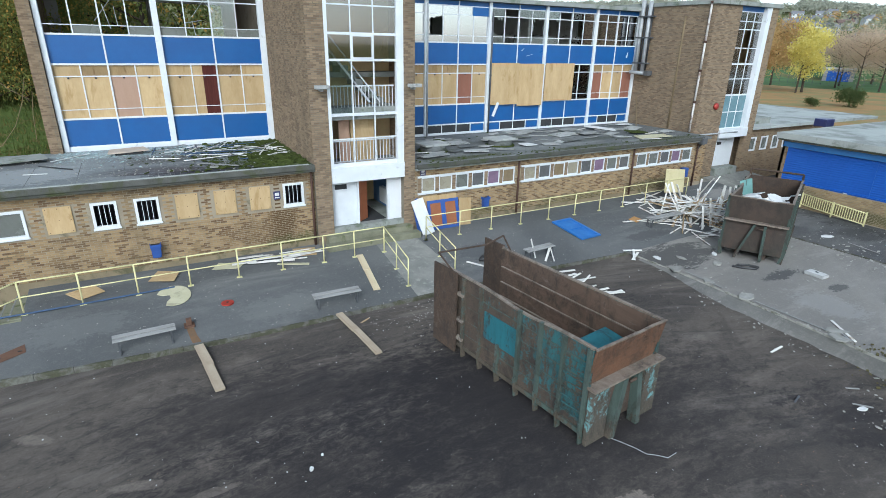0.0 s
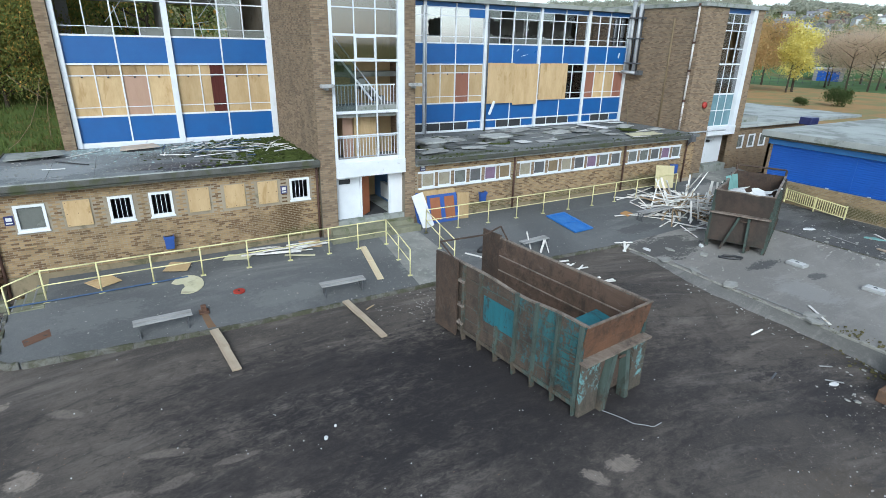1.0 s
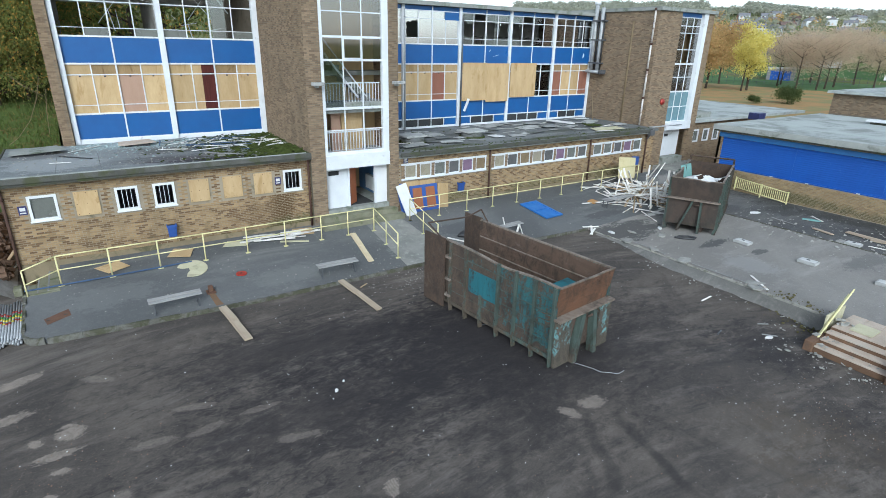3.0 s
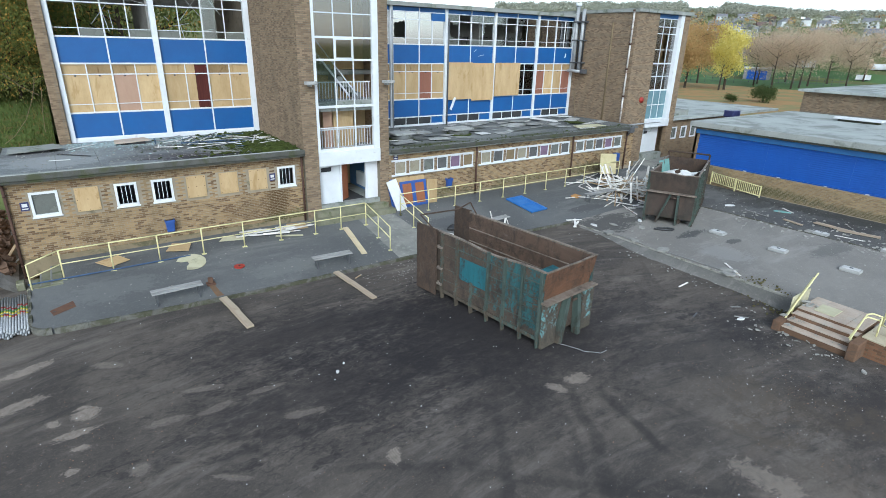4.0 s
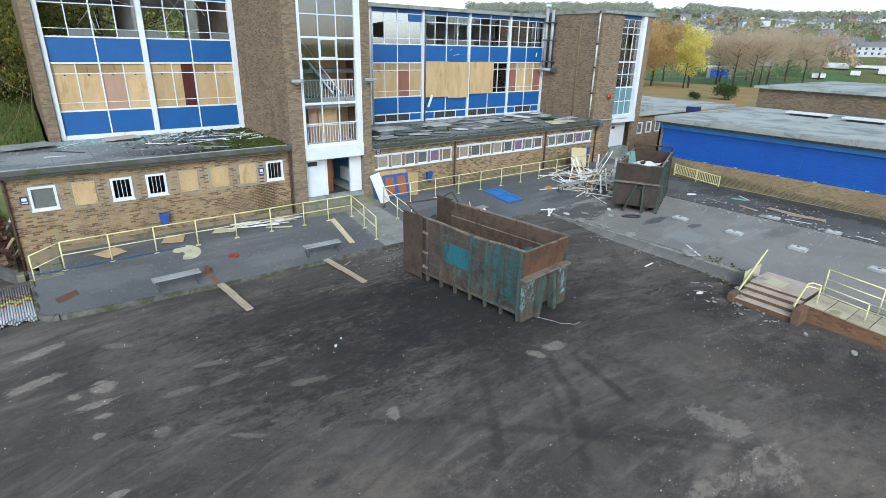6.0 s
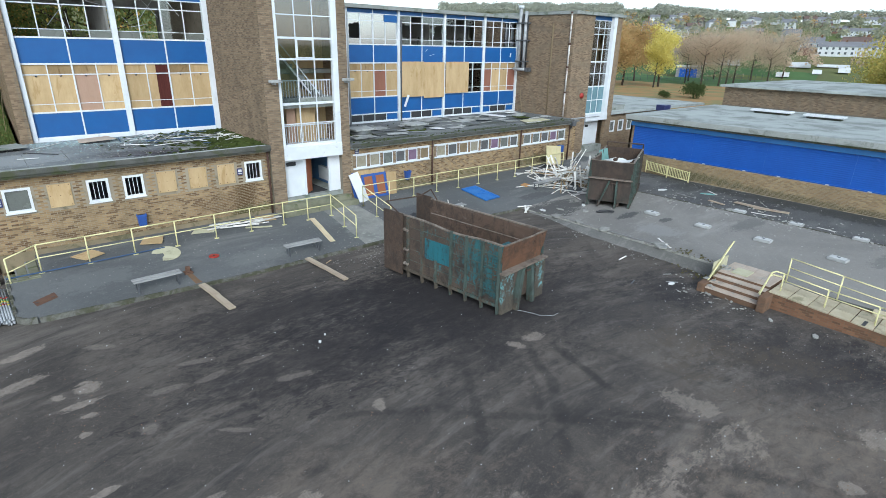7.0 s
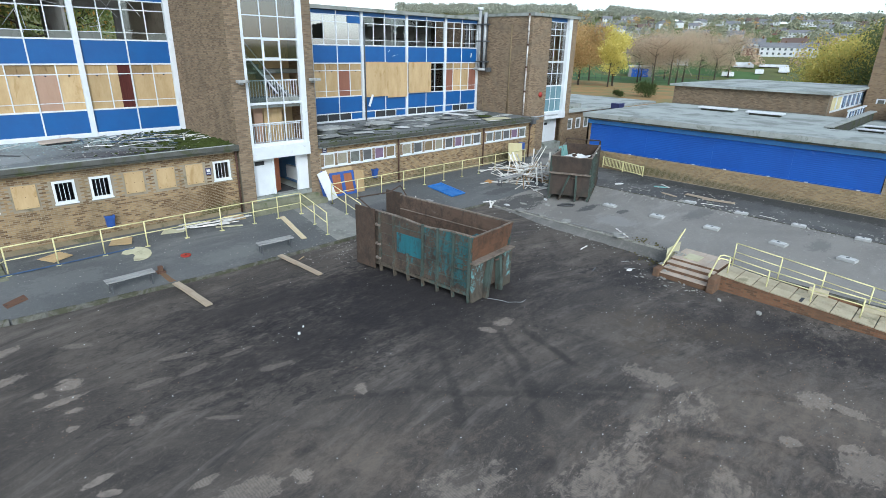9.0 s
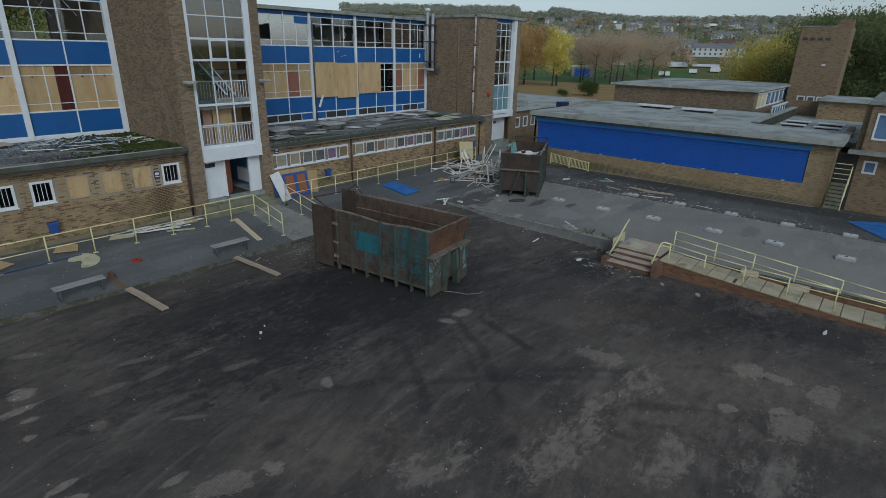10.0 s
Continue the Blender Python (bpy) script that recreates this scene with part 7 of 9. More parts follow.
tagged(tp, "crumpled blue plastic sheet on the tarmac", "sheet")

# things on the flat roofs beyond
for x, y in ((45.3, 1.4), (42.6, 1.35), (45.2, -0.8), (42.3, -0.86)):
    s = thing("rooflight", "low white rooflight on the far flat roof", "rooflight", "rooflights")
    box("kerb", (x - 0.2, y - 0.7, 3.72), (x + 0.2, y + 0.7, 3.86), M_GUTTERSHADE, s)
    box("cover", (x - 0.32, y - 0.85, 3.86), (x + 0.32, y + 0.85, 3.95), M_UPVC, s, edge=0.03)
blk = box("roof_box", (41.1, 19.7, 3.75), (42.15, 20.5, 4.25), M_SIGN, edge=0.03)
tagged(blk, "dark blue roof tank housing", "tank")
blk = box("roof_duct", (35.9, 22.6, 3.75), (39.5, 24.0, 4.15), M_CONC)
tagged(blk, "low grey duct with rubble on the flat roof", "duct")
wl = box("wall_gap", (33.7, 17.3, 0.0), (36.0, 17.4, 3.5), M_BRICK_T)
tagged(wl, "brick wall closing the gap beside the far tower", "wall", kind="structure")
rf = box("roof_far_side", (50.6, -6.0, 5.2), (57.0, 1.0, 5.38), M_ROOF)
tagged(rf, "flat roof over the buff brick end far off", "roof", kind="structure")
wl = box("wall_recess", (53.2, 0.9, 3.6), (53.4, 3.4, 5.0), M_BRICK_T)
tagged(wl, "dark brick recess between the far flat roofs", "wall", kind="structure")
wl = box("wall_far_side", (51.0, -6.0, 3.6), (51.2, 0.9, 5.2), M_BRICK)
tagged(wl, "buff brick parapet wall far off", "wall", kind="structure")

# ---- debris ----
def strip(p, q, w, th, material, label, name="timber_strip", cat="timber", group=""):
    ob = plank(name, p, q, w, th, material, label, 0.0, cat)
    if group:
        tagged(ob, group=group)
    return ob


def ground_at(x, y):
    if y >= kerb_y(x) and -4.86 < x < 31.5:
        return pave(x, y)
    if y < 15.3 and x > court_edge(y):
        return court(x, y)
    return 0.0


# heap of stripped window timber beside the second skip
random.seed(31)
for k in range(150):
    a = random.uniform(0, 6.283)
    r = abs(random.gauss(0, 1.0))
    x, y = 24.7 + 1.25 * r * math.cos(a), 16.9 + 0.95 * r * math.sin(a)
    h = max(0.03, 0.85 * math.exp(-(r / 0.85) ** 2) * random.random() + 0.03)
    z = ground_at(x, y) + h
    l = random.uniform(0.8, 2.2)
    steep = random.random() < 0.08
    az = random.uniform(0, 6.283)
    el = random.uniform(0.4, 1.0) if steep else random.uniform(-0.35, 0.18)
    q = Vector((x + l * math.cos(az) * math.cos(el), y + l * math.sin(az) * math.cos(el), z + l * math.sin(el)))
    q.z = max(q.z, ground_at(q.x, q.y) + 0.03)
    p = Vector((x, y, z if not steep else ground_at(x, y) + 0.03))
    strip(p, q, random.uniform(0.05, 0.13), random.uniform(0.025, 0.05), M_PALEWOOD if random.random() < 0.8 else M_WOOD, "pale stripped window timber in the heap by the skip", group="timber heap")
for p, q, w in (((25.3, 16.0, 0.3), (25.55, 16.1, 2.15), 0.12), ((25.9, 15.9, 0.3), (26.15, 16.2, 2.0), 0.10), ((26.5, 15.9, 0.3), (26.9, 16.3, 1.95), 0.26), ((24.2, 15.6, 0.3), (24.2, 15.9, 1.7), 0.11), ((23.6, 15.6, 0.28), (23.75, 15.9, 1.35), 0.10)):
    strip(p, q, w, 0.04, M_PALEWOOD, "pale board standing up in the timber heap", group="timber heap")
for k in range(16):
    x, y = random.uniform(21.8, 24.6), random.uniform(17.6, 19.9)
    l, a = random.uniform(1.2, 2.6), random.uniform(-0.5, 0.35)
    strip((x, y, ground_at(x, y) + 0.04 + 0.02 * (k % 4)), (x + l * math.cos(a), y + l * math.sin(a), ground_at(x + l * math.cos(a), min(20.3, y + l * math.sin(a))) + 0.05), random.uniform(0.05, 0.10), 0.03, M_PALEWOOD, "long pale timber strip lying by the railing", group="timber heap")
for k in range(18):
    x, y = random.uniform(21.8, 25.4), random.uniform(14.6, 15.9)
    l, a = random.uniform(0.5, 1.2), random.uniform(-0.6, 0.6)
    strip((x, y, ground_at(x, y) + 0.03), (x + l * math.cos(a), y + l * math.sin(a), ground_at(x + l * math.cos(a), y + l * math.sin(a)) + 0.04), random.uniform(0.05, 0.1), 0.03, M_PALEWOOD, "short pale timber strip at the foot of the heap", group="timber heap")
lb = thing("leaning_sheet", "cream board propped against the yellow railing", "board", at=pose(25.85, 19.22, pave(25, 19.3) + 0.35, -10, 6, 0))
box("sheet", (-0.8, 0, 0), (0.8, 0.03, 1.3), M_CREAM, lb, edge=0.004)
bx = box("wall_box", (27.7, 20.2, 1.45), (28.15, 20.48, 2.0), M_BIN, None, edge=0.02)
tagged(bx, "blue box fixed to the brick wall", "box")
cb = box("carton", (-0.3, -0.22, 0), (0.3, 0.22, 0.06), M_CARD, None, edge=0.01, m=None)
cb.matrix_basis = pose(21.2, 17.7, pave(21.2, 17.7) + 0.01, 8, 0, 18)
tagged(cb, "flattened orange brown carton on the tarmac", "carton")

# second heap of strips behind the large skip
for k in range(20):
    x = random.uniform(13.1, 13.8)
    y = 15.0 - (x - 13.1) * 0.6 - random.uniform(0, 3.2)
    l, a = random.uniform(0.6, 1.1), random.uniform(-0.3, 0.7)
    z = 0.04 + random.random() * 0.35
    strip((x, y, z), (x + l * math.cos(a), y + l * math.sin(a), max(0.03, z + random.uniform(-0.25, 0.1))), random.uniform(0.06, 0.11), 0.035, M_PALEWOOD, "pale timber strip heaped behind the large skip", group="second timber heap")
for p, q in (((13.75, 16.3, 0.25), (13.6, 16.5, 1.05)), ((14.0, 15.9, 0.2), (14.2, 15.95, 0.75)), ((14.35, 15.8, 0.18), (14.2, 15.95, 0.75)), ((10.8, 17.0, 0.35), (11.8, 15.8, 0.2)), ((18.0, 15.42, 0.14), (18.75, 15.05, 0.16)), ((17.7, 14.6, 0.05), (18.4, 14.95, 0.15)), ((17.75, 14.55, 0.05), (18.5, 15.3, 0.16))):
    strip(p, q, 0.1, 0.035, M_PALEWOOD, "loose white painted timber strip", group="loose strips")

# scraps over the ground: one mesh a kind, too many to count
def scatter(name, n, area, size, material, label, flatness=0.35, seed=1, where=ground_at):
    rnd = random.Random(seed)
    bm = bmesh.new()
    for _ in range(n):
        x, y = area(rnd)
        s = size(rnd)
        z = where(x, y)
        m = Matrix.Translation((x, y, z + s * flatness * 0.4)) @ Euler((rnd.uniform(-0.5, 0.5), rnd.uniform(-0.5, 0.5), rnd.uniform(0, 6.28))).to_matrix().to_4x4()
        k = rnd.choice((4, 5, 5, 6))
        pts = [(s * rnd.uniform(0.6, 1.1) * math.cos(6.283 * i / k), s * rnd.uniform(0.4, 0.9) * math.sin(6.283 * i / k)) for i in range(k)]
        poly(bm, pts, s * flatness, m)
    return tagged(part(name, bm, material), label, "debris", kind="stuff")


def rect(x0, x1, y0, y1):
    return lambda r: (r.uniform(x0, x1), r.uniform(y0, y1))


def cluster(points, spread):
    def pick(r):
        x, y, s = r.choice(points)
        return r.gauss(x, s * spread), r.gauss(y, s * spread)
    return pick


def sized(lo, hi):
    return lambda r: lo + (hi - lo) * r.random() ** 2.5


scatter("gravel_soil", 420, cluster([(11.4, 1.5, 1.1), (12.4, -0.2, 0.9), (12.8, 2.6, 0.9), (10.2, -3.4, 0.6), (9.0, -4.2, 0.6), (15.0, -1.5, 0.8), (14.6, 3.6, 0.7)], 0.9), sized(0.006, 0.03), M_RUBBLE, "pale stones and crumbs in the churned soil", 0.5, 43)
scatter("gravel_yard", 1700, cluster([(11.5, 1.8, 1.6), (9.5, -3.0, 2.0), (6.0, -1.0, 2.0), (1.0, 3.5, 3.0), (-4.0, 10.0, 1.5), (13.5, -2.0, 1.5)], 0.8), sized(0.005, 0.02), M_RUBBLEBRICK, "grit and small stones loose on the asphalt", 0.6, 41)
scatter("debris_yard", 1100, rect(-8, 17, -8, 15.2), sized(0.005, 0.024), M_WHITEBOARD, "small white chips scattered over the asphalt", seed=2)
scatter("debris_pavement", 900, rect(-3.8, 20, 15.6, 20.3), sized(0.008, 0.035), M_STONE, "pale grit and chips on the tarmac pavement", seed=3)
scatter("debris_path", 330, cluster([(9.0, 17.0, 1.0), (8.6, 15.2, 0.9), (7.6, 14.4, 0.8), (6.6, 14.2, 0.9), (5.4, 15.0, 1.2)], 0.9), sized(0.008, 0.05), M_RUBBLE, "gravel and plaster crumbs spilled down the path", seed=4)
scatter("debris_court", 1100, rect(18.6, 31.0, -9, 15), sized(0.008, 0.05), M_STONE, "crumbs and chips over the court", seed=5)
scatter("debris_border", 460, cluster([(26.3, 5.0, 1.2), (26.3, 0.5, 1.2), (26.35, 9.5, 1.3), (26.8, 8.0, 1.6), (26.5, 3.0, 1.6), (26.6, -2.5, 1.6), (27.4, 10.5, 1.5), (28.4, 6.0, 1.2)], 0.75), sized(0.012, 0.11), M_STONE, "broken stone and plaster along the drain", seed=6)
scatter("debris_kerb", 220, cluster([(17.4, 10.6, 0.7), (17.3, 8.6, 0.8), (17.1, 7.2, 0.7), (18.4, 12.6, 1.0), (18.5, 11.4, 0.9), (17.9, 9.8, 0.8), (17.5, 6.4, 0.8), (17.2, 4.6, 0.7), (15.6, 4.6, 0.9)], 0.6), sized(0.01, 0.085), M_STONE, "broken kerb pieces and slab scraps", seed=7)
scatter("debris_steps", 110, cluster([(15.6, 3.3, 0.35), (15.0, 2.4, 0.5), (14.9, 3.7, 0.5), (15.1, 1.6, 0.4), (16.9, 3.3, 0.25)], 0.7), sized(0.02, 0.12), M_STONE, "brick and stone crumbs on the steps", seed=8, where=lambda x, y: 0.02 if x < 15.38 else min(TOP, 0.25 + 0.155 * int((x - 15.38) / 0.3)))
scatter("debris_scrub", 160, cluster([(17.2, 4.9, 0.5), (17.5, 5.6, 0.4), (17.0, 4.2, 0.4)], 0.7), sized(0.02, 0.07), M_SCRUB, "dead weeds at the kerb by the steps", 0.8, seed=9)


def lump(x, y, w, l, h, ang, material, label, z=None, cat="slab"):
    bm = bmesh.new()
    k = 6
    pts = [(w * random.uniform(0.45, 1.15) * math.cos(6.283 * i / k), l * random.uniform(0.45, 1.15) * math.sin(6.283 * i / k)) for i in range(k)]
    poly(bm, pts, h)
    ob = part("slab_piece", bm, material)
    ob.matrix_basis = pose(x, y, (ground_at(x, y) if z is None else z) + 0.005, random.uniform(-3, 3), random.uniform(-3, 3), ang)
    return tagged(ob, label, cat)


random.seed(14)
for x, y, w, l, mm in ((18.4, 12.9, 0.45, 0.3, M_STONE), (18.35, 11.45, 0.4, 0.28, M_STONE), (18.15, 9.8, 0.5, 0.3, M_STONE), (18.0, 6.75, 0.42, 0.3, M_STONE), (19.6, 13.7, 0.3, 0.14, M_STONE), (18.75, 14.2, 0.28, 0.2, M_WHITEBOARD), (20.2, 12.4, 0.32, 0.25, M_STONE), (17.6, 6.5, 0.34, 0.24, M_STONE), (21.15, 13.2, 0.22, 0.16, M_WHITEBOARD), (2.11, 9.2, 0.07, 0.06, M_WHITEBOARD), (2.45, 9.5, 0.035, 0.03, M_WHITEBOARD), (15.1, 4.6, 0.14, 0.09, M_WHITEBOARD), (14.9, 0.9, 0.12, 0.07, M_STONE), (14.8, -0.5, 0.18, 0.1, M_STONE), (14.6, -4.6, 0.3, 0.06, M_WHITEBOARD), (26.5, 7.25, 0.34, 0.3, M_STONE), (27.7, 11.9, 0.2, 0.5, M_WHITEBOARD), (29.0, 9.6, 0.25, 0.5, M_TEALBOARD)):
    lump(x, y, w, l, 0.05, random.uniform(0, 180), mm, "broken piece of pale slab on the ground")
for (x, y), (u, v), w in (((18.44, 12.52), (18.16, 10.72), 0.06), ((18.05, 9.42), (17.75, 6.2), 0.06), ((18.7, 7.25), (17.75, 6.12), 0.09), ((18.1, 6.75), (17.7, 6.2), 0.06), ((15.7, 7.35), (16.35, 7.4), 0.07), ((15.1, 4.85), (15.4, 4.5), 0.06), ((13.8, 5.6), (14.2, 5.7), 0.05), ((15.7, 5.3), (16.0, 5.1), 0.06), ((7.45, 10.1), (7.95, 9.95), 0.05), ((27.6, 11.0), (27.3, 9.6), 0.06), ((26.9, 6.3), (27.1, 5.2), 0.08), ((26.8, 3.1), (26.65, 2.2), 0.08), ((29.8, 10.0), (29.2, 9.2), 0.1)):
    strip((x, y, ground_at(x, y) + 0.02), (u, v, ground_at(u, v) + 0.025), w, 0.02, M_PALEWOOD if w > 0.065 else M_GREYWOOD if w > 0.055 else M_GALVDARK, "loose strip lying on the ground", group="loose strips")
for (x, y), (u, v), w in (((28.35, 7.75), (28.15, 5.9), 0.38), ((27.95, 6.6), (28.4, 4.9), 0.34), ((27.5, 8.9), (27.2, 7.9), 0.2)):
    strip((x, y, ground_at(x, y) + 0.03), (u, v, ground_at(u, v) + 0.035), w, 0.04, M_PLANK, "weathered board lying on the damp tarmac", "board", "board")
bm = bmesh.new()
pts = [(20.5, 11.9), (20.65, 11.55), (20.95, 11.2), (21.2, 11.25), (21.1, 11.6), (20.8, 11.85), (20.55, 11.8)]
tube(bm, [(x, y, court(x, y) + 0.05) for x, y in pts], 0.05, 6)
bmesh.ops.remove_doubles(bm, verts=bm.verts[:], dist=0.03)
tagged(part("cable_coil", bm, M_RUBBER), "loop of black hose on the tarmac", "hose")
bm = bmesh.new()
pts = [(8.5, 6.95, 0.02), (8.62, 6.7, 0.03), (8.8, 6.35, 0.02), (8.86, 6.12, 0.02), (9.05, 5.95, 0.03), (9.2, 5.8, 0.02), (9.5, 5.82, 0.02)]
tube(bm, pts, 0.009, 5)
tagged(part("wire_length", bm, M_GALV), "pale length of wire trailing from the skip", "wire")
blk = thing("rubbish_bag", "black bag and pole lying on the pavement behind the skip", "rubbish")
bm = bmesh.new()
bmesh.ops.create_icosphere(bm, subdivisions=2, radius=0.32, matrix=pose(11.7, 16.9, 0.42) @ Matrix.Diagonal((1.3, 0.7, 0.45, 1)))
for v in bm.verts:
    v.co += 0.08 * noise.noise_vector(v.co * 3)
part("bag", bm, M_RUBBER, blk)

# ---- on the roofs ----
def roof_l_z(x, y):
    return 4.10


def roof_r_z(x, y):
    return 3.74


scatter("glass_shards", 4200, lambda r: (r.uniform(-2.9, 5.2), 26.6 - abs(r.gauss(0, 1.3))), sized(0.012, 0.075), M_SHARD, "broken glass strewn over the felt roof", 0.06, 11, roof_l_z)
scatter("roof_crumbs", 1100, rect(-4.8, 5.5, 20.6, 26.5), sized(0.01, 0.05), M_STONE, "grit and crumbs on the felt roof", 0.4, 12, roof_l_z)
scatter("roof_moss", 2600, lambda r: (5.72 - abs(r.gauss(0, 0.8 + 1.5 * r.random())), r.uniform(20.5, 26.6)), sized(0.03, 0.16), M_MOSS, "moss along the tower side of the felt roof", 0.25, 13, roof_l_z)
scatter("roof_moss_far", 330, lambda r: (r.uniform(10.4, 29.4), 20.25 + abs(r.gauss(0, 0.5)) if r.random() < 0.6 else r.uniform(20.3, 26.6)), sized(0.02, 0.1), M_MOSS, "moss on the low roof", 0.25, 14, roof_r_z)
random.seed(17)


def sheet_piece(x, y, z, w, l, ang, tilt, material, label):
    bm = bmesh.new()
    pts = [(-w, -l), (-w * 0.2, -l * random.uniform(0.9, 1.15)), (w, -l * random.uniform(0.8, 1)), (w * random.uniform(0.85, 1.1), l * 0.2), (w * random.uniform(0.7, 1), l), (-w * random.uniform(0.8, 1.05), l * random.uniform(0.8, 1))]
    poly(bm, pts, 0.035)
    ob = part("roof_sheet", bm, material)
    ob.matrix_basis = pose(x, y, z, tilt, random.uniform(-3, 3), ang)
    return tagged(ob, label, "roof sheet", "lifted roof sheets")


for x, y, w, l, ang, mm in ((19.8, 25.6, 0.8, 0.4, 8, M_SLATE), (23.2, 25.4, 0.8, 0.4, -6, M_SLATE), (21.7, 24.1, 0.95, 0.45, 12, M_SLATE), (23.2, 23.7, 0.7, 0.4, 0, M_SLATE), (25.9, 21.3, 1.2, 0.34, -8, M_CREAMGREY), (14.2, 23.9, 0.7, 0.4, 5, M_SLATE), (13.2, 24.9, 0.9, 0.3, 0, M_MOSS), (11.6, 21.4, 0.8, 0.3, 10, M_SLATE), (14.0, 21.6, 0.6, 0.3, -20, M_SLATE), (27.4, 24.2, 0.8, 0.4, 20, M_SLATE), (26.4, 23.0, 0.6, 0.4, -15, M_MOSS), (20.6, 22.3, 0.7, 0.3, 6, M_ROOFDIRT), (18.6, 24.3, 0.7, 0.35, 0, M_ROOFDIRT), (28.3, 22.4, 0.6, 0.3, 5, M_SLATE)):
    sheet_piece(x, y, 3.78 + random.uniform(0, 0.05), w, l, ang, random.uniform(-4, 4), mm, "lifted grey felt and slate sheet on the low roof")
for k in range(28):
    sheet_piece(random.uniform(10.6, 28.6), random.uniform(21.0, 26.3), 3.77 + random.uniform(0, 0.03), random.uniform(0.25, 0.6), random.uniform(0.15, 0.35), random.uniform(-25, 25), random.uniform(-4, 4), random.choice([M_SLATE, M_ROOFDIRT, M_PADSTONE]), "lifted grey felt and slate sheet on the low roof")
for x, y in ((12.3, 22.75), (16.25, 22.8)):
    dr = thing("roof_vent", "round roof vent drum under a square concrete lid", "vent", "roof vents", at=pose(x, y, 3.74))
    bar("drum", (0, 0, 0), (0, 0, 0.30), 0.62, M_ROOFDIRT, dr, sides=20)
    bar("collar", (0, 0, 0), (0, 0, 0.06), 0.75, M_MOSS, dr, "mossy collar", sides=20)
    box("lid", (-0.72, -0.55, 0.30), (0.72, 0.55, 0.40), M_SLATE, dr, "weathered square lid", edge=0.02, m=pose(0, 0, 0, 0, 0, 4))
sheet_piece(17.5, 22.15, 3.79, 0.42, 0.34, 8, 0, M_WHITEBOARD, "white board lying on the low roof")
sheet_piece(25.2, 24.9, 3.86, 0.35, 0.95, 38, 4, M_WHITEBOARD, "white board lying on the low roof")
sheet_piece(28.3, 25.8, 3.8, 0.6, 0.2, -8, 2, M_WHITEBOARD, "white board lying on the low roof")
for k in range(36):
    x, y = random.uniform(10.5, 28), random.uniform(20.9, 26)
    l, a = random.uniform(0.5, 1.8), random.uniform(-0.4, 0.4)
    strip((x, y, 3.78), (x + l * math.cos(a), y + l * math.sin(a), 3.79), random.uniform(0.04, 0.1), 0.03, random.choice([M_SLATE, M_GREYWOOD, M_PALEWOOD]), "grey batten on the low roof", "batten", "batten", "roof battens")
# sheets and strips on the left roof
for x, y, w, l, ang, mm, lab in ((-4.05, 25.2, 0.95, 0.55, 4, M_CONC, "thick grey slab tilted on the felt roof"), (-0.4, 25.6, 0.75, 0.45, 0, M_STEPTOP, "brown board lying over a dark ring on the felt roof"), (2.1, 25.8, 0.35, 0.14, 4, M_WHITEBOARD, "white strip on the felt roof"), (5.0, 24.2, 0.16, 0.12, 20, M_WHITEBOARD, "small white piece on the mossy roof"), (2.3, 21.3, 0.16, 0.12, 0, M_STONE, "small slab near the roof edge")):
    sheet_piece(x, y, 4.14 + (0.08 if w > 0.7 else 0), w, l, ang, 1.5, mm, lab)
bm = bmesh.new()
for a, b, c, d in ((-4.5, -3.6, 24.85, 25.5), (-0.9, 0.1, 25.25, 25.9)):
    slab(bm, (a, c, 4.10), (b, d, 4.19))
tagged(part("roof_curb", bm, M_RUBBER), "dark upstands under the loose roof covers", "curb")
for k in range(58):
    x, y = random.gauss(2.4, 1.7), 25.6 - abs(random.gauss(0, 1.5))
    x = min(5.0, max(-2.6, x))
    l, a = random.uniform(0.3, 2.2), random.gauss(0.1, 0.75)
    x2, y2 = min(5.6, x + l * math.cos(a)), max(20.7, min(26.6, y + l * math.sin(a)))
    strip((x, y, 4.13 + 0.02 * (k % 3)), (x2, y2, 4.14 + 0.05 * random.random()), random.uniform(0.03, 0.08), 0.025, random.choice([M_PALEWOOD, M_WHITEBOARD, M_GALVDARK, M_GREYWOOD, M_BLUEPIPE]), "bent window strip on the felt roof", "frame_strip", "strip", "roof strips")
strip((-3.3, 24.0, 4.12), (-2.2, 22.9, 4.13), 0.06, 0.03, M_RUBBER, "dark bar on the felt roof", "frame_strip", "strip", "roof strips")
strip((-3.0, 24.7, 4.12), (-1.8, 25.9, 4.13), 0.06, 0.03, M_WHITEBOARD, "white strip on the felt roof", "frame_strip", "strip", "roof strips")
strip((-3.6, 22.6, 4.12), (-2.9, 22.5, 4.12), 0.05, 0.03, M_WHITEBOARD, "white strip on the felt roof", "frame_strip", "strip", "roof strips")
# tarpaper joints
for x in (-3.4, -2.0, -0.6, 0.8):
    j = box("roof_joint", (x, 20.36, 4.101), (x + 0.02, 25.0, 4.106), M_ROOFDIRT)
    tagged(j, "dark lap joint in the roof felt", "joint", kind="structure")

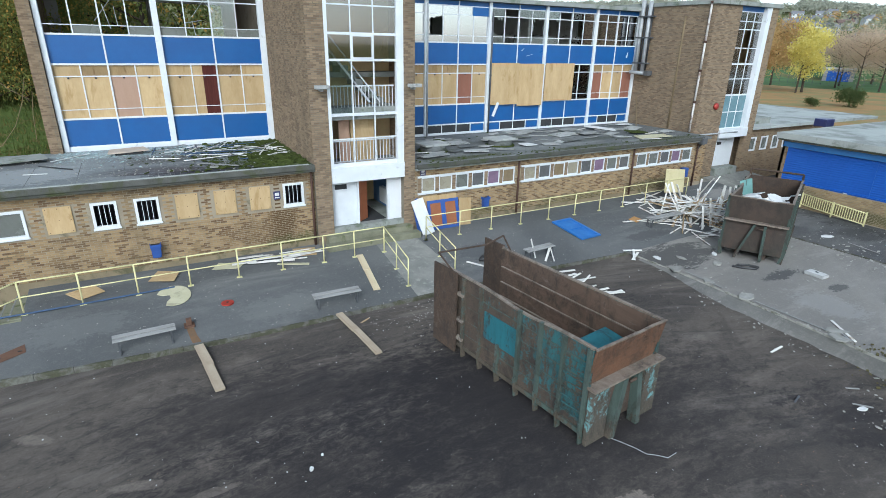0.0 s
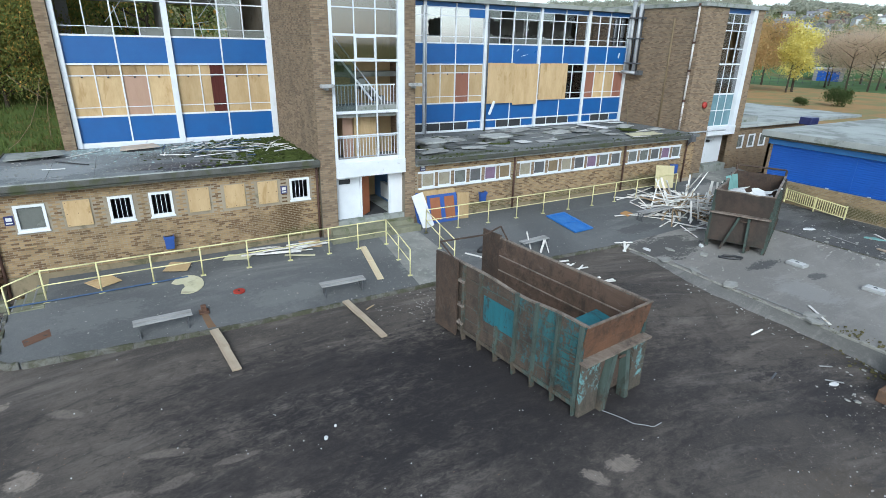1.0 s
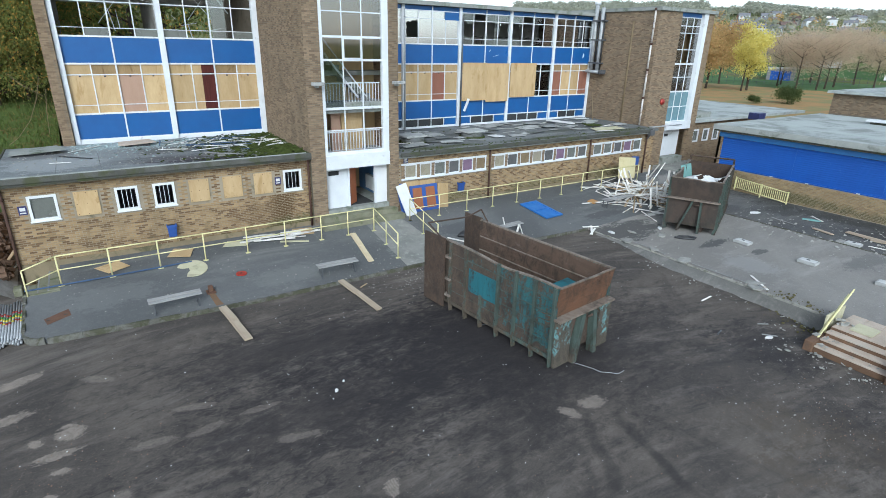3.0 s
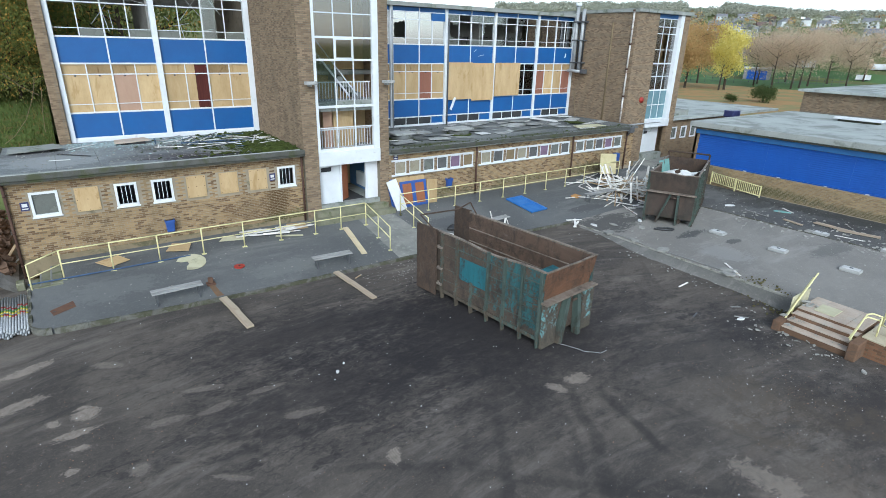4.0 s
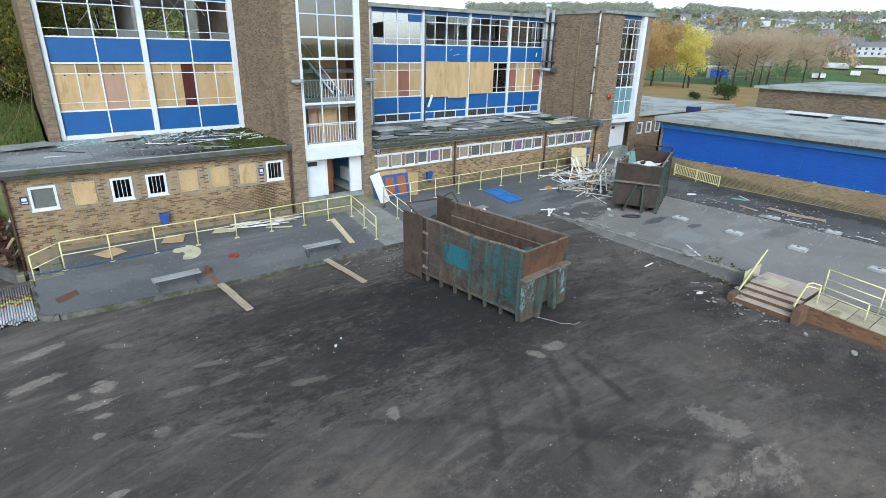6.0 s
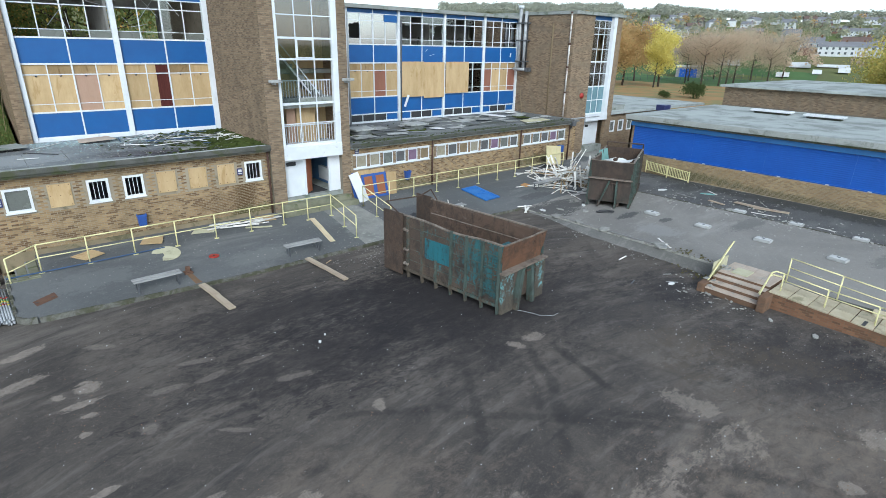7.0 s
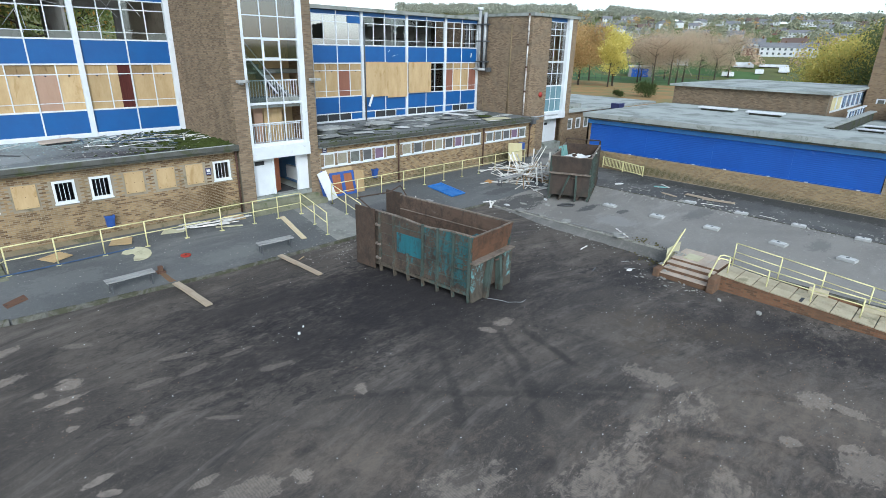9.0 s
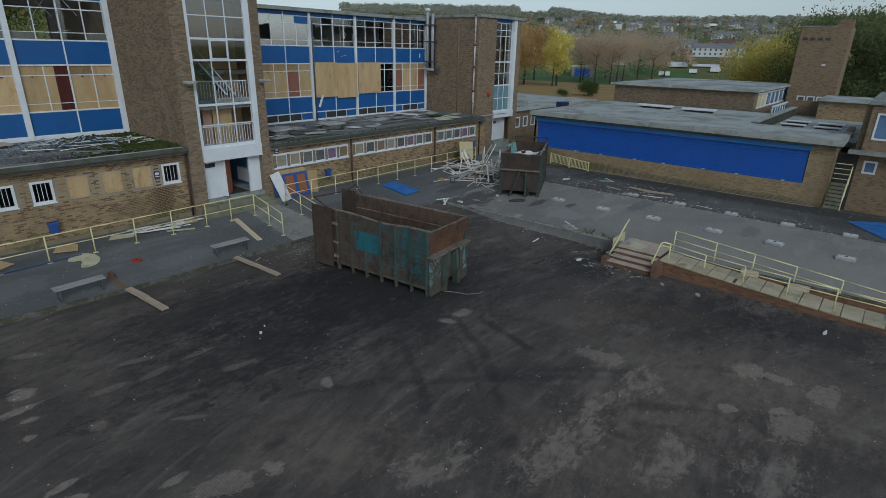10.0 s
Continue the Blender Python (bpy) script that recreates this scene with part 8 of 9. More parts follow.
# ---- alley at the left end ----
pile = thing("pole_stack", "stack of grey scaffold poles with red, yellow and green bands", "poles")
for k in range(19):
    for r in range(3):
        x = -6.30 + 0.073 * k + 0.036 * (r % 2)
        e = 0.12 * math.sin(7.3 * k + 2 * r)
        p, q = (x - 0.06, 19.15 + e, 0.06 + 0.062 * r), (x + 0.03, 16.25 + e, 0.06 + 0.062 * r)
        pole = bar("pole", p, q, 0.033, M_GALV, pile)
        if r == 2:
            P, Q = Vector(p), Vector(q)
            for f, mm in ((0.27 + 0.03 * (k % 3), M_REDPLASTIC), (0.37 + 0.02 * (k % 2), M_BANDGREEN), (0.43, M_BANDYELLOW), (0.52, M_REDPLASTIC if k % 3 else M_BANDYELLOW)):
                bar("band", P.lerp(Q, f), P.lerp(Q, f + 0.045), 0.036, mm, pole)
scatter("rubble_alley", 900, lambda r: (-5.5 - abs(r.gauss(0, 1.3)), r.uniform(20.9, 26.5)), sized(0.06, 0.35), M_RUBBLEBRICK, "heap of demolition rubble in the alley", 0.5, 22, lambda x, y: max(0.0, min(2.3, (-5.2 - x) * 1.2 + 0.25 * (y - 21))) * 0.9)
bm = bmesh.new()
xs, ys = span(-11, -5.3, 14), span(20.0, 27.0, 14)
g = [[bm.verts.new((x, y, max(-0.05, min(2.3, (-5.2 - x) * 1.2 + 0.25 * (y - 21)) * 0.9 + 0.2 * noise.noise(Vector((x, y, 2)))))) for x in xs] for y in ys]
for j in range(14):
    for i in range(14):
        bm.faces.new((g[j][i], g[j][i + 1], g[j + 1][i + 1], g[j + 1][i]))
tagged(part("rubble_mound", bm, M_RUBBLE), "mound of broken masonry beside the low wing", "rubble", kind="stuff")
random.seed(9)
for k in range(26):
    x, y = -5.7 + random.uniform(-0.9, 0.2), random.uniform(21.2, 24.5)
    l, a, e = random.uniform(0.7, 1.7), random.uniform(0.5, 2.6), random.uniform(0.1, 0.9)
    strip((x, y, 0.25), (x + l * math.cos(a) * math.cos(e), y + l * math.sin(a), 0.25 + l * math.sin(e)), random.uniform(0.06, 0.2), 0.035, random.choice([M_WHITEBOARD, M_PALEWOOD, M_WOOD]), "broken white frame timber in the rubble", group="rubble timber")
lg = box("low_block", (-5.35, 20.1, 0.0), (-5.1, 20.5, 0.3), M_STEP, None, edge=0.02)
tagged(lg, "small concrete block at the wall end", "block")

# ---- land beyond the school ----
def leaf_mat(name, a, b, c):
    m, nt, bs = start(name)
    rnd = nt.nodes.new("ShaderNodeNewGeometry").outputs["Random Per Island"]
    col = blend(nt, ramp(nt, rnd, 0.0, 0.6), a, b)
    col = blend(nt, ramp(nt, rnd, 0.72, 1.0), col, c)
    put(nt, bs.inputs["Base Color"], col)
    bs.inputs["Roughness"].default_value = 0.8
    bs.inputs["Specular IOR Level"].default_value = 0.1
    thin = nt.nodes.new("ShaderNodeBsdfTranslucent")
    put(nt, thin.inputs["Color"], col)
    mix = nt.nodes.new("ShaderNodeMixShader")
    mix.inputs[0].default_value = 0.45
    nt.links.new(bs.outputs[0], mix.inputs[1])
    nt.links.new(thin.outputs[0], mix.inputs[2])
    nt.links.new(mix.outputs[0], nt.nodes["Material Output"].inputs["Surface"])
    return m


M_BARK = surf("grey_bark", (0.07, 0.055, 0.04), (0.045, 0.036, 0.028), 2, 20, 0.95, world=False)
M_LEAF_YELLOW = leaf_mat("yellow_leaves", (0.74, 0.65, 0.19), (0.64, 0.55, 0.15), (0.82, 0.76, 0.32))
M_LEAF_ORANGE = leaf_mat("orange_leaves", (0.47, 0.29, 0.13), (0.52, 0.36, 0.16), (0.38, 0.31, 0.13))
M_LEAF_BROWN = leaf_mat("brown_thin_leaves", (0.49, 0.375, 0.28), (0.58, 0.44, 0.31), (0.45, 0.41, 0.26))
M_LEAF_OLIVE = leaf_mat("olive_leaves", (0.48, 0.45, 0.13), (0.60, 0.48, 0.14), (0.34, 0.35, 0.11))
M_LEAF_GREEN = leaf_mat("dark_green_leaves", (0.16, 0.21, 0.068), (0.26, 0.28, 0.08), (0.64, 0.38, 0.10))
M_LEAF_DARK = leaf_mat("shaded_green_leaves", (0.13, 0.165, 0.075), (0.16, 0.19, 0.08), (0.24, 0.22, 0.09))
# distance haze is mixed into the next two leaf colours, more on the crest
M_LEAF_HILLHAZE = leaf_mat("hazed_hillside_leaves", (0.34, 0.34, 0.24), (0.31, 0.32, 0.22), (0.39, 0.36, 0.24))
M_LEAF_CRESTHAZE = leaf_mat("hazed_crest_leaves", (0.40, 0.40, 0.32), (0.37, 0.38, 0.30), (0.43, 0.41, 0.32))
M_LEAF_BUSH = leaf_mat("evergreen_leaves", (0.06, 0.085, 0.03), (0.09, 0.12, 0.04), (0.14, 0.15, 0.06))


def hill(x, y):
    """Height of the land: a bank behind the low wing, level ground, then a rising hillside."""
    d = math.hypot(x, y)
    z = -0.07
    pts = [(222, 0.0), (245, 3.5), (262, 6.3), (300, 10.0), (400, 20.0), (520, 30.0), (650, 38.0), (720, 41.0), (900, 44.0), (4000, 46.0)]
    if x > 20 and y > -0.35 * x:
        for (a, p), (b, q) in zip(pts, pts[1:]):
            if d >= a:
                f = min(1.0, (d - a) / (b - a))
                z = (p + (q - p) * f) * min(1.0, (y + 0.35 * x) / (0.15 * x))
        if d > 230:
            z += 8.0 * min(1.0, max(0.0, (d - 640) / 160)) * min(1.0, max(0.0, (math.degrees(math.atan2(y, x)) - 25) / 5)) if d < 1500 else 0.0
            z += 0.006 * (min(d, 900) - 230) * noise.noise(Vector((x * 0.004, y * 0.004, 1.0)))
    if d > 480 and x > 20 and y > 0:
        z += 6.5 * min(1.0, (d - 480) / 180) * min(1.0, max(0.0, (y / x - 0.38) / 0.16))
    s = min(1.0, max(0.0, (y - 24.0) / 3.0)) * min(1.0, max(0.0, (12.0 - x) / 9.0 if y > 36 else (-3.4 - x) / 1.2 + 1))
    if s > 0 and y < 400:
        s = s * s * (3 - 2 * s)
        z += s * (3.9 + min(14.0, max(0.0, y - 27.0) * 0.22)) + s * 0.15 * noise.noise(Vector((x * 0.5, y * 0.5, 0)))
    return z


m, nt, bs = start("rough_land")
vec = place(nt)
n1, n2, n3 = speck(nt, vec, 0.012, 5.0, 0.6, 0.5), speck(nt, vec, 0.07, 6.0, 0.7), speck(nt, vec, 3.0, 4.0, 0.7)
col = blend(nt, ramp(nt, n1, 0.42, 0.58), (0.13, 0.17, 0.065), (0.18, 0.17, 0.085))
col = blend(nt, ramp(nt, n2, 0.45, 0.62), col, (0.13, 0.14, 0.075))
col = blend(nt, ramp(nt, n3, 0.35, 0.75, 0.0, 0.5), col, (0.12, 0.11, 0.04))
put(nt, bs.inputs["Base Color"], col)
bs.inputs["Roughness"].default_value = 1.0
bs.inputs["Specular IOR Level"].default_value = 0.0
relief(nt, bs, n3, 0.6, 0.05)
M_LAND = m
M_LITTER = surf("fallen_leaves", (0.37, 0.215, 0.095), (0.28, 0.19, 0.09), 0.3, 2.5, 1.0, dirt=(0.20, 0.20, 0.09), amount=0.62, dirt_scale=0.14)
M_FIELD = surf("mown_grass", (0.095, 0.16, 0.06), (0.065, 0.115, 0.045), 0.1, 6, 1.0)
M_BANK = surf("bank_grass", (0.095, 0.13, 0.036), (0.06, 0.082, 0.025), 0.8, 12, 1.0, dirt=(0.14, 0.11, 0.045), amount=0.35)
M_FIELD2 = surf("hill_pasture", (0.13, 0.20, 0.06), (0.10, 0.16, 0.05), 0.03, 2, 1.0)


def spread_axis(a, b, core0, core1, fine, grow):
    out = []
    x = core0
    while x <= core1:
        out.append(x)
        x += fine
    s = fine
    while out[-1] < b:
        s *= grow
        out.append(out[-1] + s)
    s = fine
    while out[0] > a:
        s *= grow
        out.insert(0, out[0] - s)
    return out


tagged(sheet("ground", spread_axis(-3200, 3200, -14, 14, 1.4, 1.06), spread_axis(-3200, 3200, 20, 46, 1.4, 1.06), hill, M_LAND, 0.0), "rough land rising to a wooded hillside", "ground", kind="structure")


def patch(name, pts, material, label, lift=0.05):
    """A field: an outline filled with a grid that follows the land."""
    bm = bmesh.new()
    (a, b, c, d) = [Vector((*p, 0)) for p in pts]
    n = 10
    g = []
    for j in range(n + 1):
        row = []
        for i in range(n + 1):
            p = a.lerp(b, i / n).lerp(d.lerp(c, i / n), j / n)
            row.append(bm.verts.new((p.x, p.y, hill(p.x, p.y) + lift)))
        g.append(row)
    for j in range(n):
        for i in range(n):
            bm.faces.new((g[j][i], g[j][i + 1], g[j + 1][i + 1], g[j + 1][i]))
    return tagged(part(name, bm, material), label, "ground", kind="structure")


patch("ground_leaves", [(76, 20), (150, 45), (150, 105), (76, 80)], M_LITTER, "grass covered with fallen orange leaves")
patch("ground_field", [(150, 45), (228, 62), (225, 150), (150, 105)], M_FIELD, "green mown playing field")
patch("ground_pasture", [(530, 300), (640, 362), (610, 392), (505, 324)], M_FIELD2, "pale green pasture on the hill", 1.5)


patch("ground_bank", [(-16, 26.2), (-3.3, 26.2), (-3.3, 38), (-16, 38)], M_BANK, "green grass bank behind the low wing", 0.12)
rnd = random.Random(5)
bm = bmesh.new()
for _ in range(5000):
    x, y = rnd.uniform(-12, -3.3), 26.4 + 9 * rnd.random() ** 1.5
    z, l, a = hill(x, y) + 0.1, rnd.uniform(0.08, 0.28), rnd.uniform(0, 6.28)
    c, d = math.cos(a), math.sin(a)
    bm.faces.new([bm.verts.new(p) for p in ((x - 0.03 * c, y - 0.03 * d, z), (x + 0.03 * c, y + 0.03 * d, z), (x + rnd.uniform(-0.1, 0.1), y + rnd.uniform(-0.1, 0.1), z + l))])
tagged(part("grass_tufts", bm, leaf_mat("grass_blades", (0.08, 0.115, 0.03), (0.12, 0.15, 0.043), (0.18, 0.14, 0.055))), "rough grass on the bank behind the low wing", "grass", kind="stuff")


def tree(name, label, h, crown_r, leaf_m, leaves, leaf, seed, trunk_h=0.3, thin=1.0):
    """A trunk with limbs and a crown of many small leaf clumps round the limb ends."""
    rnd = random.Random(seed)
    t = thing(name, label, "tree")
    bm = bmesh.new()
    r0 = h * 0.016 + 0.05
    top = Vector((rnd.uniform(-0.4, 0.4), rnd.uniform(-0.4, 0.4), h * 0.85))
    rod(bm, (0, 0, -0.3), (top.x * 0.4, top.y * 0.4, h * trunk_h), r0, 7, r0 * 0.75)
    rod(bm, (top.x * 0.4, top.y * 0.4, h * trunk_h), top, r0 * 0.75, 6, 0.02)
    tips = [top]
    for k in range(13):
        f = rnd.uniform(trunk_h, 0.82)
        s = Vector((top.x * f, top.y * f, h * f))
        a = 2.4 * k + rnd.uniform(-0.5, 0.5)
        l = crown_r * rnd.uniform(0.6, 1.0) * (1.15 - 0.6 * max(0.0, f - 0.4))
        e = s + Vector((l * math.cos(a), l * math.sin(a), l * rnd.uniform(0.2, 0.8)))
        rod(bm, s, e, r0 * 0.35, 5, 0.015)
        tips.append(e)
        tips.append(s.lerp(e, 0.6))
        for _ in range(2):
            e2 = s.lerp(e, rnd.uniform(0.4, 0.8)) + Vector((rnd.uniform(-1, 1), rnd.uniform(-1, 1), rnd.uniform(0.1, 1))) * l * 0.4
            rod(bm, s.lerp(e, 0.5), e2, r0 * 0.16, 4, 0.01)
            tips.append(e2)
    part("trunk", bm, M_BARK, t)
    bm = bmesh.new()
    for _ in range(leaves):
        c = rnd.choice(tips)
        g = crown_r * 0.24 * thin
        p = c + Vector((rnd.gauss(0, g), rnd.gauss(0, g), rnd.gauss(0, g * 0.8)))
        s = leaf * rnd.uniform(0.5, 1.2)
        turn = Euler((rnd.uniform(0, 6.28), rnd.uniform(0, 6.28), rnd.uniform(0, 6.28))).to_matrix()
        vs = [bm.verts.new(p + turn @ Vector(q)) for q in ((-s, 0, 0), (0, -s * 0.55, 0.1 * s), (s, 0, 0), (0, s * 0.55, 0.1 * s))]
        bm.faces.new(vs)
    part("crown", bm, leaf_m, t)
    return t


def plant(src, x, y, s=1.0, rz=0.0, sz=1.0):
    c = copy_thing(src, Matrix.Translation((x, y, hill(x, y))) @ Matrix.Rotation(rz, 4, "Z") @ Matrix.Diagonal((s, s, s * sz, 1)))
    return c


def settle(ob, x, y, rz=0.0):
    ob.matrix_basis = Matrix.Translation((x, y, hill(x, y))) @ Matrix.Rotation(rz, 4, "Z")


y1 = tree("birch_tree", "tall autumn tree with bright yellow leaves", 15.5, 3.9, M_LEAF_YELLOW, 4800, 0.30, 1, 0.25)
settle(y1, 131.5, 69.8)
plant(y1, 128, 69.2, 0.72, 2.0)
o1 = tree("beech_tree", "autumn tree with dull orange brown leaves", 16.5, 5.2, M_LEAF_ORANGE, 6500, 0.25, 2, 0.2)
settle(o1, 121, 76)
plant(o1, 127, 77.5, 1.0, 4.0)
plant(o1, 112, 73, 0.85, 1.2)
plant(o1, 138, 92, 1.0, 2.2)
plant(o1, 104, 74, 0.8, 3.0)
plant(o1, 150, 88, 0.9, 0.4)
b1 = tree("lime_tree", "thin half-bare autumn tree with brown leaves", 12.8, 5.2, M_LEAF_BROWN, 5600, 0.18, 3, 0.17, 1.25)
settle(b1, 147, 66)
for x, y, s, r in ((153, 64, 1.0, 1.0), (161, 65.5, 0.95, 2.0), (172, 68, 1.1, 3.0), (195, 72, 1.2, 5.0), (214, 69, 1.15, 1.5), (168, 80, 1.0, 2.5), (190, 82, 1.1, 3.5), (158, 76, 0.95, 4.5), (176, 60, 0.9, 5.5)):
    plant(b1, x, y, s, r)
g1 = tree("maple_tree", "broad tree with olive and yellow autumn leaves", 11.5, 5.6, M_LEAF_OLIVE, 6000, 0.26, 4, 0.2)
settle(g1, 126, 20.5)
for x, y, s, r in ((113, 19.0, 0.62, 2.0), (136, 17, 1.2, 3.0), (112, 15.5, 0.95, 2.6), (122, 12, 1.1, 0.8), (140, 23, 0.7, 4.1)):
    plant(g1, x, y, s, r)
w1 = tree("wood_tree", "dense dark green woodland tree turning orange", 13.0, 4.8, M_LEAF_GREEN, 9500, 0.165, 5, 0.12)
settle(w1, -7.0, 40)
random.seed(44)
for x, y, s in ((-11, 38, 0.9), (-3.5, 43, 1.0), (-9, 47, 1.15), (-15, 43, 1.1), (-1, 50, 1.2), (4, 45, 1.0), (-5.2, 36.2, 0.62), (-20, 40, 1.1), (-14, 52, 1.3), (1.5, 41, 0.85), (-9.2, 35.5, 0.6)):
    plant(w1, x, y, s, random.uniform(0, 6))
w2 = tree("wood_tree", "dense dull green woodland tree behind the chimney", 13.0, 4.8, M_LEAF_DARK, 9000, 0.19, 7, 0.12)
settle(w2, 88, 2)
for x, y, s in ((92, -4, 1.1), (97, 5, 1.1), (102, -2, 1.2), (86, -9, 1.0), (94, -14, 1.2), (106, 9, 1.1), (80, -3, 0.9), (90, -1, 1.0)):
    plant(w2, x, y, s, random.uniform(0, 6))
s1 = tree("evergreen_bush", "dark evergreen bush in the rough grass", 2.1, 1.9, M_LEAF_BUSH, 3600, 0.15, 6, 0.02)
settle(s1, 105, 47.5)
plant(s1, 99, 50.5, 0.5, 2.0)

# woods on the hillside, far too many to count
def woods(name, n, place_fn, leaf_m, label, seed, lo=5.0, hi=11.0):
    rnd = random.Random(seed)
    bm = bmesh.new()
    for _ in range(n):
        x, y = place_fn(rnd)
        z = hill(x, y)
        h = rnd.uniform(lo, hi)
        w = h * rnd.uniform(0.34, 0.5)
        for k in range(56):
            # clumps on a lumpy dome, each facing outwards
            a, e = rnd.uniform(0, 6.283), math.asin(rnd.uniform(-0.25, 1.0))
            d = Vector((math.cos(a) * math.cos(e), math.sin(a) * math.cos(e), math.sin(e)))
            p = Vector((x, y, z + h * 0.5)) + Vector((d.x * w, d.y * w, d.z * h * 0.5)) * rnd.uniform(0.7, 1.05)
            s = h * rnd.uniform(0.07, 0.12)
            turn = (d + Vector((rnd.gauss(0, 0.35), rnd.gauss(0, 0.35), rnd.gauss(0.2, 0.35)))).to_track_quat("Z", "Y").to_matrix()
            vs = [bm.verts.new(p + turn @ Vector(q)) for q in ((-s, 0, 0), (-0.2 * s, -s * 0.8, 0.1 * s), (s, 0, 0), (0.1 * s, s * 0.8, 0.1 * s))]
            bm.faces.new(vs)
    return tagged(part(name, bm, leaf_m), label, "woods", kind="stuff")


def fan(d0, d1, a0, a1, power=1.0, glade=None):
    def pick(r):
        d, a = d0 + (d1 - d0) * r.random() ** power, radians(r.uniform(a0, a1))
        while glade and glade[0] < math.degrees(a) < glade[1] and d > glade[2]:
            d, a = d0 + (d1 - d0) * r.random() ** power, radians(r.uniform(a0, a1))
        return d * math.cos(a), d * math.sin(a)
    return pick


for x, y, s in ((-5.6, 33.0, 0.38), (-7.2, 33.6, 0.45), (-4.4, 34.0, 0.42), (-9.0, 33.2, 0.5), (-11.5, 34.5, 0.6), (-3.9, 36.5, 0.55), (-6.4, 37.5, 0.7)):
    plant(w1, x, y, s, random.uniform(0, 6))
woods("woods_near", 150, fan(236, 330, -8, 40), M_LEAF_BROWN, "thin brown autumn woods on the lower slope", 1, 3, 6)
# mid and ridge woods carry their haze in the leaf colour
woods("woods_mid", 430, fan(300, 580, -10, 36), M_LEAF_HILLHAZE, "olive woods between the houses, paled for haze", 2, 4, 8)
woods("woods_ridge", 1900, fan(560, 740, -12, 50, 1.0, (29.6, 32.6, 600)), M_LEAF_CRESTHAZE, "green woods along the hill crest, paled further for haze", 3, 6, 10)
woods("woods_autumn", 60, fan(280, 560, -6, 36), M_LEAF_ORANGE, "orange trees among the houses", 4, 4, 8)


# ---- houses ----
def house(label, w, d, h, roof_h, wall_m, roof_m, wins=3):
    t = thing("house", label, "house", "hillside houses")
    box("wall", (-w / 2, -d / 2, -3), (w / 2, d / 2, h), wall_m, t)
    bm = bmesh.new()
    e = 0.35
    pts = [(-w / 2 - e, -d / 2 - e, h - 0.1), (w / 2 + e, -d / 2 - e, h - 0.1), (w / 2 + e, d / 2 + e, h - 0.1), (-w / 2 - e, d / 2 + e, h - 0.1), (-w / 2 - e, 0, h + roof_h), (w / 2 + e, 0, h + roof_h)]
    v = [bm.verts.new(p) for p in pts]
    for f in ((0, 1, 5, 4), (2, 3, 4, 5), (0, 4, 3), (1, 2, 5), (3, 2, 1, 0)):
        bm.faces.new([v[i] for i in f])
    rf = part("roof", bm, roof_m, t)
    for k in range(max(1, round(w / 9))):
        x = -w / 2 + 1.2 + k * 8.5
        box("chimney", (x - 0.4, -0.35, h + roof_h * 0.5), (x + 0.4, 0.35, h + roof_h + 1.0), M_BRICK_R, rf)
    n = max(2, round(w / 3.2))
    for k in range(n):
        x = -w / 2 + (k + 0.5) * w / n
        for z in (0.9, 3.5):
            box("window", (x - 0.6, d / 2 - 0.02, z), (x + 0.6, d / 2 + 0.05, z + 1.3), M_FARPANE, t)
    return t


h_white = house("white rendered terrace with a grey slate roof", 32, 8, 5.2, 3.0, M_FARWHITE, M_FARSLATE)
h_semi = house("pale rendered house with a grey roof", 10, 8, 5.2, 2.8, M_FARWHITE, M_FARSLATE)
h_brick = house("brick terrace with a slate roof", 24, 8, 5.2, 2.8, M_FARBRICK, M_FARSLATE)
h_grey = house("grey pebbledash house with a brown roof", 11, 8, 5.0, 2.8, M_FARGREY, M_FARTILE)


def stand(src, d, a, rz, s=1.0, first=False):
    x, y = d * math.cos(radians(a)), d * math.sin(radians(a))
    mm = Matrix.Translation((x - 5.3, y - 4.6, hill(x - 5.3, y - 4.6))) @ Matrix.Rotation(radians(rz), 4, "Z") @ Matrix.Diagonal((s, s, s, 1))
    if first:
        src.matrix_basis = mm
        return src
    return copy_thing(src, mm)


stand(h_white, 288, 14.3, 104, 0.68, True)
stand(h_brick, 312, 20.4, 98, 0.62, True)
stand(h_semi, 294, 17.0, 104, 0.85, True)
stand(h_grey, 285, 25.9, 60, 0.9, True)
random.seed(77)
kinds = [h_white, h_white, h_semi, h_semi, h_semi, h_brick, h_grey, h_grey]
# terraces in rows that follow the slope, with gaps
for d in (292, 318, 345, 378, 412, 448, 486, 525, 560):
    a = random.uniform(-3, 0)
    while a < 33:
        src = random.choice(kinds)
        if random.random() < 0.8:
            stand(src, d + random.uniform(-9, 9), a, a + 90 + random.gauss(0, 14) + (90 if random.random() < 0.3 else 0), random.uniform(0.8, 1.0))
        a += (34 if src in (h_white, h_brick) else 15) / d * 57.3 * random.uniform(1.0, 1.7)

# allotment sheds and polytunnels, the storage shed and the field fence
def tunnel(x, y, l, w, h, rz, label):
    bm = bmesh.new()
    n = 10
    ends = []
    for s in (-l / 2, l / 2):
        ends.append([bm.verts.new((s, w / 2 * math.cos(math.pi * k / n), h * math.sin(math.pi * k / n))) for k in range(n + 1)])
    for k in range(n):
        bm.faces.new((ends[0][k], ends[0][k + 1], ends[1][k + 1], ends[1][k]))
    bm.faces.new(ends[0])
    bm.faces.new(ends[1][::-1])
    ob = part("polytunnel", bm, M_FARWHITE)
    ob.matrix_basis = pose(x, y, hill(x, y) + 0.25, 0, 0, rz)
    return tagged(ob, label, "polytunnel", "allotment tunnels")


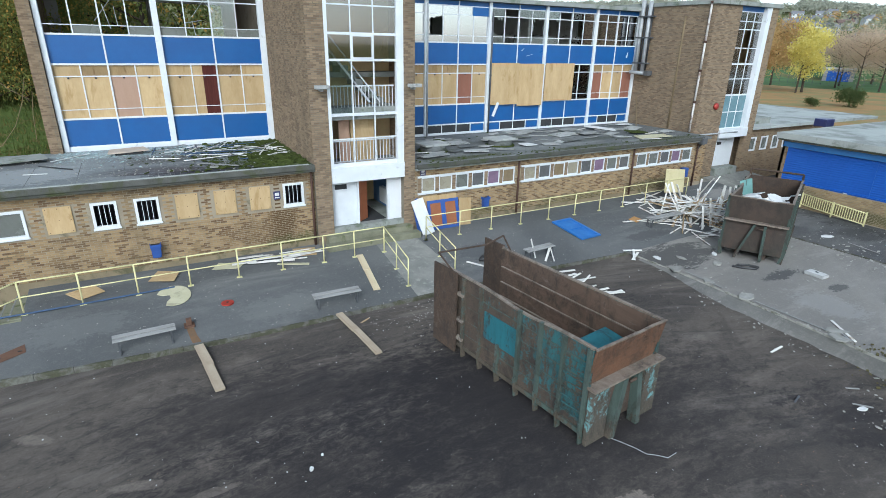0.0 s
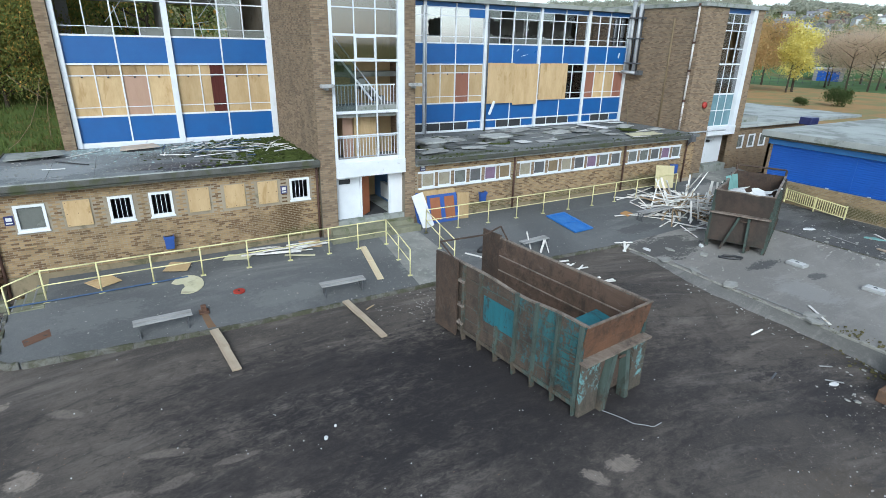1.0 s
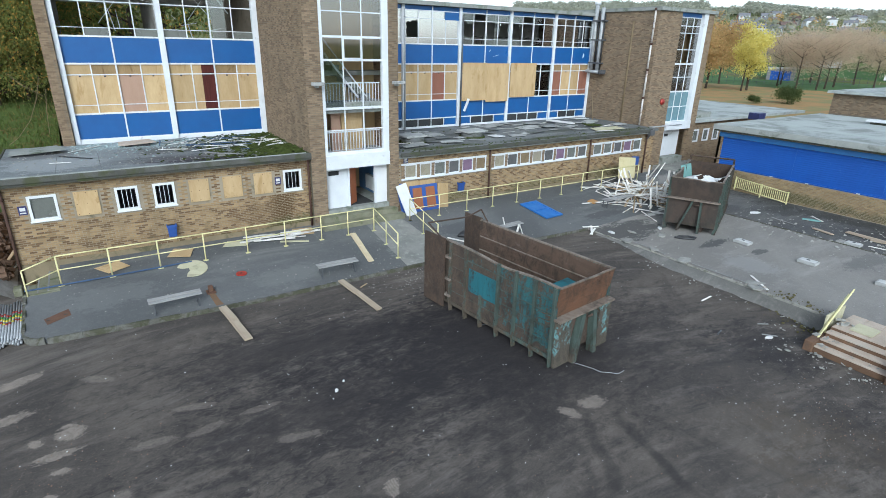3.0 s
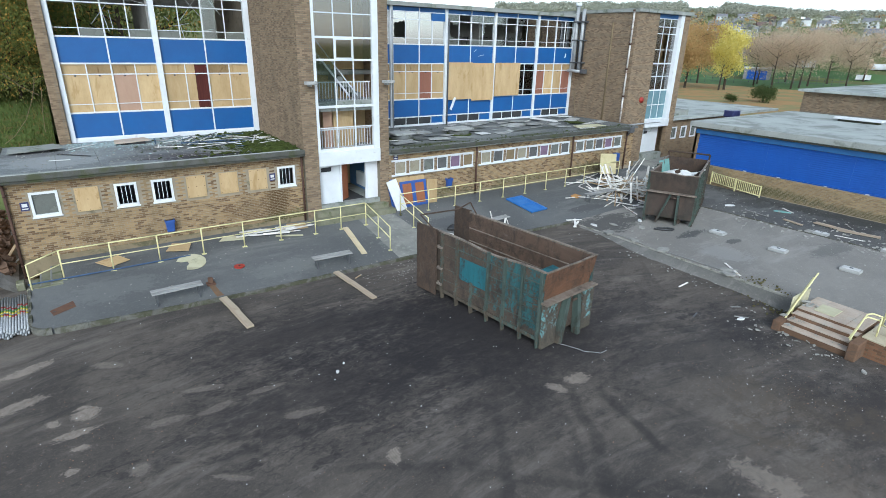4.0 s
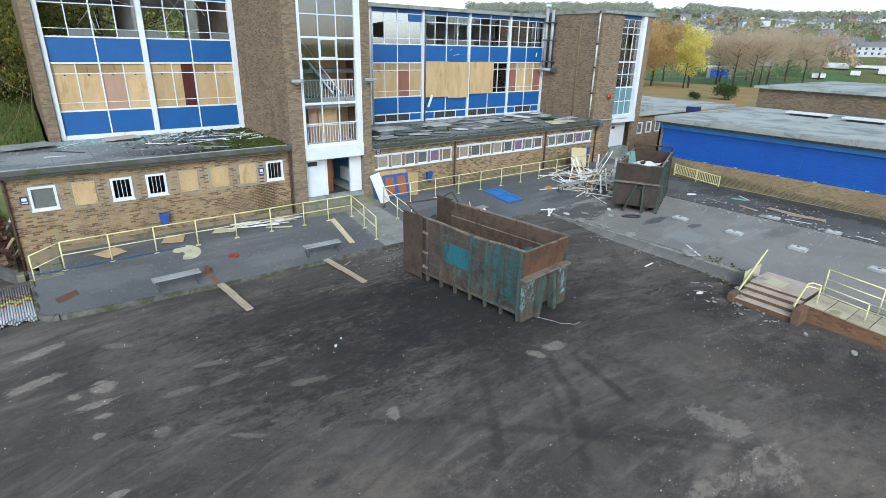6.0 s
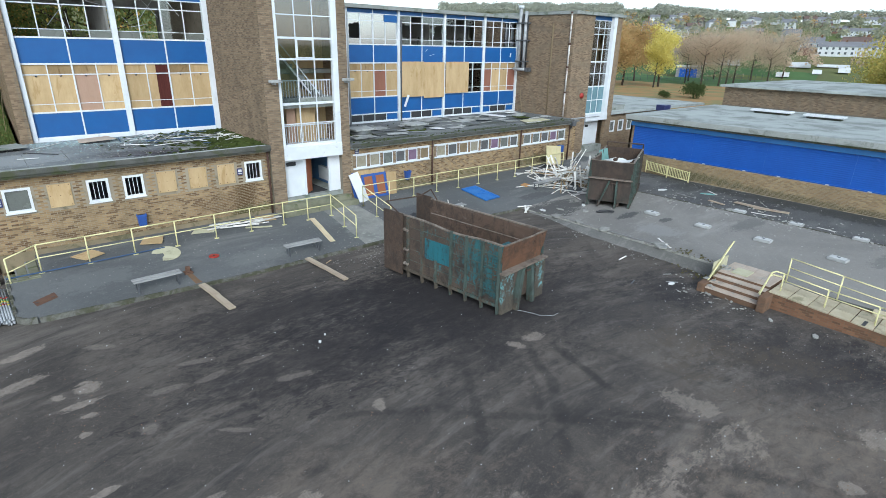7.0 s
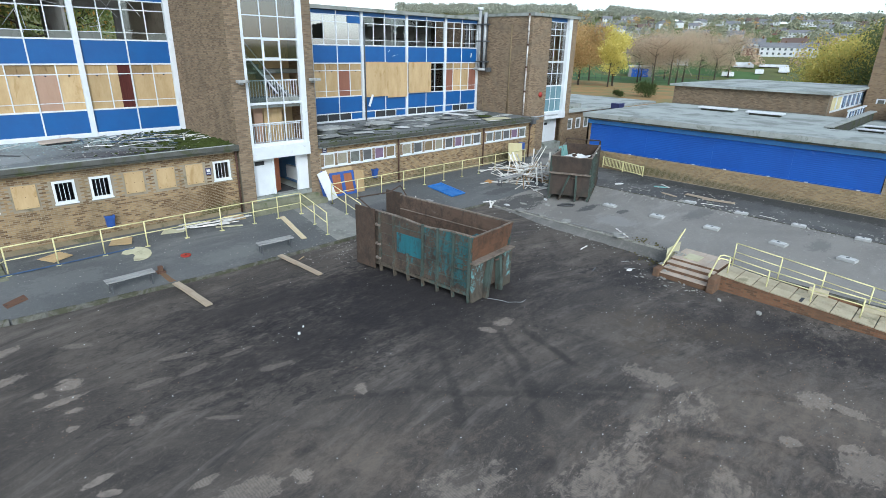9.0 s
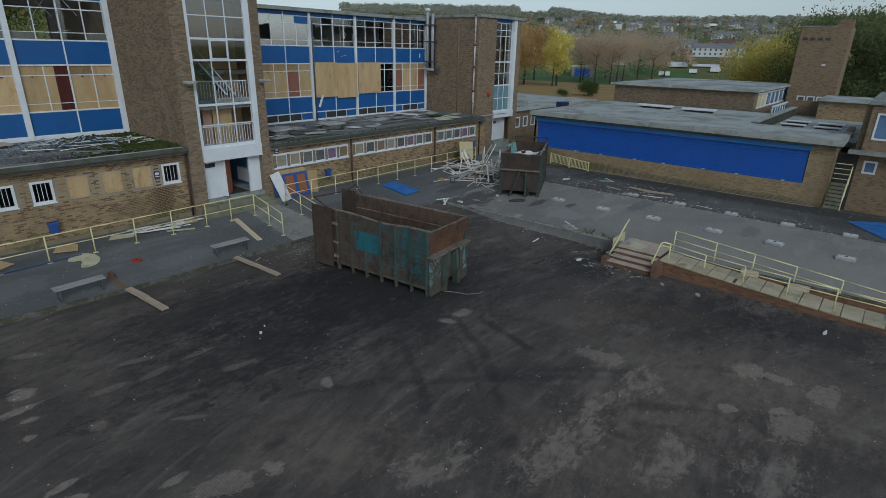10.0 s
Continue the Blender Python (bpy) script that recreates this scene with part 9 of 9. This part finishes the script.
for a, d, l, w, h in ((23.0, 246, 13.0, 3.5, 2.5), (16.8, 246, 7.0, 3.5, 1.9), (17.9, 227, 4.0, 3.0, 1.5), (15.4, 234, 2.8, 2.4, 1.5), (13.5, 238, 3.6, 3.0, 1.8), (14.4, 248, 10.0, 2.5, 1.0)):
    tunnel(d * math.cos(radians(a)), d * math.sin(radians(a)), l, w, h, a + 90, "white plastic polytunnel on the allotments")
sd = thing("storage_shed", "pale storage shed with a bright blue roller door", "shed", at=pose(197, 94.5, 0, 0, 0, 24))
box("wall", (-4.2, -4.0, -0.3), (4.2, 4.0, 3.6), M_FARGREY, sd)
bm = bmesh.new()
poly(bm, [(-4.5, -4.4), (4.5, -4.4), (4.5, 4.4), (-4.5, 4.4)], 0.35, pose(0, 0, 3.6, 0, 0, 0))
part("roof", bm, M_FARWHITE, sd)
box("door", (-4.32, -2.9, 0.0), (-4.2, 2.9, 2.9), M_SHUT, sd, "bright blue roller door")
fc = thing("field_fence", "thin dark mesh fence across the field", "fence")
for k in range(24):
    x, y = 152 + 1.4 * k, 96 - 1.45 * k
    bar("post", (x, y, -0.2), (x, y, 2.4), 0.05, M_GALVDARK, fc, sides=4)
for z in (0.6, 1.4, 2.3):
    bar("wire", (152, 96, z), (152 + 1.4 * 23, 96 - 1.45 * 23, z), 0.025, M_GALVDARK, fc, sides=4)
# cut wires and ropes hanging by the end wall
rp = thing("hanging_cable", "loose cables hanging from the end of the block", "cable")
bm = bmesh.new()
tube(bm, [(-3.5, 27.2, 7.0), (-3.75, 27.2, 6.1), (-4.15, 27.2, 5.2), (-4.7, 27.2, 4.5), (-5.1, 27.2, 4.2)], 0.012, 5)
tube(bm, [(-3.35, 27.2, 6.5), (-3.5, 27.2, 5.6), (-3.58, 27.2, 4.6)], 0.012, 5)
tube(bm, [(-4.6, 27.6, 7.1), (-4.1, 27.4, 6.6), (-3.5, 27.2, 6.2)], 0.014, 5)
part("cable", bm, M_PLYDULL, rp)

# ---- bricks of the nearer walls: pieces proud of the mortar ----
# damp stains, and a darker band at z 3.65 close below the roof edge
DAMP_AND_DARK = [(4.5, 2.2, 0.75, 2.3, (0.10, 0.062, 0.03), 0.95), (3.2, 1.6, 0.9, 0.9, (0.15, 0.10, 0.055), 0.6), (4.9, 3.5, 1.0, 0.4, (0.11, 0.072, 0.04), 0.8), (5.2, 0.95, 1.6, 0.5, (0.07, 0.08, 0.03), 0.7), (-3.0, 0.75, 2.8, 0.3, (0.085, 0.085, 0.04), 0.65), (1.5, 0.8, 2.6, 0.3, (0.085, 0.08, 0.04), 0.6), (0.2, 3.65, 1.4, 0.22, (0.14, 0.10, 0.06), 0.5), (13.0, 1.1, 3.0, 0.45, (0.09, 0.095, 0.045), 0.6), (19.5, 1.1, 3.5, 0.4, (0.09, 0.095, 0.045), 0.6), (25.5, 1.2, 3.0, 0.5, (0.08, 0.085, 0.04), 0.7)]


def piece_mat(name, tones, stain, single, damp=(), along=False):
    """One tone a brick, with grain and stains in patches of their own."""
    m, nt, bs = start(name)
    vec = place(nt)
    if single:
        rnd = nt.nodes.new("ShaderNodeObjectInfo").outputs["Random"]
    else:
        rnd = nt.nodes.new("ShaderNodeNewGeometry").outputs["Random Per Island"]
    col = blend(nt, ramp(nt, rnd, 0.0, 0.5), tones[0], tones[1])
    run = speck(nt, scaled(nt, vec, (0.8, 0.8, 1.6)), 2.2, 3.0, 0.6)
    dark = ramp(nt, calc(nt, "ADD", rnd, calc(nt, "MULTIPLY", calc(nt, "SUBTRACT", run, 0.5), 0.07)), 0.46, 0.92)
    col = blend(nt, dark, col, tones[2])
    grain = speck(nt, vec, 50.0, 3.0, 0.7)
    col = blend(nt, ramp(nt, grain, 0.3, 0.8, 0.0, 0.4), col, tones[1])
    broad = speck(nt, scaled(nt, vec, (0.6, 0.6, 0.25)), 1.0, 6.0, 0.66, 0.5)
    col = blend(nt, ramp(nt, broad, 0.50, 0.72, 0.0, 0.6), col, stain)
    edge = calc(nt, "MULTIPLY", calc(nt, "SUBTRACT", speck(nt, vec, 2.4, 7.0, 0.72, 0.5), 0.5), 2.0)
    for px, pz, rx, rz, tone, power in damp:
        off = nt.nodes.new("ShaderNodeVectorMath")
        off.operation = "SUBTRACT"
        put(nt, off.inputs[0], vec)
        off.inputs[1].default_value = (0, px, pz) if along else (px, 0, pz)
        ln = nt.nodes.new("ShaderNodeVectorMath")
        ln.operation = "LENGTH"
        put(nt, ln.inputs[0], scaled(nt, off.outputs[0], (0, 1 / rx, 1 / rz) if along else (1 / rx, 0, 1 / rz)))
        col = blend(nt, ramp(nt, calc(nt, "ADD", ln.outputs["Value"], edge), 0.4, 1.1, power, 0.0), col, tone)
    put(nt, bs.inputs["Base Color"], col)
    bs.inputs["Roughness"].default_value = 0.92
    bs.inputs["Specular IOR Level"].default_value = 0.08
    relief(nt, bs, grain, 0.5, 0.008)
    return m


BUFF = ((0.36, 0.258, 0.142), (0.285, 0.198, 0.108), (0.12, 0.073, 0.042))
UMBER = ((0.285, 0.213, 0.142), (0.235, 0.173, 0.114), (0.155, 0.112, 0.077))
M_MORTAR = surf("sandy_mortar", (0.335, 0.285, 0.21), (0.245, 0.205, 0.148), 1.2, 40, 0.95, dirt=(0.13, 0.115, 0.075), amount=0.35)
M_MORTAR_T = surf("grey_brown_mortar", (0.21, 0.18, 0.14), (0.16, 0.135, 0.10), 1.2, 40, 0.95, dirt=(0.11, 0.095, 0.07), amount=0.3)
FOOT = [(12.0, 0.75, 4.5, 0.4, (0.07, 0.075, 0.035), 0.75), (6.0, 0.6, 5.0, 0.3, (0.09, 0.085, 0.05), 0.7), (0.0, 0.5, 4.0, 0.3, (0.09, 0.08, 0.05), 0.7), (15.5, 1.1, 1.6, 0.7, (0.13, 0.11, 0.06), 0.6), (4.0, 1.2, 1.4, 0.5, (0.24, 0.17, 0.10), 0.5), (9.5, 1.3, 1.8, 0.4, (0.26, 0.19, 0.11), 0.5), (-1.8, 1.2, 0.7, 1.2, (0.20, 0.15, 0.09), 0.5)]
SAND = ((0.36, 0.268, 0.155), (0.31, 0.228, 0.13), (0.235, 0.165, 0.095))
PIECE = {
    "sand": (piece_mat("sandy_brick_piece", SAND, (0.19, 0.15, 0.09), True, FOOT, True), piece_mat("sandy_bricks", SAND, (0.19, 0.15, 0.09), False, FOOT, True), M_MORTAR),
    "buff": (piece_mat("buff_brick_piece", BUFF, (0.15, 0.115, 0.07), True, DAMP_AND_DARK), piece_mat("buff_bricks", BUFF, (0.15, 0.115, 0.07), False, DAMP_AND_DARK), M_MORTAR),
    "umber": (piece_mat("brown_brick_piece", UMBER, (0.13, 0.10, 0.07), True), piece_mat("brown_bricks", UMBER, (0.13, 0.10, 0.07), False), M_MORTAR_T),
}


def brickwork(wl, axis, at, u0, u1, z0, z1, holes, kind, near, seed):
    """Courses of bricks on a wall's face: those inside near (u0, u1, z0, z1) are parts, the rest is one mesh."""
    rnd = random.Random(seed)
    one, many, mortar = PIECE[kind]
    wl.data.materials[0] = mortar
    bl, bh, joint, proud = 0.212, 0.062, 0.013, 0.01

    def at_face(u, d, z):
        return (u, at - d, z) if axis == "x" else (at - d, u, z)

    def corners(a, b, c, d, p):
        e = 0.003
        return [at_face(a, -0.01, c), at_face(b, -0.01, c), at_face(b, -0.01, d), at_face(a, -0.01, d), at_face(a + e, p, c + e), at_face(b - e, p, c + e), at_face(b - e, p, d - e), at_face(a + e, p, d - e)]

    faces = [(4, 5, 6, 7), (0, 1, 5, 4), (1, 2, 6, 5), (2, 3, 7, 6), (3, 0, 4, 7)]
    flip = axis == "y"
    if flip:
        faces = [f[::-1] for f in faces]
    me1 = bpy.data.meshes.new("brick")
    hb, hh = bl / 2, bh / 2
    if axis == "x":
        vs = [(-hb, 0.01, -hh), (hb, 0.01, -hh), (hb, 0.01, hh), (-hb, 0.01, hh), (-hb + 0.003, -proud, -hh + 0.003), (hb - 0.003, -proud, -hh + 0.003), (hb - 0.003, -proud, hh - 0.003), (-hb + 0.003, -proud, hh - 0.003)]
    else:
        vs = [(0.01, -hb, -hh), (0.01, hb, -hh), (0.01, hb, hh), (0.01, -hb, hh), (-proud, -hb + 0.003, -hh + 0.003), (-proud, hb - 0.003, -hh + 0.003), (-proud, hb - 0.003, hh - 0.003), (-proud, -hb + 0.003, hh - 0.003)]
    me1.from_pydata(vs, [], faces)
    me1.materials.append(one)
    verts, polys, count = [], [], 0
    row, z = 0, z0
    while z + bh < z1:
        u = u0 - (0.1125 if row % 2 else 0.0)
        while u < u1:
            a, b = max(u, u0), min(u + bl, u1)
            u += bl + joint
            if b - a < 0.05 or any(a < h[1] + 0.01 and b > h[0] - 0.01 and z < h[3] + 0.005 and z + bh > h[2] - 0.005 for h in holes):
                continue
            whole = b - a > bl - 0.001
            if whole and count < 300 and near[0] < a and b < near[1] and near[2] < z and z + bh < near[3]:
                ob = new("brick", me1)
                ob.parent = wl
                ob.matrix_basis = Matrix.Translation(at_face((a + b) / 2, rnd.uniform(-0.003, 0.003), z + bh / 2)) @ Matrix.Rotation(rnd.uniform(-0.01, 0.01), 4, "Z")
                count += 1
            else:
                n = len(verts)
                verts += corners(a, b, z, z + bh, proud + rnd.uniform(-0.004, 0.004))
                polys += [tuple(n + i for i in f) for f in faces]
        z += bh + joint
        row += 1
    me = bpy.data.meshes.new("bricks")
    me.from_pydata(verts, [], polys)
    me.materials.append(many)
    ob = new("bricks", me)
    ob.parent = wl
    tagged(ob, kind="stuff")


O = bpy.data.objects
win_holes = [(a - 0.03, b + 0.03, 2.47, 3.43) for a, b in WIN_X]
brickwork(O["wall_front_left"], "x", 20.6, -5.0, 5.8, 0.98, 3.80, win_holes, "buff", (-0.9, 2.2, 1.1, 2.5), 1)
brickwork(O["wall_front_right"], "x", 20.5, 10.2, 29.75, 1.0, 3.48, [(h[0], h[1], 2.34, 3.16) for h in strip_holes], "buff", (10.3, 14.0, 1.1, 2.3), 2)
brickwork(O["wall_shutter"], "y", 31.5, -2.43, 17.0, 0.45, 3.97, [(-1.3, 16.95, 1.70, 3.97)], "sand", (-2.0, 1.8, 0.5, 1.65), 3)
brickwork(O["wall_tower_side"], "y", 5.80, 20.4, 26.7, 4.12, 11.0, [], "umber", (20.5, 22.6, 4.2, 6.6), 4)
brickwork(O["wall_tower_front_left"], "x", 20.4, 5.8, 6.48, 0.9, 11.0, [], "umber", (5.8, 6.48, 1.0, 6.0), 5)
brickwork(O["wall_tower_front_right"], "x", 20.4, 9.64, 10.16, 0.9, 11.0, [], "umber", (9.6, 10.2, 1.0, 6.0), 6)
brickwork(O["wall_tower2_side"], "y", 29.75, 21.45, 26.7, 3.76, 11.0, [], "umber", (21.5, 23.6, 4.0, 6.5), 7)
brickwork(O["wall_tower2_front"], "x", 21.45, 29.75, 32.1, 0.9, 11.0, [], "umber", (29.8, 31.9, 1.2, 4.0), 8)
brickwork(O["wall_hall"], "y", 46.0, 4.9, 17.0, 4.4, 5.84, [], "umber", (5.0, 9.0, 4.5, 5.7), 9)
brickwork(O["wall_pier_left"], "x", 26.6, -3.16, -2.72, 4.1, 12.0, [], "umber", (-3.1, -2.75, 4.2, 8.0), 10)
